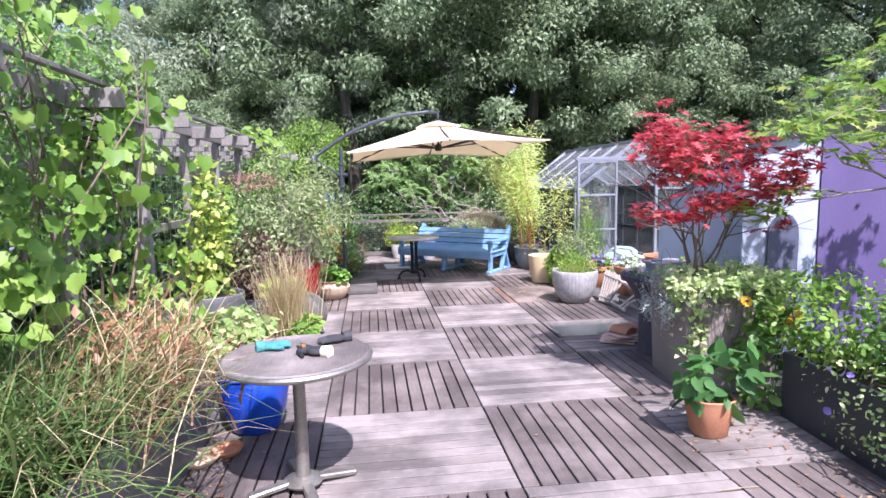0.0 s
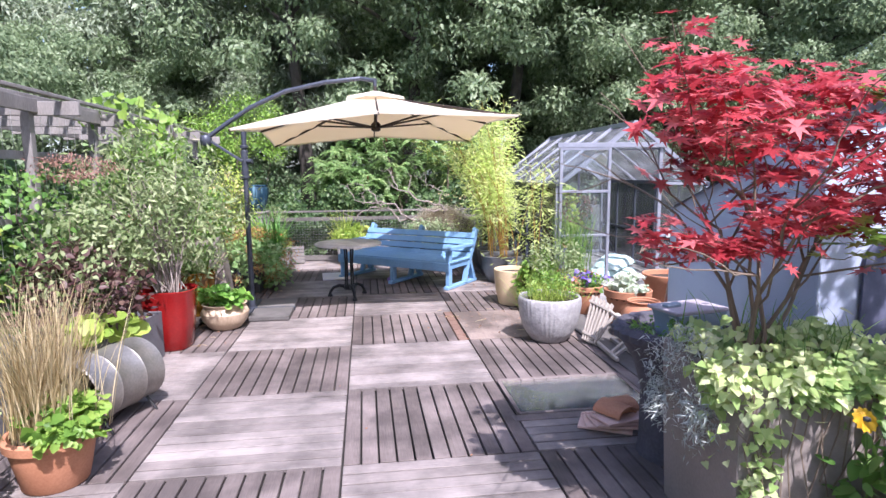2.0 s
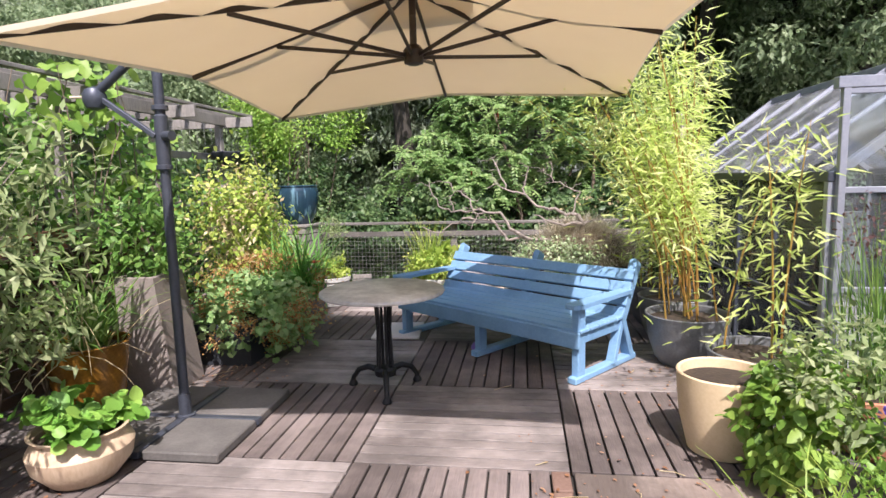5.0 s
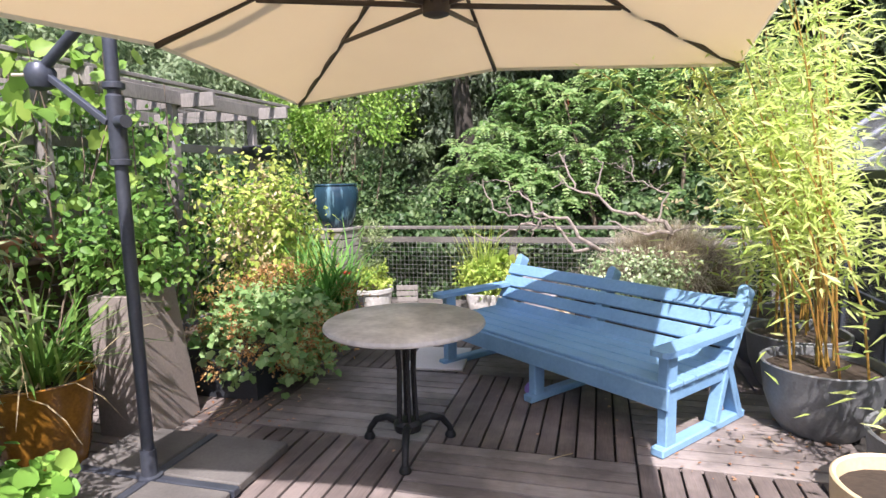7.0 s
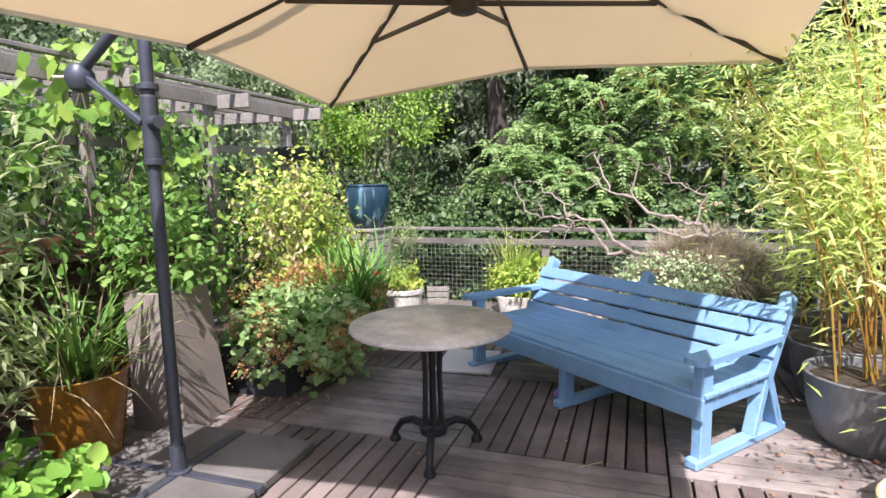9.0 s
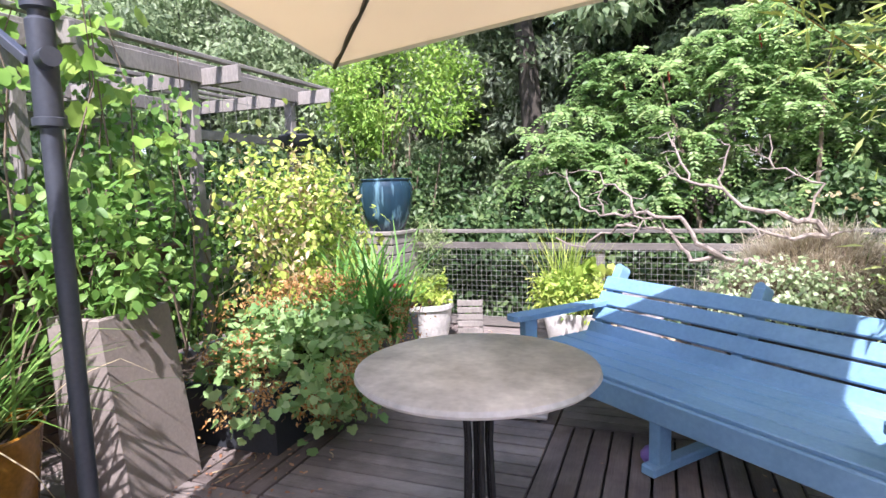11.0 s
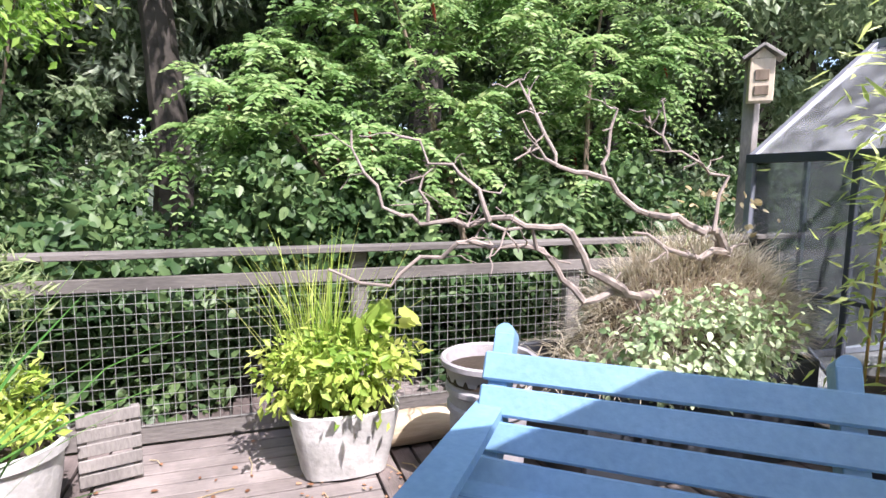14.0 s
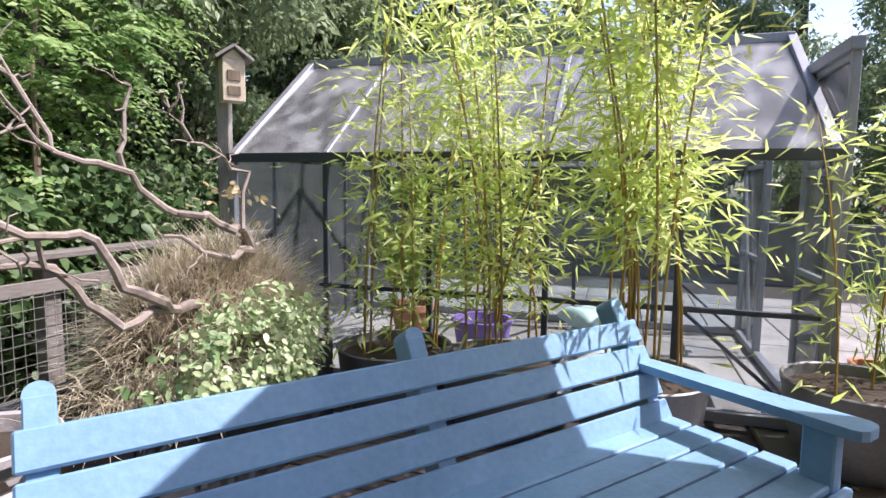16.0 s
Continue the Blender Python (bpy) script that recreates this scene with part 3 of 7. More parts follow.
# ---- pergola ----
def build_pergola():
    per = thing("pergola", "silvered timber pergola with trellis rails and slatted top", "pergola", (-2.0, 0, 0), kind="structure")
    ys = [2.6, 3.8, 5.1, 6.3, 7.5, 8.7, 9.95, 11.2, 12.4]
    for y in ys:
        part("post", Shape().box((0, y, 1.14), (0.075, 0.075, 2.28)), WOOD_GREY, per)
        part("cross_beam", Shape().box((-0.55, y + 0.06, 2.23), (1.9, 0.04, 0.12)), WOOD_GREY, per)
    part("long_beam", Shape().box((0.055, 7.5, 2.25), (0.035, 10.3, 0.12)), WOOD_GREY, per)
    part("long_beam", Shape().box((-1.3, 7.5, 2.25), (0.035, 10.3, 0.12)), WOOD_GREY, per)
    rng = random.Random(4)
    for k in range(7):
        x = 0.25 - 0.22 * k
        part("roof_slat", Shape().box((x, 7.6 + rng.uniform(-0.1, 0.1), 2.325 + 0.001 * k), (0.05, 10.4, 0.03)), WOOD_GREY, per)
    for z in (0.75, 1.3, 1.83):
        part("trellis_rail", Shape().box((-0.052, 7.5, z), (0.028, 10.0, 0.075)), WOOD_GREY, per)
    w = Shape()
    for k in range(66):
        w.tube([(-0.07, 2.6 + 0.15 * k, 0.1), (-0.07, 2.6 + 0.15 * k, 2.2)], 0.0022, 4, False)
    for k in range(13):
        w.tube([(-0.072, 2.6, 0.2 + 0.16 * k), (-0.072, 12.4, 0.2 + 0.16 * k)], 0.0022, 4, False)
    part("wire_mesh", w, WIRE, per, "square dark wire mesh")


build_pergola()

# low blue-grey boarded roof beyond the pergola
def build_low_roof():
    ob = thing("shed_roof", "low blue-grey boarded roof beyond the pergola", "roof", (-4.1, 5.2, 0), kind="structure")
    part("wall", Shape().box((-0.2, 0, 0.3), (0.2, 8.0, 0.9)), WALL_RENDER, ob)
    for k in range(11):
        part("roof_board", Shape().box((0.75 - 0.125 * k, 0, 0.72 + 0.085 * k), (0.15, 8.2, 0.03), 0.004), ROOF_SLATE, ob)


build_low_roof()


# ---- greenhouse ----
def build_greenhouse():
    gx0, gx1, gy0, gy1, eave, ridge = 3.42, 5.6, 9.6, 13.2, 1.46, 2.3
    mx = (gx0 + gx1) / 2
    g = thing("greenhouse", "grey aluminium greenhouse with hazy glass and open door", "greenhouse")
    w = 0.05

    def bar(name, a, b, mat=ALU_GREY, t=w):
        part(name, Shape().bar(a, b, t, t), mat, g)

    for x in (gx0, gx1):
        for y in (gy0, gy1):
            bar("corner_post", (x, y, 0), (x, y, eave))
        bar("sill_bar", (x, gy0, 0.04), (x, gy1, 0.04), t=0.06)
        bar("eave_gutter", (x, gy0 - 0.03, eave), (x, gy1 + 0.03, eave), ANTHRACITE, 0.06)
        bar("waist_bar", (x, gy0, 0.62), (x, gy1, 0.62), ANTHRACITE, 0.03)
        for k in range(1, 5):
            y = gy0 + (gy1 - gy0) * k / 5
            bar("wall_mullion", (x, y, 0), (x, y, eave), ANTHRACITE, 0.035)
        for y in (gy0 + 0.05, gy1 - 0.75):
            bar("wind_brace", (x + (0.03 if x == gx0 else -0.03), y, 0.05), (x + (0.03 if x == gx0 else -0.03), y + 0.65, 0.62), ANTHRACITE, 0.022)
    bar("ridge_bar", (mx, gy0 - 0.02, ridge), (mx, gy1 + 0.02, ridge), t=0.06)
    for y in (gy0, gy1):
        for x in (gx0, gx1):
            bar("gable_rafter", (x, y, eave), (mx, y, ridge), t=0.055)
        bar("gable_sill", (gx0, y, 0.03), (gx1, y, 0.03))
    for k in range(1, 5):
        y = gy0 + (gy1 - gy0) * k / 5
        for x in (gx0, gx1):
            bar("roof_bar", (x, y, eave + 0.02), (mx, y, ridge), ALU_GREY, 0.032)
    # front: sliding door track, frame and door leaf
    bar("door_track", (gx0 - 0.02, gy0 - 0.04, 2.0), (gx0 + 1.52, gy0 - 0.04, 2.0), t=0.065)
    for x in (gx0 + 0.03, gx0 + 0.71):
        bar("door_stile", (x, gy0 - 0.05, 0.06), (x, gy0 - 0.05, 1.98), t=0.04)
    for z in (0.08, 0.78, 1.38, 1.95):
        bar("door_rail", (gx0 + 0.03, gy0 - 0.05, z), (gx0 + 0.71, gy0 - 0.05, z), t=0.035)
    bar("door_post", (gx0 + 1.47, gy0, 0), (gx0 + 1.47, gy0, 2.0))
    for z in (0.75, 1.47):
        bar("front_rail", (gx0 + 1.47, gy0, z), (gx1, gy0, z), t=0.035)
    bar("corner_brace", (gx0 + 1.6, gy0 + 0.03, 0.1), (gx1 - 0.05, gy0 + 0.03, 1.45), t=0.025)
    bar("corner_brace", (gx0 + 0.85, gy0 + 0.02, 1.94), (gx0 + 1.5, gy0 + 0.02, 1.95), t=0.02)
    for x in (gx0 + 0.5, gx1 - 0.5):
        bar("back_mullion", (x, gy1, 0), (x, gy1, eave + 0.4), ANTHRACITE, 0.035)
    part("thermostat_box", Shape().box((gx1 - 0.55, gy0 - 0.03, 0.78), (0.09, 0.04, 0.12), 0.01), WHITE_POT, g, "small white plastic box")

    def pane(name, quad, mat=GREENHOUSE_GLASS):
        a, b, c, d = (Vector(q) for q in quad)
        n = (b - a).cross(d - a).normalized() * 0.002
        pts = [p + s * n for s in (-1, 1) for p in (a, b, c, d)]
        ob = part(name, Shape().add(pts, [(3, 2, 1, 0), (4, 5, 6, 7), (0, 1, 5, 4), (1, 2, 6, 5), (2, 3, 7, 6), (3, 0, 4, 7)]), mat, g)
        ob.visible_shadow = False

    for k in range(5):
        ya, yb = gy0 + (gy1 - gy0) * k / 5 + 0.02, gy0 + (gy1 - gy0) * (k + 1) / 5 - 0.02
        for x in (gx0, gx1):
            pane("wall_pane", [(x, ya, 0.06), (x, yb, 0.06), (x, yb, eave - 0.03), (x, ya, eave - 0.03)])
            pane("roof_pane", [(x, ya, eave + 0.03), (x, yb, eave + 0.03), (mx, yb, ridge - 0.01), (mx, ya, ridge - 0.01)], ROOF_GLASS)
    pane("door_pane", [(gx0 + 0.05, gy0 - 0.05, 0.1), (gx0 + 0.69, gy0 - 0.05, 0.1), (gx0 + 0.69, gy0 - 0.05, 1.98), (gx0 + 0.05, gy0 - 0.05, 1.98)])
    pane("front_pane", [(gx0 + 1.5, gy0, 0.05), (gx1 - 0.03, gy0, 0.05), (gx1 - 0.03, gy0, eave), (gx0 + 1.5, gy0, eave)])
    pane("gable_pane", [(gx0 + 0.72, gy0 + 0.005, 2.03), (gx1 - 0.66, gy0 + 0.005, 2.03), (mx + 0.03, gy0 + 0.005, ridge - 0.04), (mx - 0.03, gy0 + 0.005, ridge - 0.04)])
    pane("gable_pane", [(gx0 + 1.5, gy0 + 0.005, eave), (gx1 - 0.06, gy0 + 0.005, eave), (gx1 - 0.75, gy0 + 0.005, 1.98), (gx0 + 1.5, gy0 + 0.005, 1.98)])
    pane("back_pane", [(gx0 + 0.03, gy1, 0.05), (gx1 - 0.03, gy1, 0.05), (gx1 - 0.03, gy1, eave), (gx0 + 0.03, gy1, eave)])


build_greenhouse()

# rendered wall far behind the greenhouse
solid("wall_east", Shape().box((7.6, 15.2, 0.38), (7.0, 0.2, 0.94)), WALL_RENDER, "low grey rendered wall behind the greenhouse", "wall", "structure")
solid("wall_side", Shape().box((9.2, 7.0, 0.38), (0.2, 16.2, 0.94)), WALL_RENDER, "low grey rendered wall along the paving", "wall", "structure")


# ---- fabric shelter ----
def build_shelter():
    sh = thing("fabric_shelter", "grey and purple tarpaulin garden shelter", "shelter", (3.22, 4.8, 0), 0)

    def sheet(a, b, top_a, top_b, seed, folds=0.02):
        """A hanging cloth from a to b, bulging and folded, 1 cm thick."""
        rng = np.random.default_rng(seed)
        ph = rng.uniform(0, 6, 4)
        a, b = Vector((*a, 0)), Vector((*b, 0))
        along = (b - a).normalized()
        side = Vector((along.y, -along.x, 0))
        nu, nv = 36, 16
        pts = []
        for j in range(nv + 1):
            v = j / nv
            for i in range(nu + 1):
                u = i / nu
                bulge = folds * (math.sin(8 * u + ph[0] + 1.5 * v) + 0.5 * math.sin(19 * u + ph[1] - v)) * math.sin(math.pi * min(1, u * 1.0)) + 0.04 * math.sin(math.pi * v) * math.sin(math.pi * u)
                p = a.lerp(b, u) + side * bulge
                pts.append((p.x, p.y, v * (top_a + (top_b - top_a) * u)))
        n = nu + 1
        vs = pts + [tuple(Vector(p) - side * 0.01) for p in pts]
        k = len(pts)
        fs = [(j * n + i, j * n + i + 1, (j + 1) * n + i + 1, (j + 1) * n + i) for j in range(nv) for i in range(nu)]
        s = Shape().add(vs, fs + [tuple(q + k for q in reversed(f)) for f in fs])
        s.smooth = True
        return s

    part("side_wall", sheet((0, 1.5), (0, 0), 1.34, 1.93, 3), TARP_GREY, sh, "grey-blue tarpaulin side wall")
    part("front_wall", sheet((0.01, 0), (0.76, 0), 1.93, 2.02, 5), TARP_GREY, sh, "pale grey tarpaulin front wall")
    part("purple_wall", sheet((0.75, -0.02), (2.6, -0.1), 2.02, 2.05, 7, 0.03), TARP_PURPLE, sh, "purple tarpaulin front wall")
    part("back_wall", sheet((2.6, 1.5), (0, 1.5), 1.36, 1.34, 9), TARP_GREY, sh)
    part("corner_seam", Shape().tube([(0, -0.01, 0), (0.0, -0.012, 1.0), (0.0, -0.01, 1.94)], 0.012, 8), TARP_GREY, sh)
    prof = [(-0.15, 0.25), (0.15, 0.25), (0.15, 1.14)] + [(0.15 * math.cos(math.pi * k / 12), 1.14 + 0.18 * math.sin(math.pi * k / 12)) for k in range(1, 12)] + [(-0.15, 1.14)]
    m = len(prof)
    arch = Shape().add([(0.36 + x, -0.075 + s, z) for s in (0, 0.012) for x, z in prof], [tuple(range(m)), tuple(range(2 * m - 1, m - 1, -1))] + [(i, m + i, m + (i + 1) % m, (i + 1) % m) for i in range(m)])
    part("arched_panel", arch, TARP_DARK, sh, "dark arched panel on the front wall")
    n = 12
    vs = []
    for s in (0, 0.012):
        for k in range(n + 1):
            x = -0.03 + 2.66 * k / n
            z = 1.93 + 0.05 * min(1, k / 4) + 0.28 * math.sin(math.pi * k / n)
            vs += [(x, -0.14, z + s), (x, 1.53, z + s - 0.6)]
    q = 2 * (n + 1)
    fs = [(2 * k, 2 * k + 1, 2 * k + 3, 2 * k + 2) for k in range(n)]
    roof = Shape().add(vs, fs + [tuple(i + q for i in reversed(f)) for f in fs])
    roof.smooth = True
    part("roof_sheet", roof, TARP_GREY, sh, "curved grey tarpaulin roof")


build_shelter()


# ---- cantilever umbrella ----
def build_umbrella():
    px, py = -0.54, 9.09
    um = thing("cantilever_umbrella", "cream square cantilever parasol on anthracite mast", "parasol", (px, py, 0))
    cx, cy = 0.99 - px, 9.17 - py
    ap, h = 2.60, 1.40
    corners = [(-h, -h, 2.08), (h, -h, 2.22), (h, h, 2.12), (-h, h, 2.05)]
    n = 12
    grid = []
    for j in range(n + 1):
        for i in range(n + 1):
            u, v = i / n * 2 - 1, j / n * 2 - 1
            m = max(abs(u), abs(v))
            zc = sum(c[2] * (1 + u * c[0] / h) * (1 + v * c[1] / h) / 4 for c in corners) if m > 0 else 0
            rim = zc + 0.10 * (1 - min(abs(u), abs(v)) / max(m, 1e-6)) * m
            z = ap + (rim - ap) * m - 0.02 * math.sin(math.pi * m)
            pull = 1 - 0.035 * (1 - (min(abs(u), abs(v)) / max(m, 1e-6)) ** 2) * m
            grid.append((cx + u * h * pull, cy + v * h * pull, z))
    k = len(grid)
    fs = [(j * (n + 1) + i, j * (n + 1) + i + 1, (j + 1) * (n + 1) + i + 1, (j + 1) * (n + 1) + i) for j in range(n) for i in range(n)]
    s = Shape().add(grid + [(x, y, z - 0.004) for x, y, z in grid], fs + [tuple(q + k for q in reversed(f)) for f in fs])
    s.smooth = True
    canopy = part("canopy", s, CANVAS, um, "cream canvas canopy")
    edge = [j * (n + 1) + i for j, i in [(0, a) for a in range(n)] + [(a, n) for a in range(n)] + [(n, a) for a in range(n, 0, -1)] + [(a, 0) for a in range(n, 0, -1)]]
    hem = Shape()
    e = len(edge)
    hem.add([grid[q] for q in edge] + [(grid[q][0], grid[q][1], grid[q][2] - 0.022) for q in edge], [(a, (a + 1) % e, e + (a + 1) % e, e + a) for a in range(e)])
    part("hem", hem, CANVAS, canopy)
    vent = Shape()
    vent.add([(cx, cy, ap + 0.03)] + [(cx + 0.32 * a, cy + 0.32 * b, ap - 0.075) for a, b in ((-1, -1), (0, -1.1), (1, -1), (1.1, 0), (1, 1), (0, 1.1), (-1, 1), (-1.1, 0))], [(0, 1 + q, 1 + (q + 1) % 8) for q in range(8)])
    part("vent_cap", vent, CANVAS, canopy)
    hub_z = 2.2
    part("hub", Shape().lathe([(0.03, -0.05), (0.055, -0.04), (0.06, 0.03), (0.035, 0.06)], 16, (cx, cy, hub_z)), RIB_BROWN, um)
    part("centre_pole", Shape().tube([(cx, cy, hub_z), (cx, cy, ap + 0.12)], 0.02, 10), RIB_BROWN, um)
    part("upper_hub", Shape().lathe([(0.03, -0.03), (0.06, -0.02), (0.06, 0.03), (0.03, 0.04)], 16, (cx, cy, ap - 0.05)), RIB_BROWN, um)
    for a in range(8):
        ux, uy = ((-1, -1), (0, -1), (1, -1), (1, 0), (1, 1), (0, 1), (-1, 1), (-1, 0))[a]
        i, j = round((ux + 1) / 2 * n), round((uy + 1) / 2 * n)
        tip = Vector(grid[j * (n + 1) + i]) - Vector((0, 0, 0.02))
        top = Vector((cx, cy, ap - 0.04))
        rib = part("rib", Shape().bar(top + (tip - top) * 0.03, tip, 0.018, 0.026), RIB_BROWN, um)
        m = top.lerp(tip, 0.52 if ux and uy else 0.6) - Vector((0, 0, 0.015))
        part("strut", Shape().bar((cx + ux * 0.04, cy + uy * 0.04, hub_z), m, 0.014, 0.022), RIB_BROWN, rib)
    part("mast", Shape().tube([(0, 0, 0.05), (0, 0, 2.2)], 0.03, 14), ANTHRACITE, um)
    part("mast_sleeve", Shape().lathe([(0.031, 0), (0.04, 0.01), (0.04, 0.3), (0.031, 0.31)], 16, (0, 0, 1.62)), ANTHRACITE, um)
    arm = [(-0.42, 0.0, 2.06), (-0.2, 0, 2.22), (0.1, 0, 2.42), (0.5, -0.02, 2.6), (0.95, -0.05, 2.7), (1.35, -0.07, 2.745), (cx - 0.03, cy, 2.75)]
    part("boom", Shape().tube(arm, 0.026, 12), ANTHRACITE, um, "long curved grey arm")
    part("hanger", Shape().tube([(cx, cy, 2.77), (cx, cy, ap + 0.08)], 0.024, 10), ANTHRACITE, um)
    part("stay", Shape().bar((-0.38, 0, 2.04), (-0.02, -0.03, 1.8), 0.03, 0.03), ANTHRACITE, um)
    ball = Shape().lathe([(0.01, -0.07), (0.05, -0.055), (0.065, -0.02), (0.068, 0.02), (0.05, 0.055), (0.01, 0.07)], 16, (-0.42, 0.0, 2.04))
    part("winch_housing", ball, ANTHRACITE, um)
    part("winch_knob", Shape().tube([(0.03, -0.02, 1.8), (0.09, -0.04, 1.8)], 0.03, 12), ANTHRACITE, um)
    part("crank_handle", Shape().tube([(-0.47, 0, 2.05), (-0.56, -0.03, 2.05)], 0.008, 8), PALE_WOOD, um)
    for z in (1.6, 1.95):
        part("clamp", Shape().lathe([(0.034, 0), (0.048, 0.006), (0.048, 0.03), (0.034, 0.036)], 16, (0, 0, z)), ANTHRACITE, um)
    for d in (0, 90):
        part("foot_bar", Shape().box((0, 0, 0.035), (1.0, 0.05, 0.04) if d else (0.05, 1.0, 0.04)), ANTHRACITE, um)
    part("foot_collar", Shape().lathe([(0.06, 0.05), (0.06, 0.065), (0.04, 0.07), (0.038, 0.2)], 16), ANTHRACITE, um)
    slab = Shape().box((0, 0, 0.03), (0.455, 0.455, 0.055), 0.008).mesh("ballast_slab", CONCRETE)
    for dx, dy in ((-1, -1), (1, -1), (-1, 1), (1, 1)):
        ob = tagged(new("ballast_slab", slab), "weathered grey concrete ballast slab beside parasol mast", "paving slab", "parasol ballast slabs")
        ob.matrix_basis = pose(px + dx * 0.262, py + dy * 0.262, 0.001)


build_umbrella()


# ---- bench ----
def build_bench():
    """Own space: x along the bench, y to its back; its three frames stand at the ends and in the middle."""
    b = thing("garden_bench", "blue painted slatted wooden garden bench", "bench", (1.305, 10.715, 0), -38.5)
    tilt = math.degrees(math.atan2(0.26, 0.46))
    for k, x in enumerate((-0.97, 0.0, 0.97)):
        tall = 0.56 if k != 1 else 0.36
        part("front_leg", Shape().box((x, -0.12, tall / 2), (0.06, 0.095, tall), 0.006), BLUE_PAINT, b)
        part("foot_rail", Shape().box((x, 0.225, 0.025), (0.08, 0.87, 0.05), 0.008), BLUE_PAINT, b)
        part("back_leg", Shape().bar((x, 0.60, 0.03), (x, 0.44, 0.40), 0.055, 0.09, 0.006, (1, 0, 0)), BLUE_PAINT, b)
        part("brace_leg", Shape().bar((x, 0.34, 0.04), (x, 0.46, 0.38), 0.05, 0.075, 0.006, (1, 0, 0)), BLUE_PAINT, b)
        part("seat_bearer", Shape().box((x, 0.195, 0.328), (0.052, 0.59, 0.085), 0.005), BLUE_PAINT, b)
        post = part("back_post", Shape().bar((x, 0.44, 0.315), (x, 0.70, 0.775), 0.09, 0.065, 0.004, (1, 0, 0)), BLUE_PAINT, b)
        part("post_cap", Shape().tube([(x, 0.6625, 0.7962), (x, 0.7375, 0.7538)], 0.0325, 20), BLUE_PAINT, post)
    for k in range(5):
        part("seat_slat", Shape().box((0, -0.105 + 0.123 * k, 0.385), (2.04, 0.112, 0.028), 0.006), BLUE_PAINT, b)
    part("seat_apron", Shape().box((0, -0.182, 0.322), (2.04, 0.026, 0.12), 0.006), BLUE_PAINT, b)
    for k in range(4):
        z = 0.698 - 0.094 * k
        y = 0.44 + 0.26 * (z - 0.315) / 0.46 - 0.06
        part("back_slat", Shape().box((0, 0, 0), (2.04, 0.026, 0.092), 0.006, pose(0, y, z, -tilt, 0, 0)), BLUE_PAINT, b)
    for x in (-0.985, 0.985):
        s = Shape()
        out = [(-0.062, -0.21), (-0.052, -0.232), (-0.03, -0.245), (0.03, -0.245), (0.052, -0.232), (0.062, -0.21), (0.055, 0.25), (0.045, 0.56), (-0.045, 0.56), (-0.055, 0.25)]
        nn = len(out)
        s.add([(x + u, v, z) for z in (0.562, 0.594) for u, v in out], [tuple(range(nn - 1, -1, -1)), tuple(range(nn, 2 * nn))] + [(i, (i + 1) % nn, nn + (i + 1) % nn, nn + i) for i in range(nn)])
        part("armrest", s, BLUE_PAINT, b)


build_bench()


# ---- bistro table ----
def build_bistro():
    t = thing("bistro_table", "round mottled stone bistro table on cast-iron foot", "table", (0.6, 9.77, 0))
    part("tabletop", Shape().lathe([(0.40, 0.705), (0.435, 0.708), (0.445, 0.72), (0.44, 0.735), (0.425, 0.741), (0.2, 0.742), (0.02, 0.742)], 48), TABLE_STONE, t)
    part("top_plate", Shape().lathe([(0.1, 0.69), (0.11, 0.692), (0.11, 0.703), (0.1, 0.705)], 20), DARK_IRON, t)
    for k in range(6):
        a = math.pi / 3 * k
        part("column_rod", Shape().tube([(0.055 * math.cos(a), 0.055 * math.sin(a), 0.14), (0.045 * math.cos(a), 0.045 * math.sin(a), 0.45), (0.06 * math.cos(a), 0.06 * math.sin(a), 0.695)], 0.011, 8), DARK_IRON, t)
    part("column_base", Shape().lathe([(0.03, 0.1), (0.075, 0.11), (0.08, 0.15), (0.06, 0.17), (0.02, 0.175)], 20), DARK_IRON, t)
    for k in range(3):
        a = radians(-75 + 120 * k)
        c, s = math.cos(a), math.sin(a)
        leg = part("leg", Shape().tube([(0.05 * c, 0.05 * s, 0.14), (0.14 * c, 0.14 * s, 0.155), (0.22 * c, 0.22 * s, 0.125), (0.27 * c, 0.27 * s, 0.06), (0.275 * c, 0.275 * s, 0.025)], [0.026, 0.022, 0.02, 0.018, 0.02], 10), DARK_IRON, t)
        part("foot", Shape().lathe([(0.032, 0), (0.034, 0.012), (0.022, 0.035), (0.01, 0.04)], 14, (0.275 * c, 0.275 * s, 0)), DARK_IRON, leg)


build_bistro()


# ---- small table with tools ----
def build_side_table():
    t = thing("garden_table", "round weathered wooden table on steel column", "table", (-0.53, 3.1, 0))
    part("tabletop", Shape().lathe([(0.35, 0.72), (0.385, 0.724), (0.398, 0.738), (0.394, 0.758), (0.38, 0.768), (0.375, 0.765), (0.2, 0.766), (0.02, 0.766)], 48), WOOD_LIGHT, t, "bleached wooden tabletop with raised rim")
    part("rim", Shape().tube([(0.39 * math.cos(a), 0.39 * math.sin(a), 0.745) for a in [2 * math.pi * k / 48 for k in range(49)]], 0.017, 8, False), DULL_STEEL, t)
    part("column", Shape().lathe([(0.045, 0.06), (0.037, 0.1), (0.034, 0.4), (0.034, 0.66), (0.06, 0.715), (0.06, 0.72)], 20), DULL_STEEL, t)
    part("base_plate", Shape().lathe([(0.1, 0.03), (0.11, 0.045), (0.06, 0.07), (0.04, 0.075)], 24), DULL_STEEL, t)
    for k in range(4):
        a = radians(20 + 90 * k)
        part("foot", Shape().bar((0.05 * math.cos(a), 0.05 * math.sin(a), 0.045), (0.3 * math.cos(a), 0.3 * math.sin(a), 0.018), 0.06, 0.03, 0.008), DULL_STEEL, t)


build_side_table()


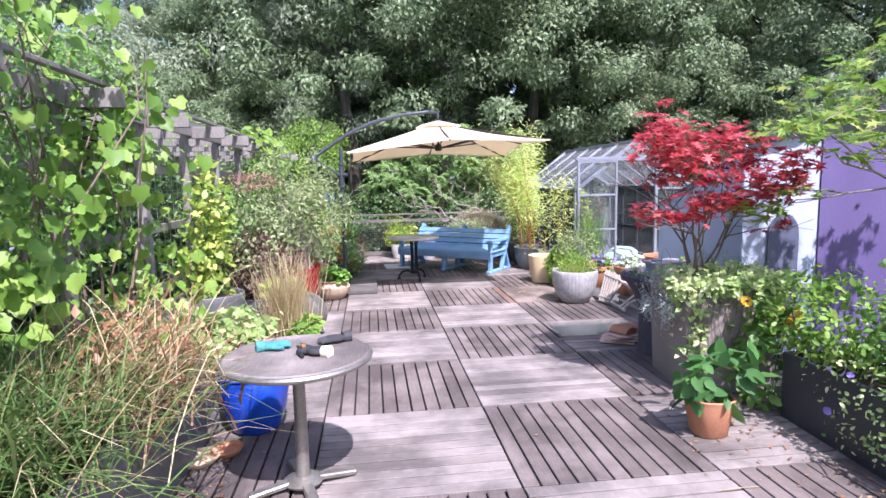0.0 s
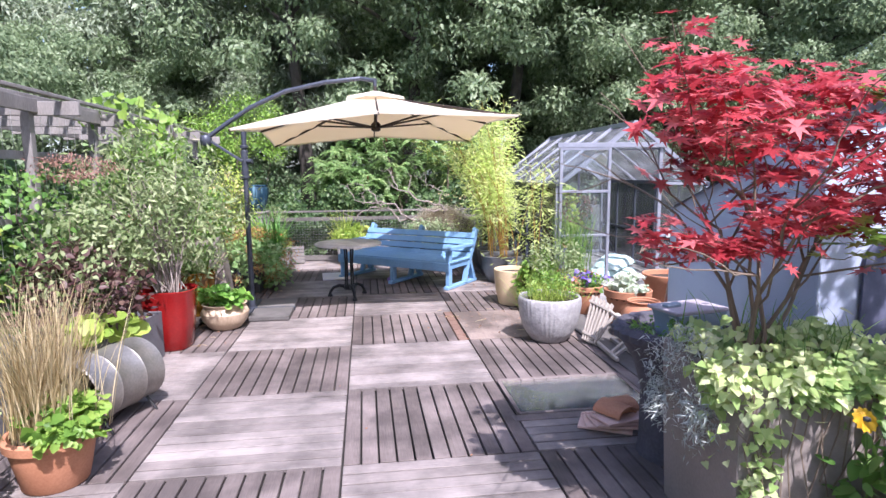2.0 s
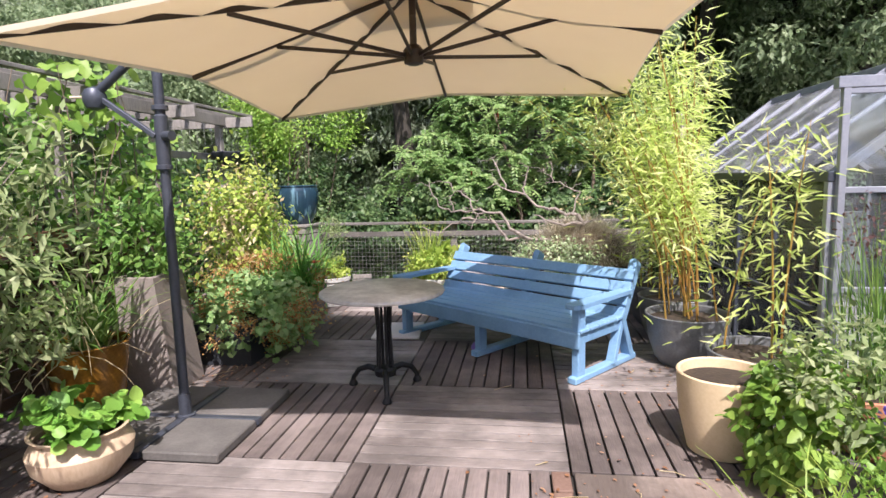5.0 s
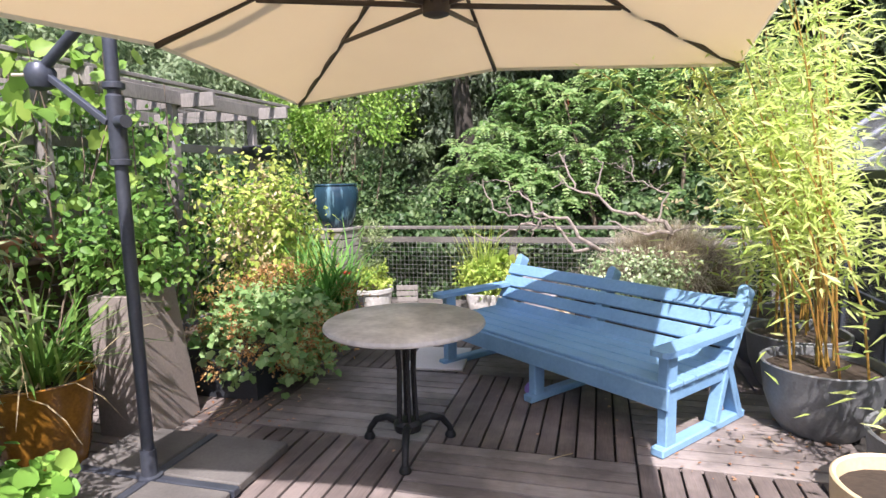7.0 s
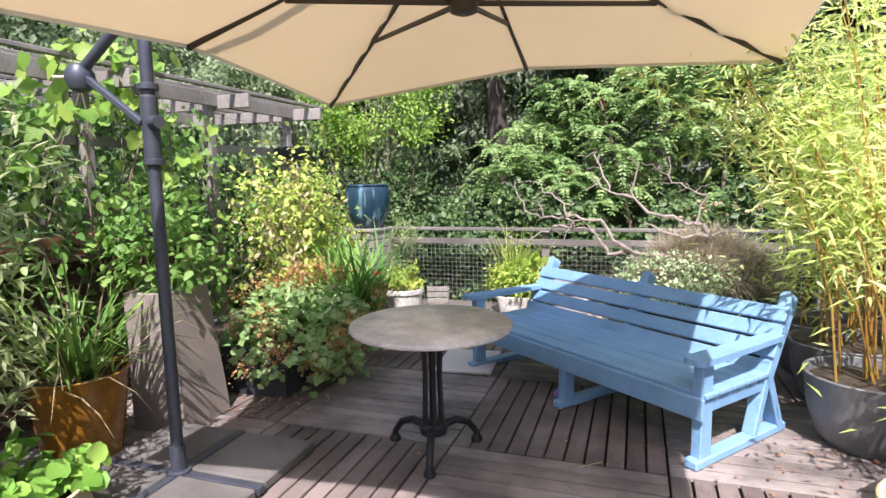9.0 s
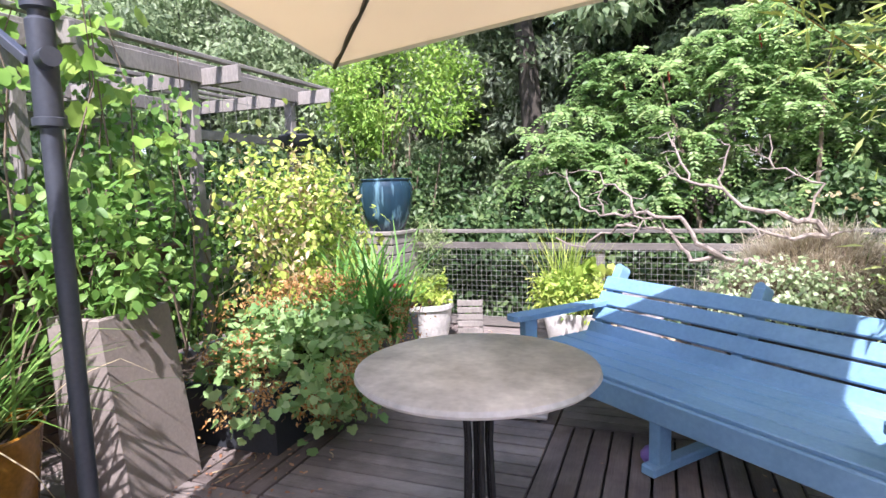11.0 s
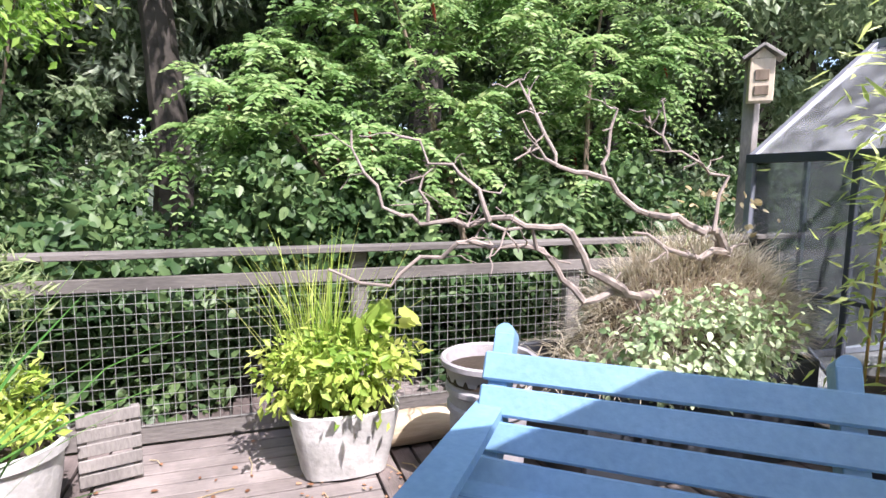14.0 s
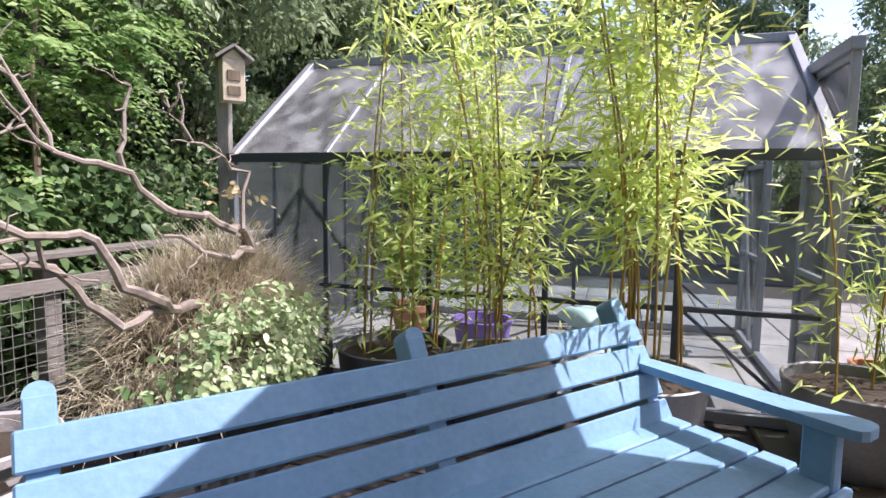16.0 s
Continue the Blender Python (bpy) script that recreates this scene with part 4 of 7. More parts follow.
# ---- woodland ----
WILLOW = (np.array([(0, 0, 0), (0.14, 0.4, 0.03), (0, 1, -0.1), (-0.14, 0.4, 0.03)], float), [(0, 1, 2), (0, 2, 3)])

def tree_variant(name, material, seed, height, width, n, template, size, label, bare=0.22):
    rng = np.random.default_rng(seed)
    t = thing(name, label, "tree", (0, 0, 0), group="woodland trees")
    s = Shape()
    lean = Vector((rng.normal(0, 0.4), rng.normal(0, 0.3), 0))
    trunk = [Vector((0, 0, -0.1)) + lean * (k / 5) ** 1.5 + Vector((rng.normal(0, 0.06), rng.normal(0, 0.06), height * 0.8 * k / 5)) for k in range(6)]
    s.tube(trunk, [0.22, 0.18, 0.15, 0.12, 0.08, 0.04], 9)
    tips = []
    for k in range(16):
        a, z = rng.uniform(0, 6.28), rng.uniform(bare, 0.78)
        i = min(4, int(z / 0.8 * 5))
        r0 = trunk[i].lerp(trunk[i + 1], z / 0.8 * 5 - i)
        reach = width * rng.uniform(0.55, 1.0)
        e = r0 + Vector((math.cos(a) * reach, math.sin(a) * reach, height * rng.uniform(0.02, 0.18)))
        mid = r0.lerp(e, 0.5) + Vector((0, 0, 0.25))
        s.tube([r0, mid, e], [0.06, 0.04, 0.012], 6, False)
        tips += [e, mid]
    part("trunk", s, WILD_BARK, t)
    cl = [np.array(e) + rng.normal(0, 0.25, 3) for e in tips for _ in range(2)]
    for _ in range(70):
        d = unit(rng.normal(0, 1, 3))
        cl.append(np.array((d[0] * width, d[1] * width, height * 0.52 + d[2] * height * 0.5)))
    cl = np.array(cl)
    big = rng.uniform(0.35, 0.8, len(cl)) * width / 2.6
    pick = rng.integers(0, len(cl), n)
    d = unit(rng.normal(0, 1, (n, 3)) + np.array((0, 0, 0.25)))
    p = cl[pick] + d * (big[pick] * rng.beta(4, 1.6, n))[:, None] * np.array((1, 1, 0.62))
    way = unit(rng.normal(0, 0.6, (n, 3)) + d * 0.4 + np.array((0, 0, -0.6)))
    keep = p[:, 2] > max(0.1, (bare - 0.15) * height)
    me = fast_mesh("crown", leaves(template, p[keep], way[keep], size * rng.uniform(0.5, 1.25, n)[keep], rng, d[keep] + np.array((0, 0, 0.5)), 0.35), material)
    part("crown", me, None, t, kind="stuff")
    return t


def build_woods():
    kinds = [
        tree_variant("willow_tree", L_WOOD_B, 11, 9.0, 2.6, 60000, WILLOW, 0.175, "tall grey-green willow at the woodland edge"),
        tree_variant("ash_tree", L_WOOD_A, 12, 10.0, 2.9, 46000, PLAIN, 0.14, "tall dark green broadleaf tree at the woodland edge", 0.46),
        tree_variant("alder_tree", L_WOOD_A, 13, 8.0, 2.4, 52000, PLAIN, 0.12, "dense dark green broadleaf tree behind the fence", 0.08),
        tree_variant("hazel_tree", L_WOOD_A, 14, 4.4, 1.9, 40000, PLAIN, 0.1, "bushy green hazel behind the fence", 0.03),
    ]
    rng = random.Random(7)
    spots = [
        (-1.5, 19.0, 0), (1.2, 20.5, 0), (-4.4, 18.5, 0), (3.8, 21.0, 1), (6.6, 20.0, 1), (9.5, 20.5, 1), (12.5, 19.0, 1), (-7.5, 17.0, 0),
        (-9.5, 13.5, 2), (-8.8, 9.5, 2), (-9.2, 5.5, 0), (-9.5, 1.0, 2), (14.0, 15.0, 1), (15.0, 11.0, 2), (14.5, 7.0, 1), (14.8, 3.0, 2), (13.5, -1.0, 1),
        (-0.2, 23.5, 1), (5.4, 24.5, 1), (-3.2, 23.0, 1), (9.4, 24.0, 2), (2.4, 25.0, 0), (-6.6, 22.0, 1), (12.8, 23.5, 1), (-12.0, 18.0, 1), (17.5, 19.0, 1),
        (-2.8, 16.6, 3), (-5.4, 14.8, 3), (-0.6, 16.4, 1), (2.0, 16.0, 1), (4.6, 16.6, 1), (7.4, 16.8, 1), (0.6, 19.6, 3), (5.8, 20.2, 3), (10.4, 16.6, 3), (-6.0, 11.5, 3), (-6.2, 8.2, 3), (12.2, 12.6, 3), (12.2, 8.8, 3), (12.0, 5.0, 3),
        (1.3, 18.6, 2), (4.6, 19.0, 2), (7.9, 18.8, 2), (-3.4, 18.0, 2),
        (6.0, 17.6, 2), (9.8, 17.6, 2), (12.2, 15.4, 2), (-8.0, -4.0, 2), (-3.0, -9.0, 1), (4.0, -10.0, 2), (10.0, -6.0, 1),
    ]
    used = set()
    for x, y, k in spots:
        m = pose(x, y, -0.09, 0, 0, rng.uniform(0, 360))
        if k in used:
            copy_thing(kinds[k], m @ Matrix.Scale(1.0, 4))
        else:
            kinds[k].matrix_basis = m
            used.add(k)


build_woods()


def build_undergrowth():
    h = thing("undergrowth", "dense ivy and bramble undergrowth beyond the fence", "undergrowth", kind="stuff")
    rng = np.random.default_rng(5)
    n = 46000
    p = np.stack([rng.uniform(-3.2, 5.5, n), 13.35 + rng.gamma(2.0, 0.28, n), rng.uniform(0.0, 1.0, n) ** 0.8 * 1.1], 1)
    p[:, 2] += 0.22 * np.sin(p[:, 0] * 3.1) + 0.15 * np.sin(p[:, 0] * 7.3) + 0.25 * (p[:, 1] - 13.35)
    p = p[p[:, 2] > -0.05]
    way = unit(rng.normal(0, 0.6, p.shape) + np.array((0, -0.5, -0.3)))
    part("foliage", fast_mesh("foliage", leaves(OVAL, p, way, 0.072 * rng.uniform(0.45, 1.4, len(p)), rng, (0, -0.7, 0.8), 0.5), L_UNDER), None, h)
    q = np.stack([-3.0 - rng.gamma(2.0, 0.25, 16000), rng.uniform(6.5, 14.5, 16000), rng.uniform(-0.05, 1.9, 16000)], 1)
    way = unit(rng.normal(0, 0.6, q.shape) + np.array((0.5, 0, -0.3)))
    part("side_foliage", fast_mesh("side_foliage", leaves(OVAL, q, way, 0.1 * rng.uniform(0.5, 1.3, len(q)), rng, (0.7, -0.3, 0.8), 0.5), L_UNDER), None, h)


build_undergrowth()


# ---- red maple in the ivy planter ----
def limb(s, rng, a, way, length, radius, depth, tips, spread=0.6, up=0.12):
    pts, p, d = [Vector(a)], Vector(a), Vector(way).normalized()
    for k in range(4):
        d = (d + Vector(rng.normal(0, 0.16, 3)) + Vector((0, 0, up * 0.3))).normalized()
        p = p + d * length / 4
        pts.append(p.copy())
    s.tube(pts, [radius, radius * 0.88, radius * 0.75, radius * 0.62, radius * 0.5], 7, False)
    if depth == 0:
        tips += [(pts[k], d) for k in (2, 3, 4)]
        return
    for k in range(3):
        i = (2, 3, 4)[k]
        w = (d + Vector(rng.normal(0, spread, 3)) * Vector((1, 1, 0.45))).normalized()
        limb(s, rng, pts[i], w, length * rng.uniform(0.6, 0.85), radius * 0.52, depth - 1, tips, spread, up)


IVY_LEAF = fan([(0, 0), (0.2, -0.1), (0.46, 0.1), (0.4, 0.34), (0.3, 0.55), (0.16, 0.8), (0, 1), (-0.16, 0.8), (-0.3, 0.55), (-0.4, 0.34), (-0.46, 0.1), (-0.2, -0.1)])


def build_ivy_planter():
    t = thing("planter", "tall dark planter with variegated ivy and red maple", "planter", (2.63, 4.32, 0), -6)
    trough(t, STONE_BROWN, 0.72, 0.72, 0.82, 0.03, 0.03, label="tall taupe fibre-clay planter box")
    rng = np.random.default_rng(21)
    # ivy over the rim
    n = 1500
    side = rng.integers(0, 3, n)
    u = rng.uniform(-1, 1, n)
    drop = rng.gamma(1.2, 0.1, n)
    lanes = np.sin(u * 14) * 0.5 + 0.6
    drop = drop * lanes * np.where(side == 1, 1.5, 0.4) + np.where((side == 0) & (u < -0.55), rng.uniform(0, 0.6, n), 0)
    x = np.where(side == 0, u * 0.37, np.where(side == 1, -0.38, 0.38)) + rng.normal(0, 0.035, n)
    y = np.where(side == 0, -0.375, u * 0.36) + rng.normal(0, 0.02, n)
    p = np.stack([x, y, 0.87 - np.minimum(drop, 0.78) + rng.normal(0, 0.035, n)], 1)
    p2 = np.stack([rng.uniform(-0.36, 0.36, 700), rng.uniform(-0.4, 0.3, 700), 0.85 + rng.gamma(1.5, 0.022, 700)], 1)
    p = p[(side != 1) | (u < -0.35)]
    p = np.concatenate([p, p2])
    out = p * np.array((1, 1, 0)) * 1.2 + np.array((0, -0.3, -0.35))
    part("ivy", fast_mesh("ivy", leaves(IVY_LEAF, p, unit(unit(out) + rng.normal(0, 0.5, p.shape)), 0.043 * rng.uniform(0.6, 1.35, len(p)), rng, (-0.2, -0.7, 1.0), 0.4), L_IVY), None, t, "cream and green variegated ivy")
    st = Shape()
    for k in range(26):
        a = rng.uniform(-0.35, 0.35)
        z = rng.uniform(0.2, 0.6)
        st.tube([(a, -0.33, 0.8), (a + 0.01, -0.38, 0.83), (a + rng.normal(0, 0.03), -0.38, 0.84 - z / 2), (a + rng.normal(0, 0.05), -0.38, 0.84 - z)], 0.003, 4, False)
    part("ivy_stem", st, BARK, t, "thin trailing ivy stems", "stuff")
    # maple
    rng = np.random.default_rng(24)
    s, tips = Shape(), []
    root = Vector((-0.12, 0.0, 0.76))
    for w, l in (((-0.45, -0.1, 1.6), 0.72), ((-0.1, 0.2, 1.9), 0.86), ((0.35, -0.1, 1.7), 0.8), ((0.02, -0.3, 1.8), 0.78), ((-0.3, 0.2, 1.8), 0.8), ((-0.75, -0.1, 1.5), 0.66), ((0.65, 0.05, 1.6), 0.66)):
        s = Shape()
        limb(s, rng, root + Vector(rng.normal(0, 0.04, 3)), w, l, 0.012, 2, tips, 0.5, 0.06)
        part("maple_limb", s, BARK, t, "slender brown maple limb", "stuff")
    tp = np.array([tuple(a) for a, d in tips])
    n = 4300
    pick = rng.integers(0, len(tp), n)
    p = tp[pick] + rng.normal(0, 1, (n, 3)) * np.array((0.1, 0.1, 0.014))
    inside = (((p - np.array((-0.08, -0.2, 1.82))) / np.array((0.8, 0.42, 0.74))) ** 2).sum(1) < 1
    p = p[inside]
    n = len(p)
    way = rng.normal(0, 1, (n, 3))
    way[:, 2] = -0.3 + rng.normal(0, 0.15, n)
    part("maple_leaves", fast_mesh("maple_leaves", leaves(STAR, p, unit(way), 0.082 * rng.uniform(0.6, 1.25, n), rng, (0, -0.2, 1), 0.18), L_RED), None, t, "crimson star-shaped maple leaves", "stuff")
    grass("maple_grass", t, L_BLADE, 120, (0.1, 0.1, 0.78), (0.16, 0.2), 0.3, 0.006, 22, 0.3, 0.5)
    foliage("silver_foliage", t, L_SILVER, NARROW, 1500, (-0.42, 0.02, 0.7), (0.11, 0.3, 0.24), 0.04, 23, 30, label="silvery fine-leaved trailing plant")


build_ivy_planter()


# ---- bamboo ----
BAMBOO = (np.array([(0, 0, 0), (0.09, 0.3, 0.02), (0, 1, -0.16), (-0.09, 0.3, 0.02)], float), [(0, 1, 2), (0, 2, 3)])


def build_bamboo(at, n_canes, spread, height, seed, leafn, label, drift=(0.0, 0.0), bare=0.03):
    t = thing("bamboo_planter", label, "bamboo", at)
    pot(t, RIBBED_DARK, [(0.2, 0), (0.24, 0.05), (0.29, 0.2), (0.31, 0.36), (0.32, 0.4)], wob=lambda a, z: 1 + 0.012 * math.cos(36 * a), label="grey ribbed pot")
    rng = np.random.default_rng(seed)
    cane = leaf("bamboo_cane", (0.22, 0.08, 0.02), (0.34, 0.22, 0.05), (0.44, 0.36, 0.1), through_light=0.0)
    P_, W_ = [], []
    for k in range(n_canes):
        s = Shape()
        r = Vector((rng.uniform(-0.18, 0.18), rng.uniform(-0.2, 0.2), 0.34))
        lean = Vector((rng.normal(drift[0], spread[0]), rng.normal(drift[1], spread[1]), 0))
        h = height * rng.uniform(0.6, 1.05)
        pts = [r + Vector((0, 0, h * q)) + lean * (q ** 1.8) for q in (0, 0.25, 0.5, 0.75, 1.0)]
        s.tube(pts, [0.007, 0.0065, 0.0055, 0.004, 0.002], 6, False)
        part("cane", s, cane, t)
        m = leafn // n_canes
        q = rng.uniform(bare, 1.0, m) ** 0.85
        base = np.array([tuple(r + Vector((0, 0, h * a)) + lean * (a ** 1.8)) for a in q])
        out = rng.normal(0, 1, (m, 3)) * np.array((1, 1, 0.25))
        base += unit(out) * rng.gamma(2, 0.095, m)[:, None] * (1.15 - 0.6 * q)[:, None]
        P_.append(base)
        W_.append(unit(unit(out) + rng.normal(0, 0.55, (m, 3)) + np.array((0, 0, -0.05))))
    p, w = np.concatenate(P_), np.concatenate(W_)
    keep = p[:, 2] > 0.2
    part("bamboo_leaves", fast_mesh("bamboo_leaves", leaves(BAMBOO, p[keep], w[keep], 0.1 * rng.uniform(0.6, 1.3, len(p))[keep], rng, (-0.4, -0.5, 1), 0.5), L_BAMBOO), None, t, "bright yellow-green bamboo leaves", "stuff")


build_bamboo((2.95, 11.8, 0), 7, (0.22, 0.26), 2.1, 31, 1300, "lime-green bamboo clump in a grey ribbed pot")
build_bamboo((2.95, 11.2, 0), 10, (0.3, 0.28), 2.35, 32, 2300, "dense lime-green bamboo in a grey ribbed pot behind bench", (-0.1, 0.0), 0.12)
build_bamboo((2.88, 10.52, 0), 13, (0.36, 0.22), 2.25, 33, 2700, "tall lime-green bamboo in a grey ribbed pot beside bench", (-0.34, 0.06), 0.3)
build_bamboo((3.06, 9.55, 0), 3, (0.14, 0.12), 1.6, 34, 480, "young lime-green bamboo in a grey ribbed pot beside greenhouse")


# ---- left side planting ----
def build_grass_planter():
    t = thing("planter", "long dark planter overflowing with feathery ornamental grass", "planter", (-1.74, 2.75, 0))
    trough(t, LEAD, 1.0, 2.15, 0.58)
    grass("green_grass", t, L_SEDGE, 1500, (0.05, -0.4, 0.5), (0.25, 0.45), 0.82, 0.011, 41, 0.5, 0.9)
    grass("dry_stalk", t, L_DRY, 420, (0.3, 0.45, 0.45), (0.18, 0.35), 0.75, 0.009, 44, 0.45, 0.7, "withered red-brown stalks")
    grass("straw_grass", t, L_STRAW, 650, (0.22, 0.1, 0.5), (0.2, 0.5), 0.82, 0.007, 42, 0.55, 0.9, "straw-coloured grass plumes")
    foliage("dry_stalk_leaves", t, L_DRY, PLAIN, 700, (0.3, 0.45, 0.7), (0.3, 0.5, 0.3), 0.06, 43)


build_grass_planter()


def build_vine():
    t = thing("grape_vine", "sprawling light-green grape vine on the pergola trellis", "vine", (-2.0, 0, 0))
    rng = np.random.default_rng(51)
    s = Shape()
    for k in range(16):
        y = rng.uniform(2.5, 4.3)
        pts = [Vector((0.12, y, -0.02))]
        for q in range(7):
            pts.append(pts[-1] + Vector((rng.normal(0.02, 0.07), rng.normal(0, 0.16), 0.36)))
        s.tube(pts, [0.014, 0.012, 0.01, 0.009, 0.008, 0.006, 0.005, 0.003], 6, False)
    part("stem", s, BARK, t, "brown twisting vine stems", "stuff")
    n = 2500
    p = np.stack([rng.normal(0.22, 0.2, n), rng.uniform(1.7, 4.5, n), rng.uniform(0.6, 2.75, n)], 1)
    p = p[(np.sin(p[:, 1] * 4.1 + p[:, 2] * 2.0) + np.sin(p[:, 2] * 5.3 - p[:, 1] * 2.2) + rng.normal(0, 0.6, n)) > 0.25]
    way = rng.normal(0, 0.5, p.shape) + np.array((0.3, -0.3, -0.9))
    part("vine_leaves", fast_mesh("vine_leaves", leaves(LOBED, p, unit(way), 0.1 * rng.uniform(0.4, 1.2, len(p)), rng, (0.6, -0.5, 0.7), 0.6), L_VINE), None, t)
    n = 7500
    p = np.stack([rng.normal(-0.15, 0.2, n), rng.uniform(1.8, 4.6, n), rng.uniform(1.2, 2.7, n)], 1)
    part("fine_climber", fast_mesh("fine_climber", leaves(PLAIN, p, unit(rng.normal(0, 0.6, p.shape) + np.array((0.3, -0.2, -0.6))), 0.055 * rng.uniform(0.6, 1.3, n), rng, (0.5, -0.6, 0.6), 0.5), L_SHRUB), None, t)


build_vine()


def climber(y0, y1, z0, z1, n, seed, material, template, size, x=-2.0, label="green climber on the pergola trellis", sx=0.16):
    t = thing("climber", label, "climbing plant", (x, 0, 0))
    rng = np.random.default_rng(seed)
    s = Shape()
    for k in range(10):
        y = rng.uniform(y0, y1)
        pts = [Vector((0.1, y, -0.02))]
        for q in range(6):
            pts.append(pts[-1] + Vector((rng.normal(0, 0.04), rng.normal(0, 0.1), z1 / 6.3)))
        s.tube(pts, [0.01, 0.009, 0.008, 0.007, 0.006, 0.005, 0.003], 5, False)
    part("stem", s, BARK, t, kind="stuff")
    p = np.stack([rng.normal(0.1, sx, n), rng.uniform(y0, y1, n), rng.uniform(z0, z1, n)], 1)
    p = p[(np.sin(p[:, 1] * 5.1 + p[:, 2] * 3.0 + seed) + np.sin(p[:, 2] * 6.3 - p[:, 1] * 3.2) + rng.normal(0, 0.7, n)) > -0.6]
    way = rng.normal(0, 0.6, p.shape) + np.array((0.4, -0.3, -0.7))
    part("leaves", fast_mesh("leaves", leaves(template, p, unit(way), size * rng.uniform(0.5, 1.3, len(p)), rng, (0.6, -0.6, 0.5), 0.5), material), None, t)


climber(6.0, 9.4, 0.3, 1.7, 4200, 61, L_SHRUB, OVAL, 0.055)
climber(9.2, 11.0, 0.3, 2.1, 3800, 62, L_SHRUB, OVAL, 0.062)
climber(11.0, 13.2, 0.3, 1.6, 2600, 64, L_SHRUB, OVAL, 0.055, label="sparse green climber on the end of the trellis")
climber(8.6, 10.6, 1.4, 2.5, 380, 63, L_VINE, LOBED, 0.105, -1.85, "large-leaved vine hanging from the pergola")


def potted(name, label, at, material, profile, category="potted plant", pot_label="", wob=None, square=0.0, n=36, rim=0.02):
    t = thing(name, label, category, at)
    pot(t, material, profile, n, wob, square, rim=rim, label=pot_label)
    return t


t = potted("blue_pot", "cobalt blue glazed pot with a cream inner pot", (-0.95, 3.97, 0), BLUE_GLAZE, [(0.15, 0), (0.17, 0.02), (0.215, 0.16), (0.235, 0.3), (0.235, 0.37), (0.225, 0.39), (0.24, 0.40)], "pot")
part("liner", Shape().lathe([(0.2, 0.3), (0.21, 0.43), (0.2, 0.44), (0.19, 0.43), (0.185, 0.37), (0.02, 0.365)], 32), CREAM_LINER, t, "cream inner pot")

t = thing("planter", "lead-grey planter spilling cream variegated ivy", "planter", (-1.45, 4.5, 0), 4)
trough(t, LEAD, 0.72, 0.95, 0.5)
foliage("ivy", t, L_IVY, LOBED, 1500, (0.1, 0.0, 0.52), (0.42, 0.5, 0.2), 0.06, 71, 40, label="cream and green variegated ivy")
foliage("hanging_ivy", t, L_IVY, LOBED, 700, (0.4, 0.05, 0.32), (0.06, 0.45, 0.26), 0.055, 72, 30, face=(1, -0.4, 0.4))

t = potted("grass_pot", "terracotta pot with straw-coloured grass and green leaves", (-0.87, 5.28, 0), TERRACOTTA, [(0.15, 0), (0.16, 0.01), (0.2, 0.2), (0.205, 0.24), (0.225, 0.245), (0.23, 0.29), (0.22, 0.3)])
grass("straw_grass", t, L_STRAW, 620, (-0.04, 0.02, 0.25), 0.085, 0.78, 0.0055, 73, 0.16, 0.3, "straw-coloured upright grass")
foliage("green_leaves", t, L_VINE, LOBED, 420, (0.06, -0.04, 0.36), (0.2, 0.2, 0.12), 0.055, 74, 24)

t = potted("ribbed_tub", "dark ribbed zinc tub with climbing yellow-green beans", (-1.72, 5.92, 0), RIBBED_DARK, [(0.26 + 0.012 * (k % 2) + 0.004 * k, 0.05 * k) for k in range(13)], rim=0.02)
foliage("bean_leaves", t, L_LIME, OVAL, 750, (0.0, 0, 1.15), (0.24, 0.32, 0.75), 0.08, 75, 36, 0.2, 0.2)
stems("bean_stem", t, L_BLADE, 12, (0, 0, 0.55), 0.1, (0, 0, 1.2), (0.3, 0.3, 0.6), 0.005, 76)

t = thing("steel_drum", "small dull steel drum lying on thin legs", "drum", (-0.93, 6.1, 0), -20)
drum = Shape()
ring = [(0.0, -0.3), (0.215, -0.3), (0.225, -0.29), (0.22, -0.27), (0.22, -0.12), (0.227, -0.11), (0.22, -0.1), (0.22, 0.1), (0.227, 0.11), (0.22, 0.12), (0.22, 0.29), (0.21, 0.3), (0.2, 0.29), (0.2, -0.25)]
drum.lathe([(max(r, 0.004), z) for r, z in ring], 32)
ob = part("barrel", drum, DULL_STEEL, t, "dull steel barrel")
ob.matrix_basis = pose(0, 0, 0.27, 90, 0, 0)
for y in (-0.2, 0.2):
    for x in (-0.16, 0.16):
        part("leg", Shape().tube([(x * 0.7, y, 0.11), (x * 1.3, y, 0.0)], 0.009, 6), DARK_IRON, t)

t = thing("planter", "lead-grey trough with burgundy and green foliage", "planter", (-1.46, 6.95, 0), -6)
trough(t, LEAD, 0.75, 1.15, 0.42)
foliage("burgundy_foliage", t, L_BURGUNDY, OVAL, 1700, (0.05, -0.05, 0.72), (0.45, 0.62, 0.34), 0.06, 77, 60, label="dark burgundy foliage")
foliage("green_foliage", t, L_GREYGREEN, OVAL, 1500, (0.0, 0.05, 0.95), (0.45, 0.65, 0.55), 0.05, 78, 60, 0.13, 0.2)
foliage("round_leaves", t, L_LIME, ROUND, 90, (0.32, -0.3, 0.47), (0.15, 0.3, 0.1), 0.13, 79, 12)
foliage("pink_seed_head", t, leaf("dusky_pink_bloom", (0.24, 0.12, 0.09), (0.4, 0.24, 0.18)), PLAIN, 900, (-0.1, 0.25, 1.72), (0.32, 0.3, 0.1), 0.03, 80, 40, label="flat dusky pink flower head")
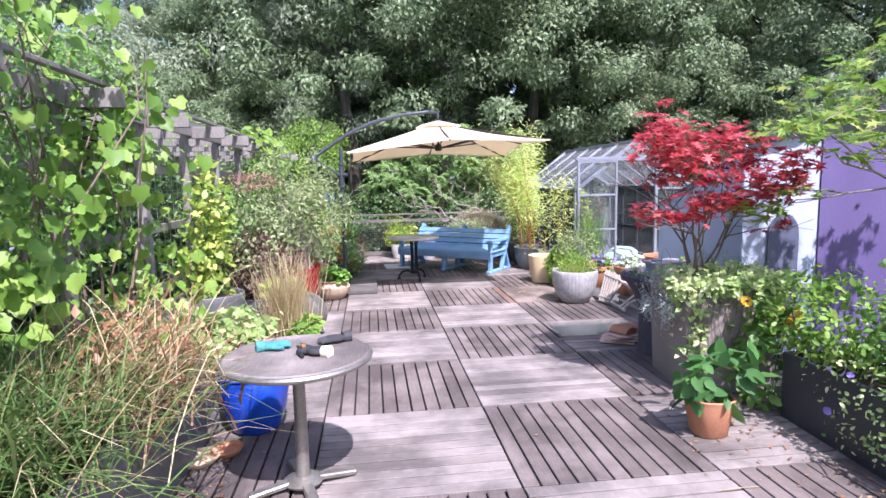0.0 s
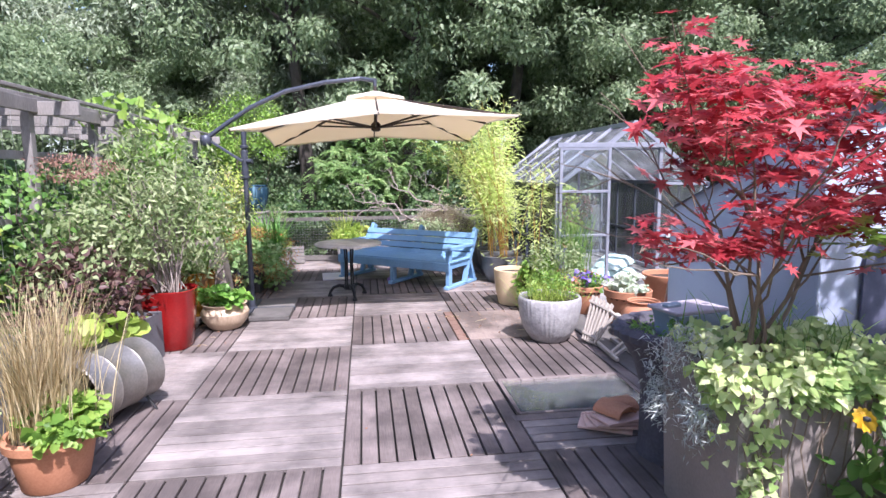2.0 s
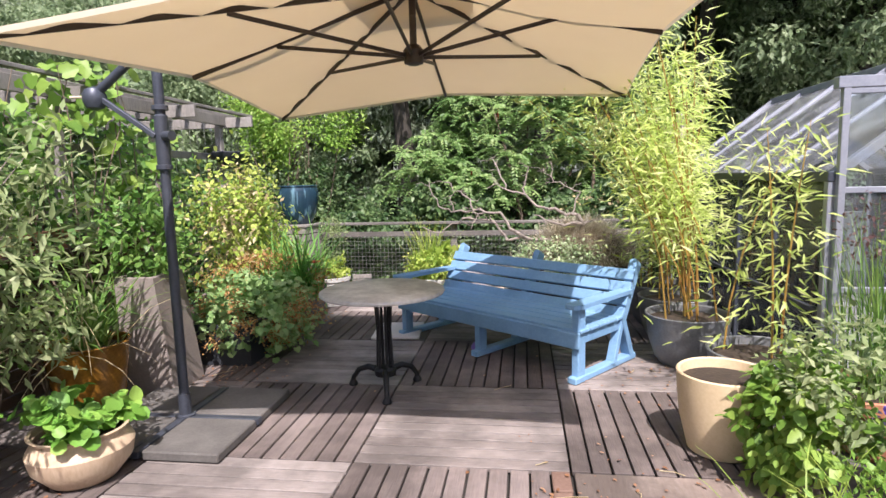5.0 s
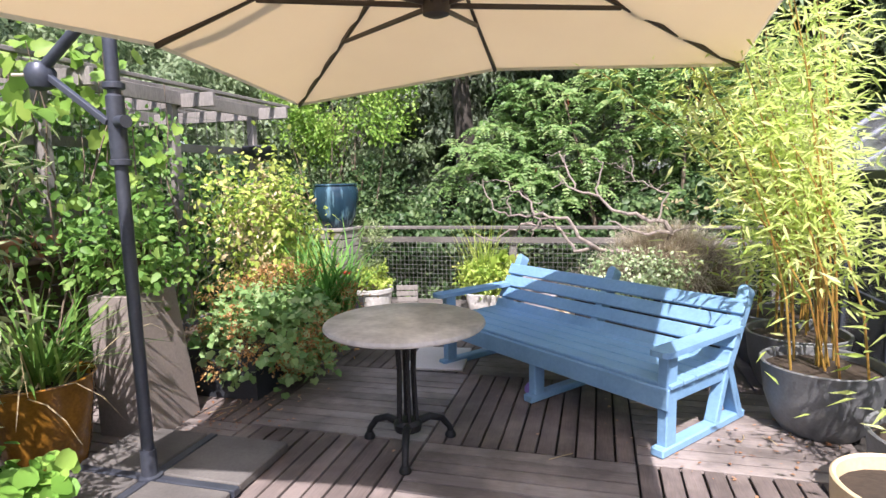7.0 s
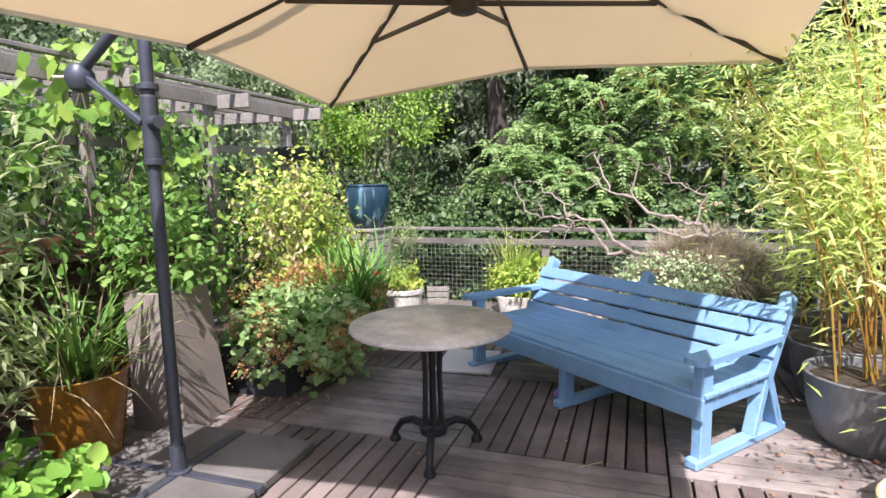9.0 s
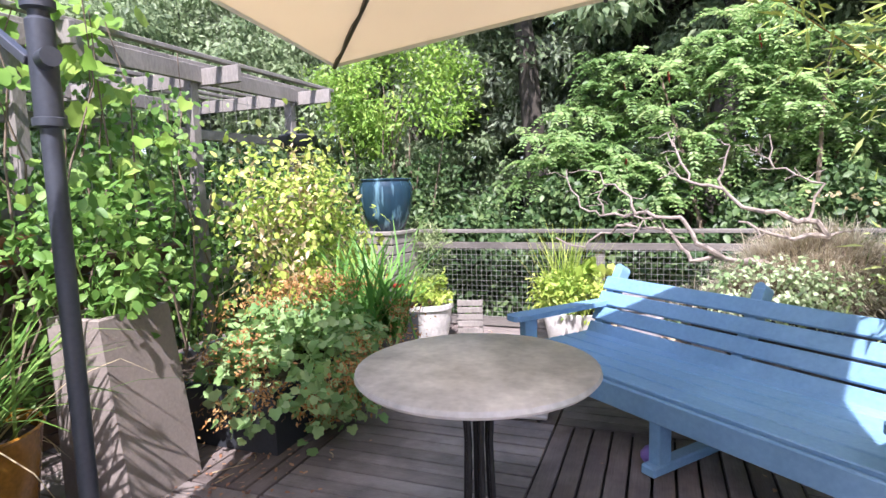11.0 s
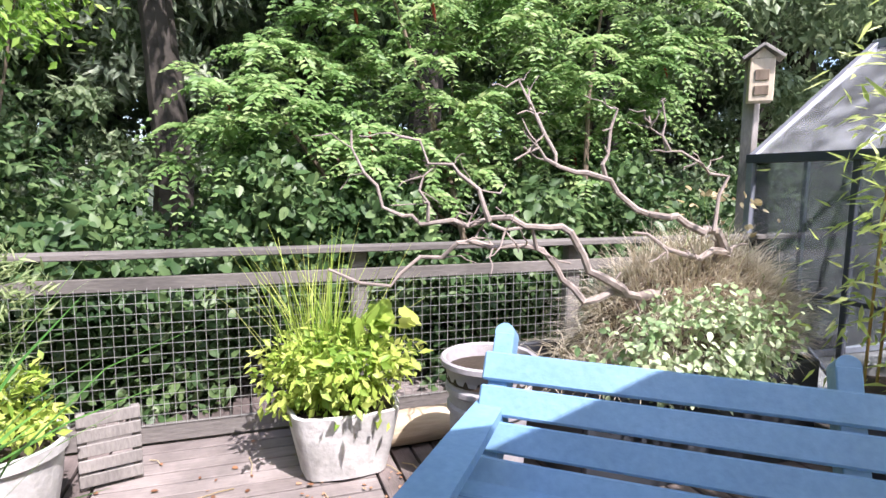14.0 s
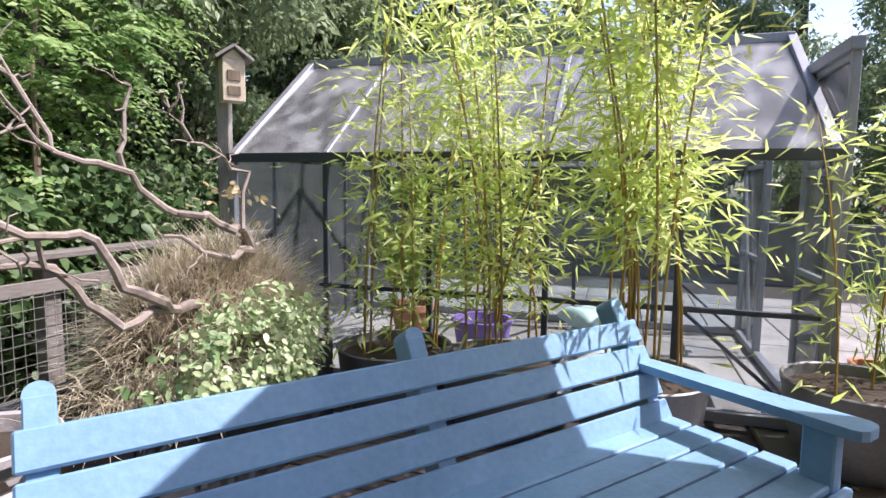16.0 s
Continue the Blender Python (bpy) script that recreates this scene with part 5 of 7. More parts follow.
stems("stem", t, BARK, 22, (0, 0, 0.38), 0.2, (0, 0.05, 1.1), (0.4, 0.5, 0.6), 0.006, 81)

t = potted("red_pot", "tall red glazed pot with grey-green leafy shrub", (-1.05, 7.78, 0), RED_GLAZE, [(0.17, 0), (0.185, 0.02), (0.215, 0.25), (0.238, 0.48), (0.243, 0.54), (0.25, 0.57)], square=0.4)
foliage("shrub_leaves", t, L_GREYGREEN, WILLOW, 5000, (-0.15, 0.25, 1.3), (0.8, 0.85, 0.78), 0.088, 82, 130, 0.12, 0.25, label="grey-green lance-shaped leaves")
stems("branch", t, PALE_BARK, 46, (0, 0, 0.55), 0.06, (-0.15, 0.25, 1.35), (0.7, 0.8, 0.7), 0.007, 83)

t = potted("bowl_pot", "beige glazed bowl pot with leafy green geranium", (-0.7, 8.42, 0), BEIGE_POT, [(0.14, 0), (0.16, 0.01), (0.235, 0.1), (0.25, 0.18), (0.22, 0.235), (0.205, 0.25), (0.225, 0.265), (0.235, 0.275)])
foliage("geranium", t, leaf("geranium_leaf", (0.08, 0.22, 0.03), (0.18, 0.38, 0.06), (0.32, 0.5, 0.1)), ROUND, 260, (0, 0, 0.36), (0.24, 0.24, 0.12), 0.075, 84, 24)

t = potted("amber_pot", "amber-brown glazed pot with arching strap leaves", (-1.2, 9.1, 0), AMBER_GLAZE, [(0.16, 0), (0.175, 0.01), (0.205, 0.15), (0.24, 0.42), (0.25, 0.5), (0.26, 0.52)])
grass("strap_leaves", t, L_BLADE, 110, (0, 0, 0.42), 0.05, 0.8, 0.022, 85, 0.42, 0.9, "arching strap-shaped green leaves")
grass("dry_leaves", t, L_STRAW, 24, (0.03, -0.08, 0.45), 0.06, 0.7, 0.012, 86, 0.8, 2.2)

t = thing("tall_planter", "tall taupe fibre-clay planter with one slanting side", "planter", (-1.15, 9.72, 0), 4)
rings = []
for z, x0, x1, y0, y1 in ((0, -0.15, 0.24, -0.2, 0.22), (0.86, -0.15, 0.14, -0.2, 0.2), (0.866, -0.142, 0.132, -0.192, 0.192), (0.866, -0.124, 0.114, -0.174, 0.174), (0.86, -0.12, 0.11, -0.17, 0.17), (0.76, -0.12, 0.11, -0.17, 0.17)):
    rings += [(x0, y0, z), (x1, y0, z), (x1, y1, z), (x0, y1, z)]
part("planter_box", Shape().add(rings, [(4 * i + j, 4 * i + (j + 1) % 4, 4 * i + 4 + (j + 1) % 4, 4 * i + 4 + j) for i in range(5) for j in range(4)] + [(3, 2, 1, 0)]), STONE_BROWN, t)
part("soil", Shape().box((-0.005, 0, 0.77), (0.226, 0.336, 0.06), 0.015), SOIL, t, "dark potting soil")
foliage("leaves", t, L_SHRUB, OVAL, 900, (-0.05, 0.05, 1.12), (0.3, 0.4, 0.36), 0.06, 87, 40)
stems("stem", t, L_BLADE, 10, (0, 0, 0.8), 0.08, (0, 0, 1.15), (0.3, 0.35, 0.4), 0.005, 88)

t = thing("planter", "low dark planter bed with rust-brown and green perennials", "planter", (-1.2, 11.15, 0))
trough(t, BLACK_BOX, 1.1, 1.9, 0.34)
foliage("lady_mantle_leaves", t, leaf("mantle_leaf", (0.12, 0.25, 0.08), (0.26, 0.42, 0.15), (0.48, 0.6, 0.3), through_light=0.4), LOBED, 2600, (0.4, -0.5, 0.34), (0.48, 0.6, 0.32), 0.06, 89, 90, label="pale green rounded leaves")
foliage("rust_flower_head", t, L_RUST, PLAIN, 6500, (0.4, -0.3, 0.44), (0.56, 0.85, 0.4), 0.026, 90, 60, 0.1, 0.85, label="rust-brown flower heads")
foliage("bean_leaves", t, L_LIME, OVAL, 2500, (-0.05, 0.25, 1.0), (0.42, 0.75, 0.74), 0.052, 91, 60, 0.2, 0.2, label="yellow-green climbing bean leaves", hang=0.5)
foliage("bean_leaves", t, L_LIME, OVAL, 700, (0.02, 1.0, 0.62), (0.26, 0.34, 0.55), 0.055, 194, 30, 0.2, 0.2, hang=0.5)
stems("bean_stem", t, L_STRAW, 26, (-0.05, 0.15, 0.3), 0.25, (-0.05, 0.15, 1.0), (0.38, 0.5, 0.65), 0.004, 92)
foliage("pale_seed_leaves", t, L_STRAW, PLAIN, 900, (-0.1, 0.25, 1.15), (0.4, 0.65, 0.5), 0.06, 193, 40, 0.15, 0.2)
grass("strap_leaves", t, L_LILY, 210, (0.48, 0.26, 0.32), (0.11, 0.12), 0.86, 0.026, 93, 0.36, 0.6, "upright strap-shaped green leaves")

t = thing("pedestal", "slatted silvered timber pedestal", "pedestal", (-1.07, 12.45, 0), 79)
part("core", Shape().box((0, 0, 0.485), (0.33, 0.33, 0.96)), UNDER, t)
for k in range(11):
    z = 0.055 + 0.088 * k
    for d in range(4):
        ob = part("slat", Shape().box((0, -0.182, z), (0.38, 0.018, 0.078), 0.004), WOOD_GREY, t)
        ob.matrix_basis = pose(0, 0, 0, 0, 0, 90 * d)
part("top_board", Shape().box((0, 0, 0.99), (0.41, 0.41, 0.03), 0.005), WOOD_GREY, t)
t = potted("urn", "dark teal glazed urn with dripping glaze on the pedestal", (-1.07, 12.45, 1.006), TEAL_GLAZE, [(0.14, 0), (0.155, 0.01), (0.21, 0.14), (0.238, 0.29), (0.238, 0.38), (0.222, 0.43), (0.232, 0.45)], "pot")

# pots along the fence
t = potted("white_pot", "round white cement pot with low green plants", (-0.72, 12.5, 0), WHITE_POT, [(0.15, 0), (0.165, 0.01), (0.2, 0.2), (0.21, 0.3), (0.226, 0.31), (0.226, 0.35)])
foliage("low_plant", t, L_LIME, PLAIN, 900, (0, 0, 0.46), (0.2, 0.2, 0.12), 0.05, 94, 24)
foliage("upright_plant", t, L_GREYGREEN, NARROW, 900, (-0.05, 0.1, 0.75), (0.2, 0.2, 0.3), 0.06, 95, 24)
t = potted("white_pot", "square white cement pot with lime-green plants and rushes", (0.54, 12.68, 0), WHITE_POT, [(0.17, 0), (0.19, 0.01), (0.22, 0.15), (0.245, 0.28), (0.25, 0.31)], square=0.6)
foliage("lime_foliage", t, L_LIME, PLAIN, 1900, (0, -0.03, 0.46), (0.32, 0.28, 0.17), 0.055, 96, 40, hang=0.3)
foliage("lobed_leaves", t, L_LIME, LOBED, 16, (0.16, -0.05, 0.66), (0.14, 0.1, 0.06), 0.11, 97, 8)
grass("rush", t, L_LIME, 130, (-0.08, 0.05, 0.28), 0.06, 0.75, 0.007, 98, 0.22, 0.3, "tall green rushes")


# ---- right side planting ----
t = thing("planter", "long black planter with trailing variegated shrub", "planter", (2.98, 2.35, 0), -3)
trough(t, BLACK_BOX, 0.72, 2.3, 0.46)
foliage("shrub", t, L_SHRUB, OVAL, 3000, (0.12, 0.1, 0.76), (0.44, 1.1, 0.34), 0.048, 101, 90)
foliage("trailing_leaves", t, L_IVY, OVAL, 520, (-0.37, 0.2, 0.36), (0.08, 0.7, 0.36), 0.034, 102, 36, face=(-1, -0.5, 0.5))
foliage("lime_shrub", t, L_VINE, OVAL, 1500, (-0.1, 1.0, 0.72), (0.42, 0.45, 0.28), 0.05, 103, 40)
stems("stem", t, BARK, 30, (0, 0.1, 0.4), 0.25, (0.05, 0.2, 0.85), (0.45, 1.0, 0.45), 0.005, 104)
foliage("violet_bloom", t, L_PETAL_V, ROUND, 4, (-0.4, 0.55, 0.4), (0.1, 0.3, 0.15), 0.05, 105, 4)

t = potted("leafy_pot", "small terracotta pot with large dark green leaves", (2.04, 3.36, 0), TERRACOTTA, [(0.1, 0), (0.11, 0.01), (0.145, 0.2), (0.15, 0.235), (0.155, 0.25)], square=0.2)
foliage("large_leaves", t, leaf("broad_leaf", (0.035, 0.11, 0.03), (0.075, 0.19, 0.05), (0.14, 0.28, 0.08)), OVAL, 85, (0.02, 0, 0.4), (0.24, 0.22, 0.17), 0.14, 106, 24, hang=0.3, floor=0.1)

t = thing("green_maple", "slender green maple with tiered branches over the planters", "tree", (3.75, 3.25, 0))
rng = np.random.default_rng(111)
s, tips = Shape(), []
s.tube([(0, 0, -0.05), (0.02, 0.02, 0.8), (-0.03, 0.05, 1.4)], [0.03, 0.026, 0.022], 8)
for w, l in (((-0.9, 0.9, 0.55), 0.75), ((-0.6, 0.2, 0.7), 0.7), ((-0.2, 0.8, 0.9), 0.75), ((0.3, 0.2, 1.0), 0.7), ((-0.5, -0.6, 0.8), 0.7)):
    s2 = Shape()
    limb(s2, rng, (-0.03, 0.05, 1.38), w, l, 0.016, 2, tips, 0.5, 0.0)
    part("limb", s2, PALE_BARK, t, kind="stuff")
part("trunk", s, PALE_BARK, t)
tp = np.array([tuple(a) for a, d in tips])
n = 1100
pick = rng.integers(0, len(tp), n)
p = tp[pick] + rng.normal(0, 1, (n, 3)) * np.array((0.09, 0.09, 0.02))
way = rng.normal(0, 1, (n, 3))
way[:, 2] = -0.25
part("maple_leaves", fast_mesh("maple_leaves", leaves(STAR, p, unit(way), 0.1 * rng.uniform(0.6, 1.2, n), rng, (0, 0, 1), 0.2), L_MAPLE_GREEN), None, t)
solid("timber_pole", Shape().tube([(0, 0, -0.05), (0.01, 0.0, 1.3), (0.0, 0.01, 2.5)], [0.045, 0.043, 0.04], 12), WOOD_GREY, "tall grey timber pole among the planters", "pole", at=(3.0, 2.72, 0.4))

# birdbath with a faded tub
t = thing("birdbath", "dark stone bowl with scalloped rim beside the skylight", "birdbath", (2.6, 5.08, 0))
STONE_DARK = surface("weathered_violet_stone", (0.035, 0.033, 0.04), (0.12, 0.113, 0.135), 7, 0.9, bump=1.0)
part("bowl", Shape().lathe([(0.2, 0), (0.19, 0.1), (0.19, 0.4), (0.24, 0.57), (0.31, 0.68), (0.345, 0.72), (0.35, 0.755), (0.32, 0.78), (0.27, 0.77), (0.24, 0.72), (0.05, 0.69)], 144, wob=lambda a, z: 1 + (0.05 * abs(math.sin(12 * a)) if z > 0.69 else 0)), STONE_DARK, t)
foliage("moss_leaves", t, L_SHRUB, PLAIN, 160, (-0.1, -0.05, 0.78), (0.16, 0.16, 0.04), 0.05, 112, 12)
t = thing("plastic_tub", "faded grey-blue plastic tub lying in the stone bowl", "tub", (2.68, 5.1, 0.7), 12)
trough(t, PLASTIC_BLUE, 0.34, 0.22, 0.15, 0.012, 0.025, "body")
lid = part("lid", Shape().box((0.0, 0.015, 0.166), (0.37, 0.25, 0.022), 0.009), surface("dusty_mauve_plastic", (0.3, 0.26, 0.29), (0.46, 0.41, 0.43), 5, 0.6, bump=0.15), t, "dusty mauve plastic lid")
part("grip", Shape().box((-0.1, 0.03, 0.186), (0.1, 0.05, 0.02), 0.009), PLASTIC_BLUE, lid)

# skylight set in the deck
t = thing("skylight", "glass skylight over a white well, flush with the deck", "skylight", (2.36, 6.08, 0), kind="structure")
pane = part("glass_pane", Shape().box((0, 0, -0.006), (0.96, 0.62, 0.01), 0.002), SKYLIGHT, t)
pane.visible_shadow = False
part("well_floor", Shape().box((0, 0, -0.037), (0.98, 0.64, 0.006), 0.001), WELL_MINT, t)
part("well_ledge", Shape().box((0, 0.24, -0.024), (0.94, 0.12, 0.018), 0.002), WELL_WHITE, t)
part("well_ledge", Shape().box((0.42, -0.06, -0.024), (0.1, 0.47, 0.018), 0.002), WELL_WHITE, t)
for a, b in (((-0.5, -0.325, -0.01), (0.5, -0.325, -0.01)), ((-0.5, 0.325, -0.01), (0.5, 0.325, -0.01)), ((-0.5, -0.31, -0.01), (-0.5, 0.31, -0.01)), ((0.5, -0.31, -0.01), (0.5, 0.31, -0.01))):
    part("frame_bar", Shape().bar(a, b, 0.03, 0.026), WOOD_DARK, t)
part("edge_board", Shape().box((0, -0.395, -0.0125), (1.14, 0.09, 0.025), 0.003), WOOD_DARK, t)
part("edge_board", Shape().box((0.575, 0, -0.0125), (0.1, 0.72, 0.025), 0.003), WOOD_DARK, t)

# stack of roof tiles
for k in range(4):
    s = Shape().box((0, 0, 0.008), (0.2, 0.34, 0.016), 0.003)
    s.box((0.09, 0, 0.02), (0.02, 0.34, 0.012), 0.003).box((-0.06, 0.155, -0.002), (0.05, 0.02, 0.008), 0.001)
    ob = solid("roof_tile", s, PINK_TILE, "dusty pink flat roof tile stacked on the deck", "roof tile", at=(2.36 + 0.025 * k, 5.47 - 0.02 * k, 0.006 + 0.027 * k), rz=62 + 14 * k, group="stacked roof tiles")
for k in range(2):
    m = 10
    s = Shape()
    prof = [(0.095 * math.cos(math.pi * q / m), 0.06 * math.sin(math.pi * q / m)) for q in range(m + 1)]
    inner = [(x * 0.86, z * 0.82) for x, z in prof]
    w = m + 1
    vs = [(x, y, z) for ring in (prof, inner) for y in (-0.1, 0.1) for x, z in ring]
    fs = [(q + 1, q, w + q, w + q + 1) for q in range(m)] + [(2 * w + q, 2 * w + q + 1, 3 * w + q + 1, 3 * w + q) for q in range(m)]
    fs += [(q, q + 1, 2 * w + q + 1, 2 * w + q) for q in range(m)] + [(w + q + 1, w + q, 3 * w + q, 3 * w + q + 1) for q in range(m)]
    s.add(vs, fs)
    solid("ridge_tile", s, TERRACOTTA, "broken orange ridge tile lying on the stacked roof tiles", "roof tile", at=(2.4 + 0.05 * k, 5.43 + 0.06 * k, 0.117), rz=30 + 70 * k, group="stacked roof tiles")

# big textured pot
t = potted("large_pot", "large grey pot with a rough combed surface with fine grasses", (2.62, 7.44, 0), GREY_POT, [(0.155, 0), (0.18, 0.01), (0.25, 0.11), (0.29, 0.24), (0.308, 0.36), (0.308, 0.42), (0.303, 0.435)], wob=lambda a, z: 1 + 0.008 * math.sin(40 * a) * (0.6 + 0.4 * math.sin(9 * a)) + 0.006 * math.sin(7 * a + 30 * z), n=200, rim=0.025)
grass("fine_grass", t, L_LIME, 300, (0, 0, 0.38), 0.12, 0.33, 0.004, 121, 0.5, 0.6)
foliage("fine_leaves", t, L_VINE, PLAIN, 800, (0.05, 0.05, 0.5), (0.28, 0.26, 0.17), 0.036, 122, 30)

t = potted("sand_pot", "sand-coloured round pot with trailing lime foliage", (2.66, 9.02, 0), SAND_POT, [(0.16, 0), (0.175, 0.01), (0.22, 0.2), (0.235, 0.36), (0.24, 0.44)])
foliage("lime_foliage", t, L_VINE, OVAL, 1700, (0.2, -0.36, 0.34), (0.24, 0.34, 0.32), 0.07, 123, 40, hang=0.6)
foliage("pale_foliage", t, L_GREYGREEN, PLAIN, 1100, (0.35, -0.55, 0.6), (0.3, 0.35, 0.3), 0.05, 124, 30)

t = potted("herb_pot", "terracotta trough with tall rushes and brown seed heads", (3.5, 9.12, 0), TERRACOTTA, [(0.2, 0), (0.22, 0.02), (0.25, 0.26), (0.27, 0.27), (0.28, 0.34)], square=0.8)
grass("rush", t, L_BLADE, 200, (0, 0, 0.3), 0.1, 0.95, 0.007, 125, 0.16, 0.25)
foliage("seed_heads", t, L_BURGUNDY, PLAIN, 500, (0, 0, 1.2), (0.25, 0.25, 0.22), 0.03, 126, 24)

t = potted("pansy_pot", "terracotta pot with violet pansies", (3.38, 8.45, 0), TERRACOTTA, [(0.14, 0), (0.15, 0.01), (0.19, 0.26), (0.21, 0.27), (0.215, 0.32)])
foliage("pansy_flowers", t, L_PETAL_V, ROUND, 80, (0, 0, 0.4), (0.24, 0.22, 0.08), 0.05, 127, 24, label="violet pansy flowers")
foliage("pansy_leaves", t, L_SHRUB, OVAL, 300, (0, 0, 0.36), (0.24, 0.22, 0.08), 0.05, 128, 24)
t = potted("cabbage_pot", "terracotta pot with cream ornamental cabbages", (3.6, 7.78, 0), TERRACOTTA, [(0.16, 0), (0.17, 0.01), (0.225, 0.32), (0.245, 0.33), (0.25, 0.4)])
foliage("rosette", t, L_PETAL_W, ROUND, 420, (0, 0, 0.45), (0.22, 0.22, 0.08), 0.052, 129, 7, 0.2, label="cream frilled rosettes")
t = potted("terracotta_jar", "empty wide terracotta jar", (4.2, 8.05, 0), TERRACOTTA, [(0.17, 0), (0.19, 0.01), (0.25, 0.4), (0.27, 0.42), (0.28, 0.5)], "pot")
t = potted("terracotta_jar", "round-bellied terracotta jar with narrow neck", (3.55, 7.33, 0), TERRACOTTA, [(0.12, 0), (0.14, 0.01), (0.21, 0.14), (0.22, 0.22), (0.17, 0.32), (0.13, 0.35), (0.16, 0.375)], "pot")
t = thing("oxblood_jar", "upturned tall oxblood glazed jar", "pot", (3.92, 7.16, 0))
part("pot", Shape().lathe([(0.25, 0), (0.255, 0.02), (0.24, 0.2), (0.2, 0.5), (0.19, 0.58), (0.17, 0.6), (0.02, 0.6)], 36), OXBLOOD, t)


# ---- twisted tree, sumac and birdhouse behind the bench ----
def wiggle(s, rng, pts, r0, r1, jag=0.042):
    """A knotty branch through pts, tapering from r0 to r1."""
    path = []
    for a, b in zip(pts, pts[1:]):
        a, b = Vector(a), Vector(b)
        k = max(2, int((b - a).length / 0.06))
        for i in range(k):
            path.append(a.lerp(b, i / k) + (Vector(rng.normal(0, jag * 0.4, 3)) if path else Vector()))
    path.append(Vector(pts[-1]))
    n = len(path)
    s.tube(path, [0.8 * (r0 + (r1 - r0) * (i / (n - 1)) ** 0.7) + abs(rng.normal(0, 0.0012)) for i in range(n)], 7)
    return path


def build_twisted_tree():
    t = thing("twisted_tree", "gnarled leafless contorted tree in a black trough", "planter", (0, 0, 0))
    thing_part_box(t)
    rng = np.random.default_rng(141)
    main = [
        ([(2.2, 12.42, 0.5), (2.2, 12.36, 0.75), (2.24, 12.2, 0.98)], 0.034, 0.03),
        ([(2.24, 12.2, 0.98), (2.1, 12.15, 0.98), (1.9, 12.16, 1.01), (1.72, 12.2, 1.08)], 0.024, 0.008),
        ([(2.24, 12.2, 0.98), (2.12, 12.16, 1.08), (1.8, 12.2, 1.17), (1.62, 12.26, 1.3), (1.42, 12.32, 1.36), (1.37, 12.34, 1.5), (1.26, 12.4, 1.72)], 0.027, 0.006),
        ([(1.62, 12.26, 1.3), (1.6, 12.26, 1.44), (1.66, 12.26, 1.6)], 0.013, 0.005),
        ([(1.42, 12.32, 1.36), (1.3, 12.3, 1.4), (1.2, 12.3, 1.38)], 0.01, 0.003),
        ([(2.2, 12.4, 0.55), (1.9, 12.2, 0.78), (1.62, 12.1, 0.84), (1.42, 12.1, 0.82), (1.28, 12.18, 1.02), (1.0, 12.22, 1.05), (0.8, 12.28, 0.98), (0.6, 12.32, 0.88), (0.45, 12.36, 0.95)], 0.034, 0.006),
        ([(1.62, 12.1, 0.84), (1.46, 12.1, 0.95), (1.34, 12.14, 1.12), (1.05, 12.2, 1.14), (0.82, 12.26, 1.14), (0.64, 12.3, 1.2), (0.58, 12.32, 1.35), (0.54, 12.34, 1.48)], 0.026, 0.005),
        ([(1.05, 12.2, 1.14), (1.02, 12.2, 1.27), (0.88, 12.24, 1.34), (0.72, 12.3, 1.46)], 0.014, 0.004),
        ([(0.82, 12.26, 1.14), (0.8, 12.26, 1.24), (0.86, 12.26, 1.36)], 0.01, 0.003),
        ([(1.28, 12.18, 1.02), (1.2, 12.16, 1.1), (1.04, 12.16, 1.13)], 0.014, 0.006),
        ([(2.12, 12.16, 1.08), (2.2, 12.2, 1.3), (2.05, 12.22, 1.4), (1.92, 12.26, 1.44), (1.9, 12.28, 1.66)], 0.012, 0.004),
        ([(1.92, 12.26, 1.44), (1.84, 12.26, 1.52), (1.82, 12.26, 1.58)], 0.007, 0.003),
    ]
    for pts, r0, r1 in main:
        s = Shape()
        path = wiggle(s, rng, pts, r0, r1)
        for k in range(3 + len(path) // 4):
            p = path[rng.integers(len(path) // 3, len(path))]
            d = Vector(rng.normal(0, 1, 3)) * Vector((1, 0.5, 0.8)) + Vector((-0.2, 0, 0.35))
            e = p + d.normalized() * rng.uniform(0.05, 0.16)
            wiggle(s, rng, [p, p.lerp(e, 0.5) + Vector(rng.normal(0, 0.012, 3)), e], max(0.003, r1 * 0.8), 0.0015, 0.01)
        part("branch", s, PALE_BARK, t)
    foliage("variegated_leaves", t, leaf("pale_ivy_leaf", (0.16, 0.28, 0.11), (0.38, 0.48, 0.25), (0.7, 0.75, 0.52)), OVAL, 2000, (1.92, 11.97, 0.62), (0.44, 0.14, 0.22), 0.036, 142, 70, hang=0.4)
    # a dome of dry heather stalks over dark peat
    mound = Shape()
    mound.lathe([(0.6, 0.0), (0.62, 0.08), (0.54, 0.24), (0.38, 0.38), (0.2, 0.45), (0.03, 0.47)], 28, wob=lambda a, z: 1 + 0.06 * math.sin(3 * a + 8 * z) + 0.04 * math.sin(7 * a))
    mound.v = [(2.24 + x, 12.4 + 0.5 * y, 0.46 + z) for x, y, z in mound.v]
    part("peat_mound", mound, BARK, t, "brown peat mound under the dry stalks")
    n = 9000
    d = unit(rng.normal(0, 1, (n, 3)) + np.array((0, -0.25, 0.35)))
    d[:, 2] = np.abs(d[:, 2])
    roots = np.array((2.24, 12.4, 0.5)) + d * np.array((0.58, 0.28, 0.44)) * rng.uniform(0.75, 1.05, (n, 1))
    ways = unit(d * np.array((0.9, 0.7, 0.9)) + rng.normal(0, 0.45, (n, 3)) + np.array((0, 0, 0.25)))
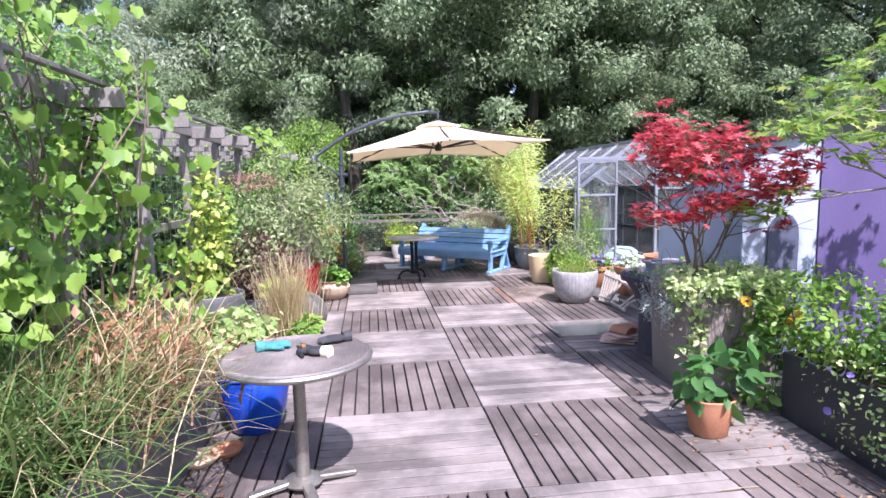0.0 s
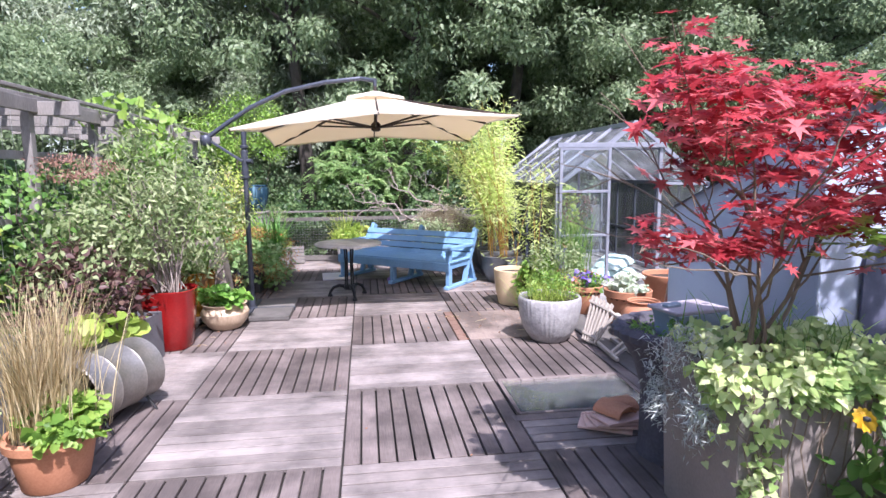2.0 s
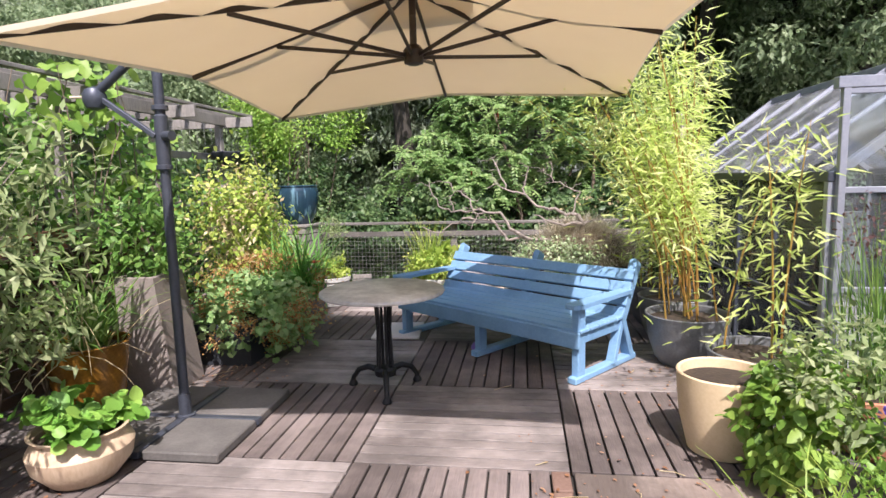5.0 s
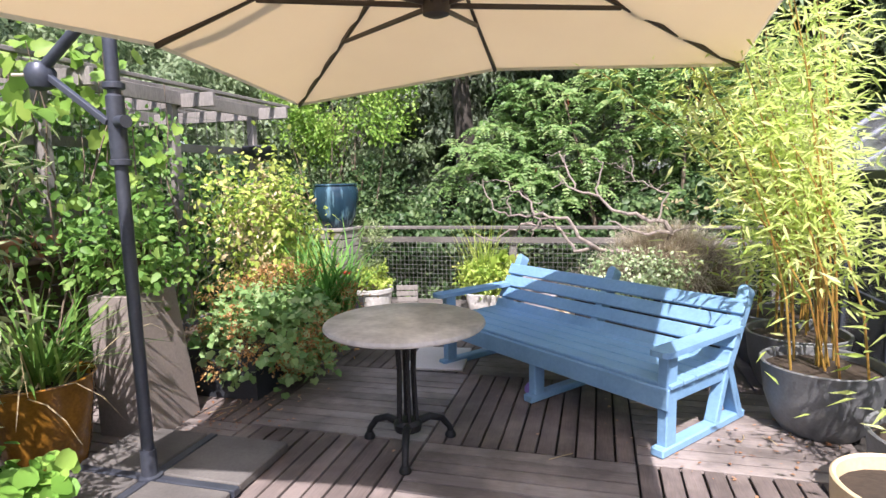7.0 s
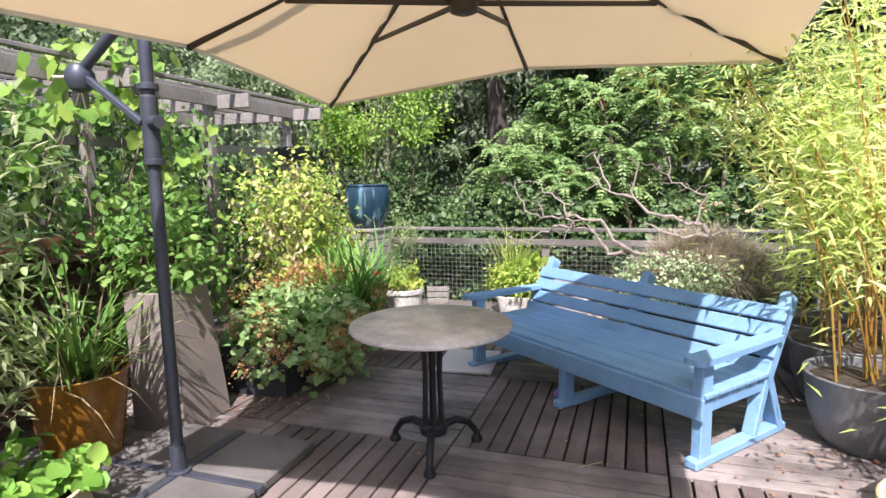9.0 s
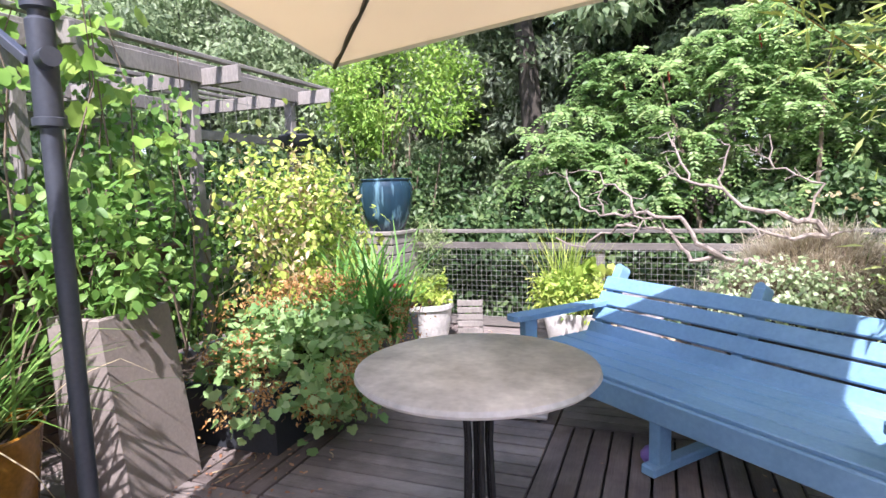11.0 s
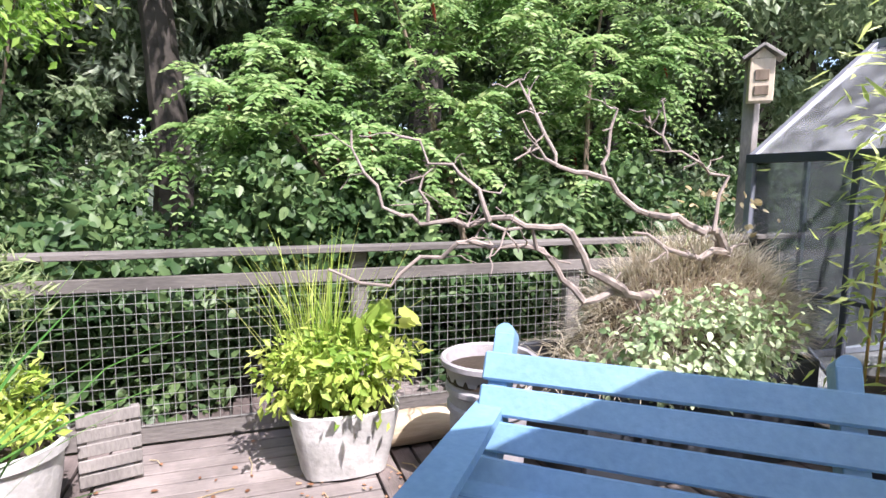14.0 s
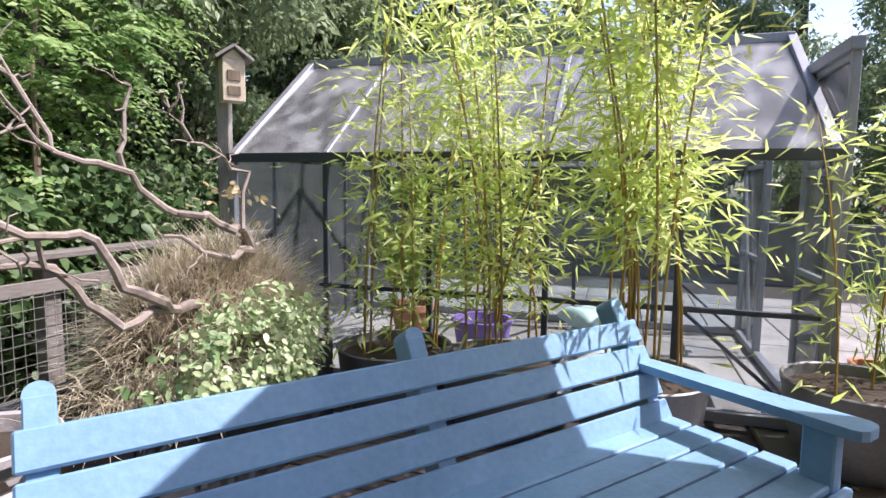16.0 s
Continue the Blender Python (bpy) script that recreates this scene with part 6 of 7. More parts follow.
    part("dry_heather", fast_mesh("dry_heather", blades(roots, ways, 0.22 * rng.uniform(0.4, 1.2, n), 0.0036 * rng.uniform(0.6, 1.2, n), rng, 0.5, 3), L_HAY), None, t, "bleached dry heather stalks", "stuff")
    grass("dry_fringe", t, L_HAY, 420, (1.66, 12.2, 0.5), (0.16, 0.08), 0.34, 0.0035, 144, 0.9, 1.3)
    foliage("heather_sprigs", t, L_GREYGREEN, NARROW, 700, (2.55, 12.3, 0.62), (0.3, 0.2, 0.14), 0.04, 147, 30)
    foliage("yarrow_head", t, L_STRAW, ROUND, 60, (2.4, 12.4, 1.1), (0.35, 0.2, 0.18), 0.035, 145, 20)
    stems("yarrow_stalk", t, L_BLADE, 20, (2.35, 12.4, 0.45), 0.15, (2.4, 12.4, 1.05), (0.35, 0.2, 0.2), 0.003, 146)


def thing_part_box(t):
    s = Shape()
    s.box((2.05, 12.05, 0.24), (1.25, 0.03, 0.48), 0.005)
    part("front_panel", s, BLACK_BOX, t)
    part("back_panel", Shape().box((2.05, 12.7, 0.24), (1.25, 0.03, 0.48), 0.005), BLACK_BOX, t)
    for x in (1.44, 2.66):
        part("end_panel", Shape().box((x, 12.375, 0.24), (0.03, 0.615, 0.48), 0.005), BLACK_BOX, t)
    part("soil", Shape().box((2.05, 12.375, 0.22), (1.18, 0.61, 0.42), 0.02), SOIL, t)
    return s


build_twisted_tree()


def build_sumac():
    t = thing("sumac", "green sumac shrub with drooping feathered leaves and red stalks", "shrub", (0, 0, 0))
    rng = np.random.default_rng(151)
    crown = []
    while len(crown) < 150:
        d = unit(rng.normal(0, 1, 3)) * rng.uniform(0.45, 1.0)
        q = np.array((1.75 + 2.1 * d[0], 14.05 + 0.6 * d[1], 1.95 + 0.95 * d[2]))
        q[2] += 0.14 * q[0] - 0.2 + 0.18 * math.sin(q[0] * 4.0)
        if q[2] > 1.12 and all(np.linalg.norm((q - o) * np.array((1, 0.6, 1))) > 0.16 for o in crown):
            crown.append(q)
    for k in range(9):
        near = crown[k * 16]
        root = Vector((1.0 + 0.2 * k, 14.0 + rng.normal(0, 0.1), -0.1))
        top = Vector(near)
        mid = root.lerp(top, 0.5) + Vector(rng.normal(0, 0.1, 3))
        part("stem", Shape().tube([root, root.lerp(mid, 0.5) + Vector(rng.normal(0, 0.04, 3)), mid, mid.lerp(top, 0.5) + Vector(rng.normal(0, 0.05, 3)), top], [0.03, 0.026, 0.022, 0.016, 0.01], 7), BARK, t)
    P_, W_, S_ = [], [], []
    rs = Shape()
    for q in crown:
        turn = rng.uniform(0, 6.28)
        for k in range(8):
            a = turn + k * 0.785 + rng.normal(0, 0.2)
            way = unit(np.array((math.cos(a), math.sin(a) - 0.15, 0.3 + rng.normal(0, 0.45))))
            side = unit(np.cross(way, (0, 0, 1.0)))
            m, long = 10, rng.uniform(0.3, 0.46)
            last = None
            for i in range(m):
                f = (i + 1) / m
                p = q + way * long * f + np.array((0, 0, -0.24 * long / 0.4 * f * f))
                for sgn in (-1, 1):
                    P_.append(p)
                    W_.append(side * sgn + way * 0.55 + np.array((0, 0, -0.45)))
                    S_.append(0.085 * (1 - 0.45 * f))
        if rng.random() < 0.12:
            b = Vector(q)
            rs.tube([b, b + Vector((0, -0.03, -0.05)), b + Vector((0.01, -0.05, -0.13))], [0.008, 0.013, 0.004], 6)
    p, w = np.array(P_), unit(np.array(W_))
    part("feathered_leaves", fast_mesh("feathered_leaves", leaves(PLAIN, p, w, np.array(S_) * rng.uniform(0.75, 1.2, len(p)), rng, (0, -0.7, 0.8), 0.35), L_SUMAC), None, t, kind="stuff")
    tagged(part("red_seed_heads", rs, surface("dull_red_seed", (0.22, 0.03, 0.02), (0.36, 0.07, 0.05), 12, 0.8), t), kind="stuff")


build_sumac()

# leafy shrub behind the urn
t = thing("laburnum", "leafy bright green shrub behind the urn pedestal", "shrub", (-1.55, 13.65, 0))
foliage("leaves", t, leaf("bright_shrub_leaf", (0.12, 0.25, 0.03), (0.25, 0.42, 0.07), (0.44, 0.57, 0.14), through_light=0.45), PLAIN, 6500, (0, 0, 2.45), (0.9, 0.6, 0.72), 0.062, 161, 60, 0.13)
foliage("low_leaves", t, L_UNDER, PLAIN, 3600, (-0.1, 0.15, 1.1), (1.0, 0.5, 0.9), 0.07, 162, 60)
stems("branch", t, BARK, 18, (0.1, 0, -0.08), 0.15, (0, 0, 2.2), (0.8, 0.5, 0.8), 0.016, 163)


def build_birdhouse():
    solid("birdhouse_post", Shape().box((0, 0, 1.06), (0.085, 0.085, 2.2), 0.006), WOOD_GREY, "tall square silvered timber post behind the trough", "post", at=(3.5, 13.32, 0), rz=20)
    b = thing("birdhouse", "small pale wooden birdhouse with pitched roof", "birdhouse", (3.46, 13.22, 1.84), -40)
    part("body", Shape().box((0, 0, 0.14), (0.15, 0.13, 0.28), 0.004), PALE_WOOD, b)
    for sgn in (-1, 1):
        part("roof_board", Shape().bar((0, -0.01, 0.365), (sgn * 0.125, -0.01, 0.275), 0.02, 0.19, 0.003, (0, 1, 0)), WOOD_GREY, b)
    gable = Shape().add([(-0.075, -0.065, 0.28), (0.075, -0.065, 0.28), (0, -0.065, 0.345), (-0.075, 0.065, 0.28), (0.075, 0.065, 0.28), (0, 0.065, 0.345)], [(0, 1, 2), (5, 4, 3), (0, 2, 5, 3), (1, 4, 5, 2)])
    part("gable", gable, PALE_WOOD, b)
    for z, h in ((0.07, 0.06), (0.17, 0.07)):
        part("opening_panel", Shape().box((0.0, -0.067, z), (0.085, 0.012, h), 0.002), BARK, b, "dark reed-filled opening")
    part("bracket", Shape().box((0.02, 0.08, 0.1), (0.04, 0.05, 0.12), 0.003), WOOD_GREY, b)


build_birdhouse()

# ribbed pot, log, crate and slab by the fence
t = potted("ribbed_pot", "pale grey clay pot with rolled rings", (1.08, 12.24, 0), surface("lilac_grey_clay", (0.27, 0.25, 0.26), (0.46, 0.43, 0.44), 6, 0.85, bump=0.5), [(0.13, 0), (0.14, 0.01), (0.155, 0.2), (0.16, 0.36), (0.172, 0.37), (0.172, 0.39), (0.162, 0.4), (0.165, 0.44), (0.178, 0.45), (0.178, 0.47), (0.168, 0.48), (0.18, 0.54), (0.2, 0.56), (0.2, 0.58)], "pot")
lg = Shape()
rng = np.random.default_rng(171)
path = [Vector((-0.55 + 0.11 * k, rng.normal(0, 0.004), 0.085)) for k in range(11)]
lg.tube(path, [0.085 + rng.normal(0, 0.003) for _ in path], 14)
solid("log", lg, surface("split_log", (0.3, 0.22, 0.14), (0.66, 0.55, 0.4), 6, 0.85, stretch=(0.12, 1, 1), bump=0.9, fine=60), "bleached timber log lying along the fence", "log", at=(1.22, 12.78, 0), rz=3)
t = thing("crate", "small slatted wooden crate leaning at the fence", "crate", (-0.42, 12.78, 0), 15)
for x in (-0.1, 0.1):
    part("stile", Shape().box((x, 0, 0.165), (0.035, 0.03, 0.33), 0.004), WOOD_GREY, t)
for k in range(5):
    part("slat", Shape().box((0, -0.022, 0.045 + 0.065 * k), (0.235, 0.012, 0.052), 0.003), WOOD_GREY, t)
solid("paving_tile", Shape().box((0, 0, 0.014), (0.46, 0.56, 0.024), 0.005), surface("pale_stone_tile", (0.5, 0.46, 0.44), (0.68, 0.64, 0.62), 3, 0.7), "single pale stone tile lying on the deck", "tile", at=(0.36, 11.3, 0), rz=5)


# ---- folding chairs, pots and tools beside the deck ----
def build_step_chair():
    c = thing("folding_chair", "collapsed weathered grey wooden folding chair leaning beside the large pot", "chair", (3.0, 7.15, 0))
    low, high = Vector((-0.1, 0.12, 0.03)), Vector((0.09, 0.36, 0.41))
    across_low, across_high = Vector((0.06, -0.19, -0.01)), Vector((0.1, -0.3, -0.05))
    up = (high - low).cross(across_high).normalized()

    def bar(name, a, b, w, d, face=up):
        part(name, Shape().bar(a, b, w, d, 0.003, face), PALE_GREY_WOOD, c)

    for k in range(6):
        q = (k + 0.5) / 6
        bar("seat_slat", low + across_low * q, high + across_high * q + (high - low) * (0.02 * (k % 2)), 0.016, 0.047)
    for q in (0.15, 0.85):
        bar("batten", low.lerp(high, q) - up * 0.02, (low + across_low).lerp(high + across_high, q) - up * 0.02, 0.026, 0.02)
    a0, a1 = Vector((0.0, 0.08, 0.04)), Vector((-0.03, -0.52, 0.03))
    b0, b1 = Vector((0.15, 0.05, 0.31)), Vector((0.28, -0.5, 0.16))
    z = (0, 0, 1)
    bar("rail", a0, a1, 0.032, 0.032, z)
    bar("rail", b0, b1, 0.034, 0.03, z)
    bar("rail", b0 + Vector((0.06, 0.0, -0.02)), b1 + Vector((0.1, 0.02, -0.1)), 0.05, 0.02, z)
    for q, r in ((0.12, 0.1), (0.72, 0.66), (0.86, 0.8)):
        bar("rung", a0.lerp(a1, q), b0.lerp(b1, r), 0.026, 0.026, z)
    bar("back_leg", a0 + Vector((0.2, 0.05, -0.02)), a1 + Vector((0.22, -0.06, 0.0)), 0.03, 0.032, z)


build_step_chair()
for x, y, rz, mat, lab in ((3.36, 6.78, 60, PLASTIC_PURPLE, "purple painted slat standing beside the shelter"), (3.44, 6.7, 62, PLASTIC_PURPLE, "purple painted slat standing beside the shelter"), (3.5, 6.58, 64, BLUE_PAINT, "blue painted slat standing beside the shelter"), (3.56, 6.46, 58, PALE_WOOD, "grey wooden slat standing beside the shelter")):
    solid("loose_slat", Shape().box((0, 0, 0.17), (0.1, 0.024, 0.36), 0.011, pose(0, 0, 0, -24, 0, 0)), mat, lab, "slat", at=(x, y, 0.0), rz=rz + 180, group="loose painted slats")
solid("wooden_batten", Shape().bar((3.2, 6.88, 0.3), (3.44, 6.2, 0.36), 0.035, 0.035), PALE_WOOD, "pale wooden batten propped on the painted slats", "batten")

# tools on the small table
t = thing("secateurs", "black and orange garden shears on the round table", "garden tool", (-0.5, 3.16, 0.768), 20)
for sgn in (-1, 1):
    part("handle", Shape().tube([(0.02 * sgn, 0, 0.014), (0.05 * sgn, -0.08, 0.014), (0.045 * sgn, -0.16, 0.014)], [0.011, 0.013, 0.01], 8), surface("black_rubber", (0.012, 0.012, 0.014), (0.03, 0.03, 0.032), 8, 0.6), t)
    part("blade", Shape().add([(0.012 * sgn, 0, 0.012), (0.03 * sgn, 0.05, 0.012), (0.004 * sgn, 0.11, 0.012), (0.012 * sgn, 0, 0.017), (0.03 * sgn, 0.05, 0.017), (0.004 * sgn, 0.11, 0.017)], [(0, 1, 2), (5, 4, 3), (0, 3, 4, 1), (1, 4, 5, 2), (2, 5, 3, 0)]), DULL_STEEL, t)
part("pivot", Shape().tube([(0, 0.01, 0.006), (0, 0.01, 0.022)], 0.012, 12), surface("orange_plastic", (0.6, 0.16, 0.03), (0.75, 0.25, 0.06), 8, 0.5), t)


def build_glove(at, rz, mat, cuff, label):
    g = thing("glove", label, "glove", at, rz)
    s = Shape()
    s.lathe([(0.03, -0.018), (0.044, -0.01), (0.048, 0.0), (0.044, 0.012), (0.03, 0.018)], 14)
    for i, v in enumerate(s.v):
        s.v[i] = (v[0], v[1] * 1.25, v[2] + 0.02)
    for k in range(4):
        x = -0.032 + 0.021 * k
        s.tube([(x, 0.04, 0.02), (x * 1.15, 0.08, 0.02), (x * 1.25, 0.11 - 0.008 * abs(k - 1.5), 0.014)], [0.012, 0.012, 0.008], 7)
    s.tube([(0.035, -0.01, 0.02), (0.062, 0.03, 0.018), (0.07, 0.055, 0.014)], [0.014, 0.012, 0.008], 7)
    part("palm", s, mat, g)
    part("cuff", Shape().tube([(0, -0.04, 0.02), (0, -0.085, 0.022)], [0.032, 0.036], 14), cuff, g)


RUBBER = surface("dark_glove_rubber", (0.02, 0.02, 0.022), (0.06, 0.06, 0.065), 10, 0.7)
TEAL_CLOTH = surface("teal_glove_cloth", (0.03, 0.17, 0.2), (0.08, 0.3, 0.32), 12, 0.85)
build_glove((-0.42, 3.05, 0.768), 60, RUBBER, CREAM_LINER, "black work glove with cream cuff on the table")
build_glove((-0.68, 3.2, 0.768), -70, TEAL_CLOTH, TEAL_CLOTH, "teal work glove on the round table")
build_glove((-0.33, 3.28, 0.768), 110, RUBBER, RUBBER, "dark work glove on the round table")

# saucers
for at, mat, r, lab in (((-1.06, 3.6, 0), TERRACOTTA, 0.1, "shallow terracotta saucer on the deck"), ((-1.2, 3.5, 0), SAND_POT, 0.12, "pale stoneware saucer on the deck")):
    solid("saucer", Shape().lathe([(r * 0.8, 0), (r, 0.03), (r * 0.98, 0.038), (r * 0.9, 0.035), (r * 0.75, 0.012), (r * 0.1, 0.01)], 28), mat, lab, "saucer", at=at)

# rudbeckia beside the ivy planter
t = thing("rudbeckia", "yellow coneflowers on tall stems beside the planter", "flower", (2.72, 3.72, 0))
rng = np.random.default_rng(181)
for k in range(6):
    x, y, h = rng.uniform(-0.2, 0.25), rng.uniform(-0.12, 0.16), rng.uniform(0.55, 0.82)
    st = part("stem", Shape().tube([(x * 0.4, y * 0.4, -0.02), (x * 0.8, y * 0.8, h * 0.5), (x, y, h)], 0.004, 5), L_BLADE, t)
    a = np.arange(12) * (2 * math.pi / 12)
    w = np.stack([np.cos(a), -0.55 * np.ones(12) * 0 + np.sin(a) * 0.6, np.sin(a) * 0.8], 1)
    part("petals", fast_mesh("petals", leaves(PETAL, np.zeros((12, 3)) + np.array((x, y, h)), unit(w), 0.05 * np.ones(12), rng, (0, -1, 0.4), 0.05), L_PETAL_Y), None, st)
    part("flower_eye", Shape().lathe([(0.004, -0.004), (0.014, 0.0), (0.012, 0.01), (0.003, 0.014)], 10, (x, y - 0.004, h)), RUBBER, st)
foliage("leaves", t, L_SHRUB, OVAL, 260, (0, 0, 0.35), (0.25, 0.2, 0.35), 0.09, 182, 20)

# red bloom among the strap leaves
t = thing("red_flower", "single dark red bloom among the strap leaves", "flower", (-0.6, 11.55, 0))
st = part("stem", Shape().tube([(0, 0, 0.3), (0.02, 0.0, 0.5), (0.04, -0.02, 0.66)], 0.004, 5), L_LILY, t)
part("petals", fast_mesh("petals", leaves(PETAL, np.zeros((6, 3)) + np.array((0.04, -0.02, 0.66)), unit(np.stack([np.cos(np.arange(6) * 1.047), np.sin(np.arange(6) * 1.047), np.full(6, 0.5)], 1)), 0.07 * np.ones(6), rng, (0, -0.3, 1), 0.05), L_PETAL_R), None, st)

# violet storage tub and sacks in the greenhouse
t = thing("compost_sack", "white and green compost sack slumped on the floor", "sack", (4.75, 10.75, 0), 12)
rng = np.random.default_rng(191)
def pillow(a, b, h, seed):
    """A slumped, creased sack."""
    r = np.random.default_rng(seed)
    ph = r.uniform(0, 6, 3)
    n = 18
    top, low = [], []
    for j in range(n + 1):
        for i in range(n + 1):
            u, v = i / n * 2 - 1, j / n * 2 - 1
            e_ = max(0.0, (1 - u ** 4) * (1 - v ** 4)) ** 0.5
            z = h * e_ * (0.85 + 0.1 * math.sin(5 * u + ph[0]) + 0.08 * math.sin(7 * v + ph[1] + 2 * u))
            top.append((a * u * (1 - 0.08 * v * v), b * v * (1 - 0.08 * u * u), 0.012 + z))
            low.append((a * u * (1 - 0.08 * v * v), b * v * (1 - 0.08 * u * u), 0.006 * (1 - e_)))
    k = len(top)
    f = [(j * (n + 1) + i, j * (n + 1) + i + 1, (j + 1) * (n + 1) + i + 1, (j + 1) * (n + 1) + i) for j in range(n) for i in range(n)]
    s = Shape().add(top + low, f + [tuple(q + k for q in reversed(g)) for g in f])
    s.smooth = True
    return s


part("sack", pillow(0.38, 0.24, 0.16, 1), PLASTIC_TEAL, t)
ob = part("sack", pillow(0.34, 0.22, 0.15, 2), PLASTIC_TEAL, t)
ob.matrix_basis = pose(0.06, 0.02, 0.15, 4, -6, 25)
t = thing("storage_tub", "dark violet plastic tub inside the greenhouse", "tub", (4.2, 11.6, 0))
part("body", Shape().lathe([(0.16, 0), (0.18, 0.01), (0.22, 0.28), (0.235, 0.285), (0.235, 0.3), (0.2, 0.3), (0.17, 0.05), (0.02, 0.04)], 28), PLASTIC_PURPLE, t)
t = potted("greenhouse_pot", "terracotta pot with pale green leafy plant", (4.55, 12.3, 0), TERRACOTTA, [(0.12, 0), (0.13, 0.01), (0.17, 0.24), (0.19, 0.25), (0.19, 0.3)])
foliage("leaves", t, L_LIME, ROUND, 260, (0, 0, 0.9), (0.25, 0.25, 0.4), 0.1, 192, 20)
stems("stem", t, L_BLADE, 8, (0, 0, 0.25), 0.05, (0, 0, 0.9), (0.2, 0.2, 0.4), 0.006, 193)

# details under the pergola and the bench
t = thing("hanging_basket", "dark bowl basket hanging from the pergola post", "basket", (-1.86, 12.3, 1.72))
part("bowl", Shape().lathe([(0.05, 0), (0.1, 0.02), (0.16, 0.1), (0.175, 0.15), (0.165, 0.16), (0.15, 0.12), (0.02, 0.06)], 24), BLACK_BOX, t)
for k in range(3):
    q = 2.1 * k
    part("chain", Shape().tube([(0.165 * math.cos(q), 0.165 * math.sin(q), 0.15), (0, 0, 0.47)], 0.003, 5), DARK_IRON, t)
t = thing("timber_screen", "dark brown boarded screen below the pergola", "screen", (-1.93, 9.6, 0), kind="structure")
BROWN = surface("dark_brown_boards", (0.05, 0.03, 0.022), (0.14, 0.09, 0.065), 5, 0.8, bump=0.5, fine=80)
for k in range(12):
    part("board", Shape().box((0, 0, 0.045 + 0.085 * k), (0.025, 2.4, 0.075), 0.004), BROWN, t)
part("shelf", Shape().box((0.06, 0, 1.045), (0.22, 2.4, 0.025), 0.004), BROWN, t)
for k, y in enumerate((9.25, 9.5, 9.78)):
    p_ = potted("shelf_pot", "small terracotta pot on the screen shelf", (-1.87, y, 1.058), TERRACOTTA, [(0.06, 0), (0.065, 0.005), (0.085, 0.11), (0.095, 0.112), (0.095, 0.14)], "pot", rim=0.012)
    tagged(p_, group="shelf pots")
solid("ball", Shape().lathe([(0.005, 0), (0.03, 0.008), (0.05, 0.035), (0.05, 0.06), (0.03, 0.087), (0.005, 0.095)], 20), PLASTIC_PURPLE, "small purple ball under the bench", "ball", at=(1.19, 10.68, 0))
t = thing("wind_spiral", "rusty coiled wind spiral hanging on the pergola", "ornament", (-1.85, 3.95, 1.78))
part("coil", Shape().tube([(0.05 * math.cos(q * 0.6), 0.05 * math.sin(q * 0.6), 0.5 - q * 0.006) for q in range(60)], 0.006, 6), DARK_IRON, t)
part("drop", Shape().lathe([(0.004, -0.2), (0.022, -0.1), (0.018, 0.0), (0.004, 0.14)], 12), DULL_STEEL, t)

# fallen leaves and litter on the deck
def build_litter():
    t = thing("leaf_litter", "scattered dry fallen leaves and twigs on the deck", "litter", kind="stuff")
    rng = np.random.default_rng(201)
    P_ = []
    for cx, cy, sx, sy, n in ((-0.75, 10.0, 0.18, 0.25, 160), (2.1, 8.3, 0.3, 0.35, 130), (2.45, 10.2, 0.4, 0.4, 120), (-1.0, 8.1, 0.18, 0.3, 110), (0.4, 12.3, 0.5, 0.3, 120), (-1.15, 3.4, 0.2, 0.4, 110), (2.35, 2.9, 0.3, 0.5, 160), (0.5, 7.0, 1.2, 3.5, 24), (2.3, 3.7, 0.15, 0.2, 60)):
        P_.append(np.stack([rng.normal(cx, sx, n), rng.normal(cy, sy, n), np.full(n, 0.006) + rng.uniform(0, 0.008, n)], 1))
    p = np.concatenate(P_)
    w = rng.normal(0, 1, p.shape) * np.array((1, 1, 0.08))
    part("leaves", fast_mesh("leaves", leaves(OVAL, p, unit(w), 0.021 * rng.uniform(0.5, 1.6, len(p)), rng, (0, 0, 1), 0.2), L_DRY), None, t)
    s = Shape()
    for _ in range(60):
        a = P_[rng.integers(0, 7)][rng.integers(0, 60)]
        d = rng.normal(0, 0.09, 2)
        s.tube([(a[0], a[1], 0.006), (a[0] + d[0] / 2 + 0.01, a[1] + d[1] / 2, 0.012), (a[0] + d[0], a[1] + d[1], 0.006)], 0.0022, 4, False)
    part("twigs", s, L_STRAW, t)


build_litter()


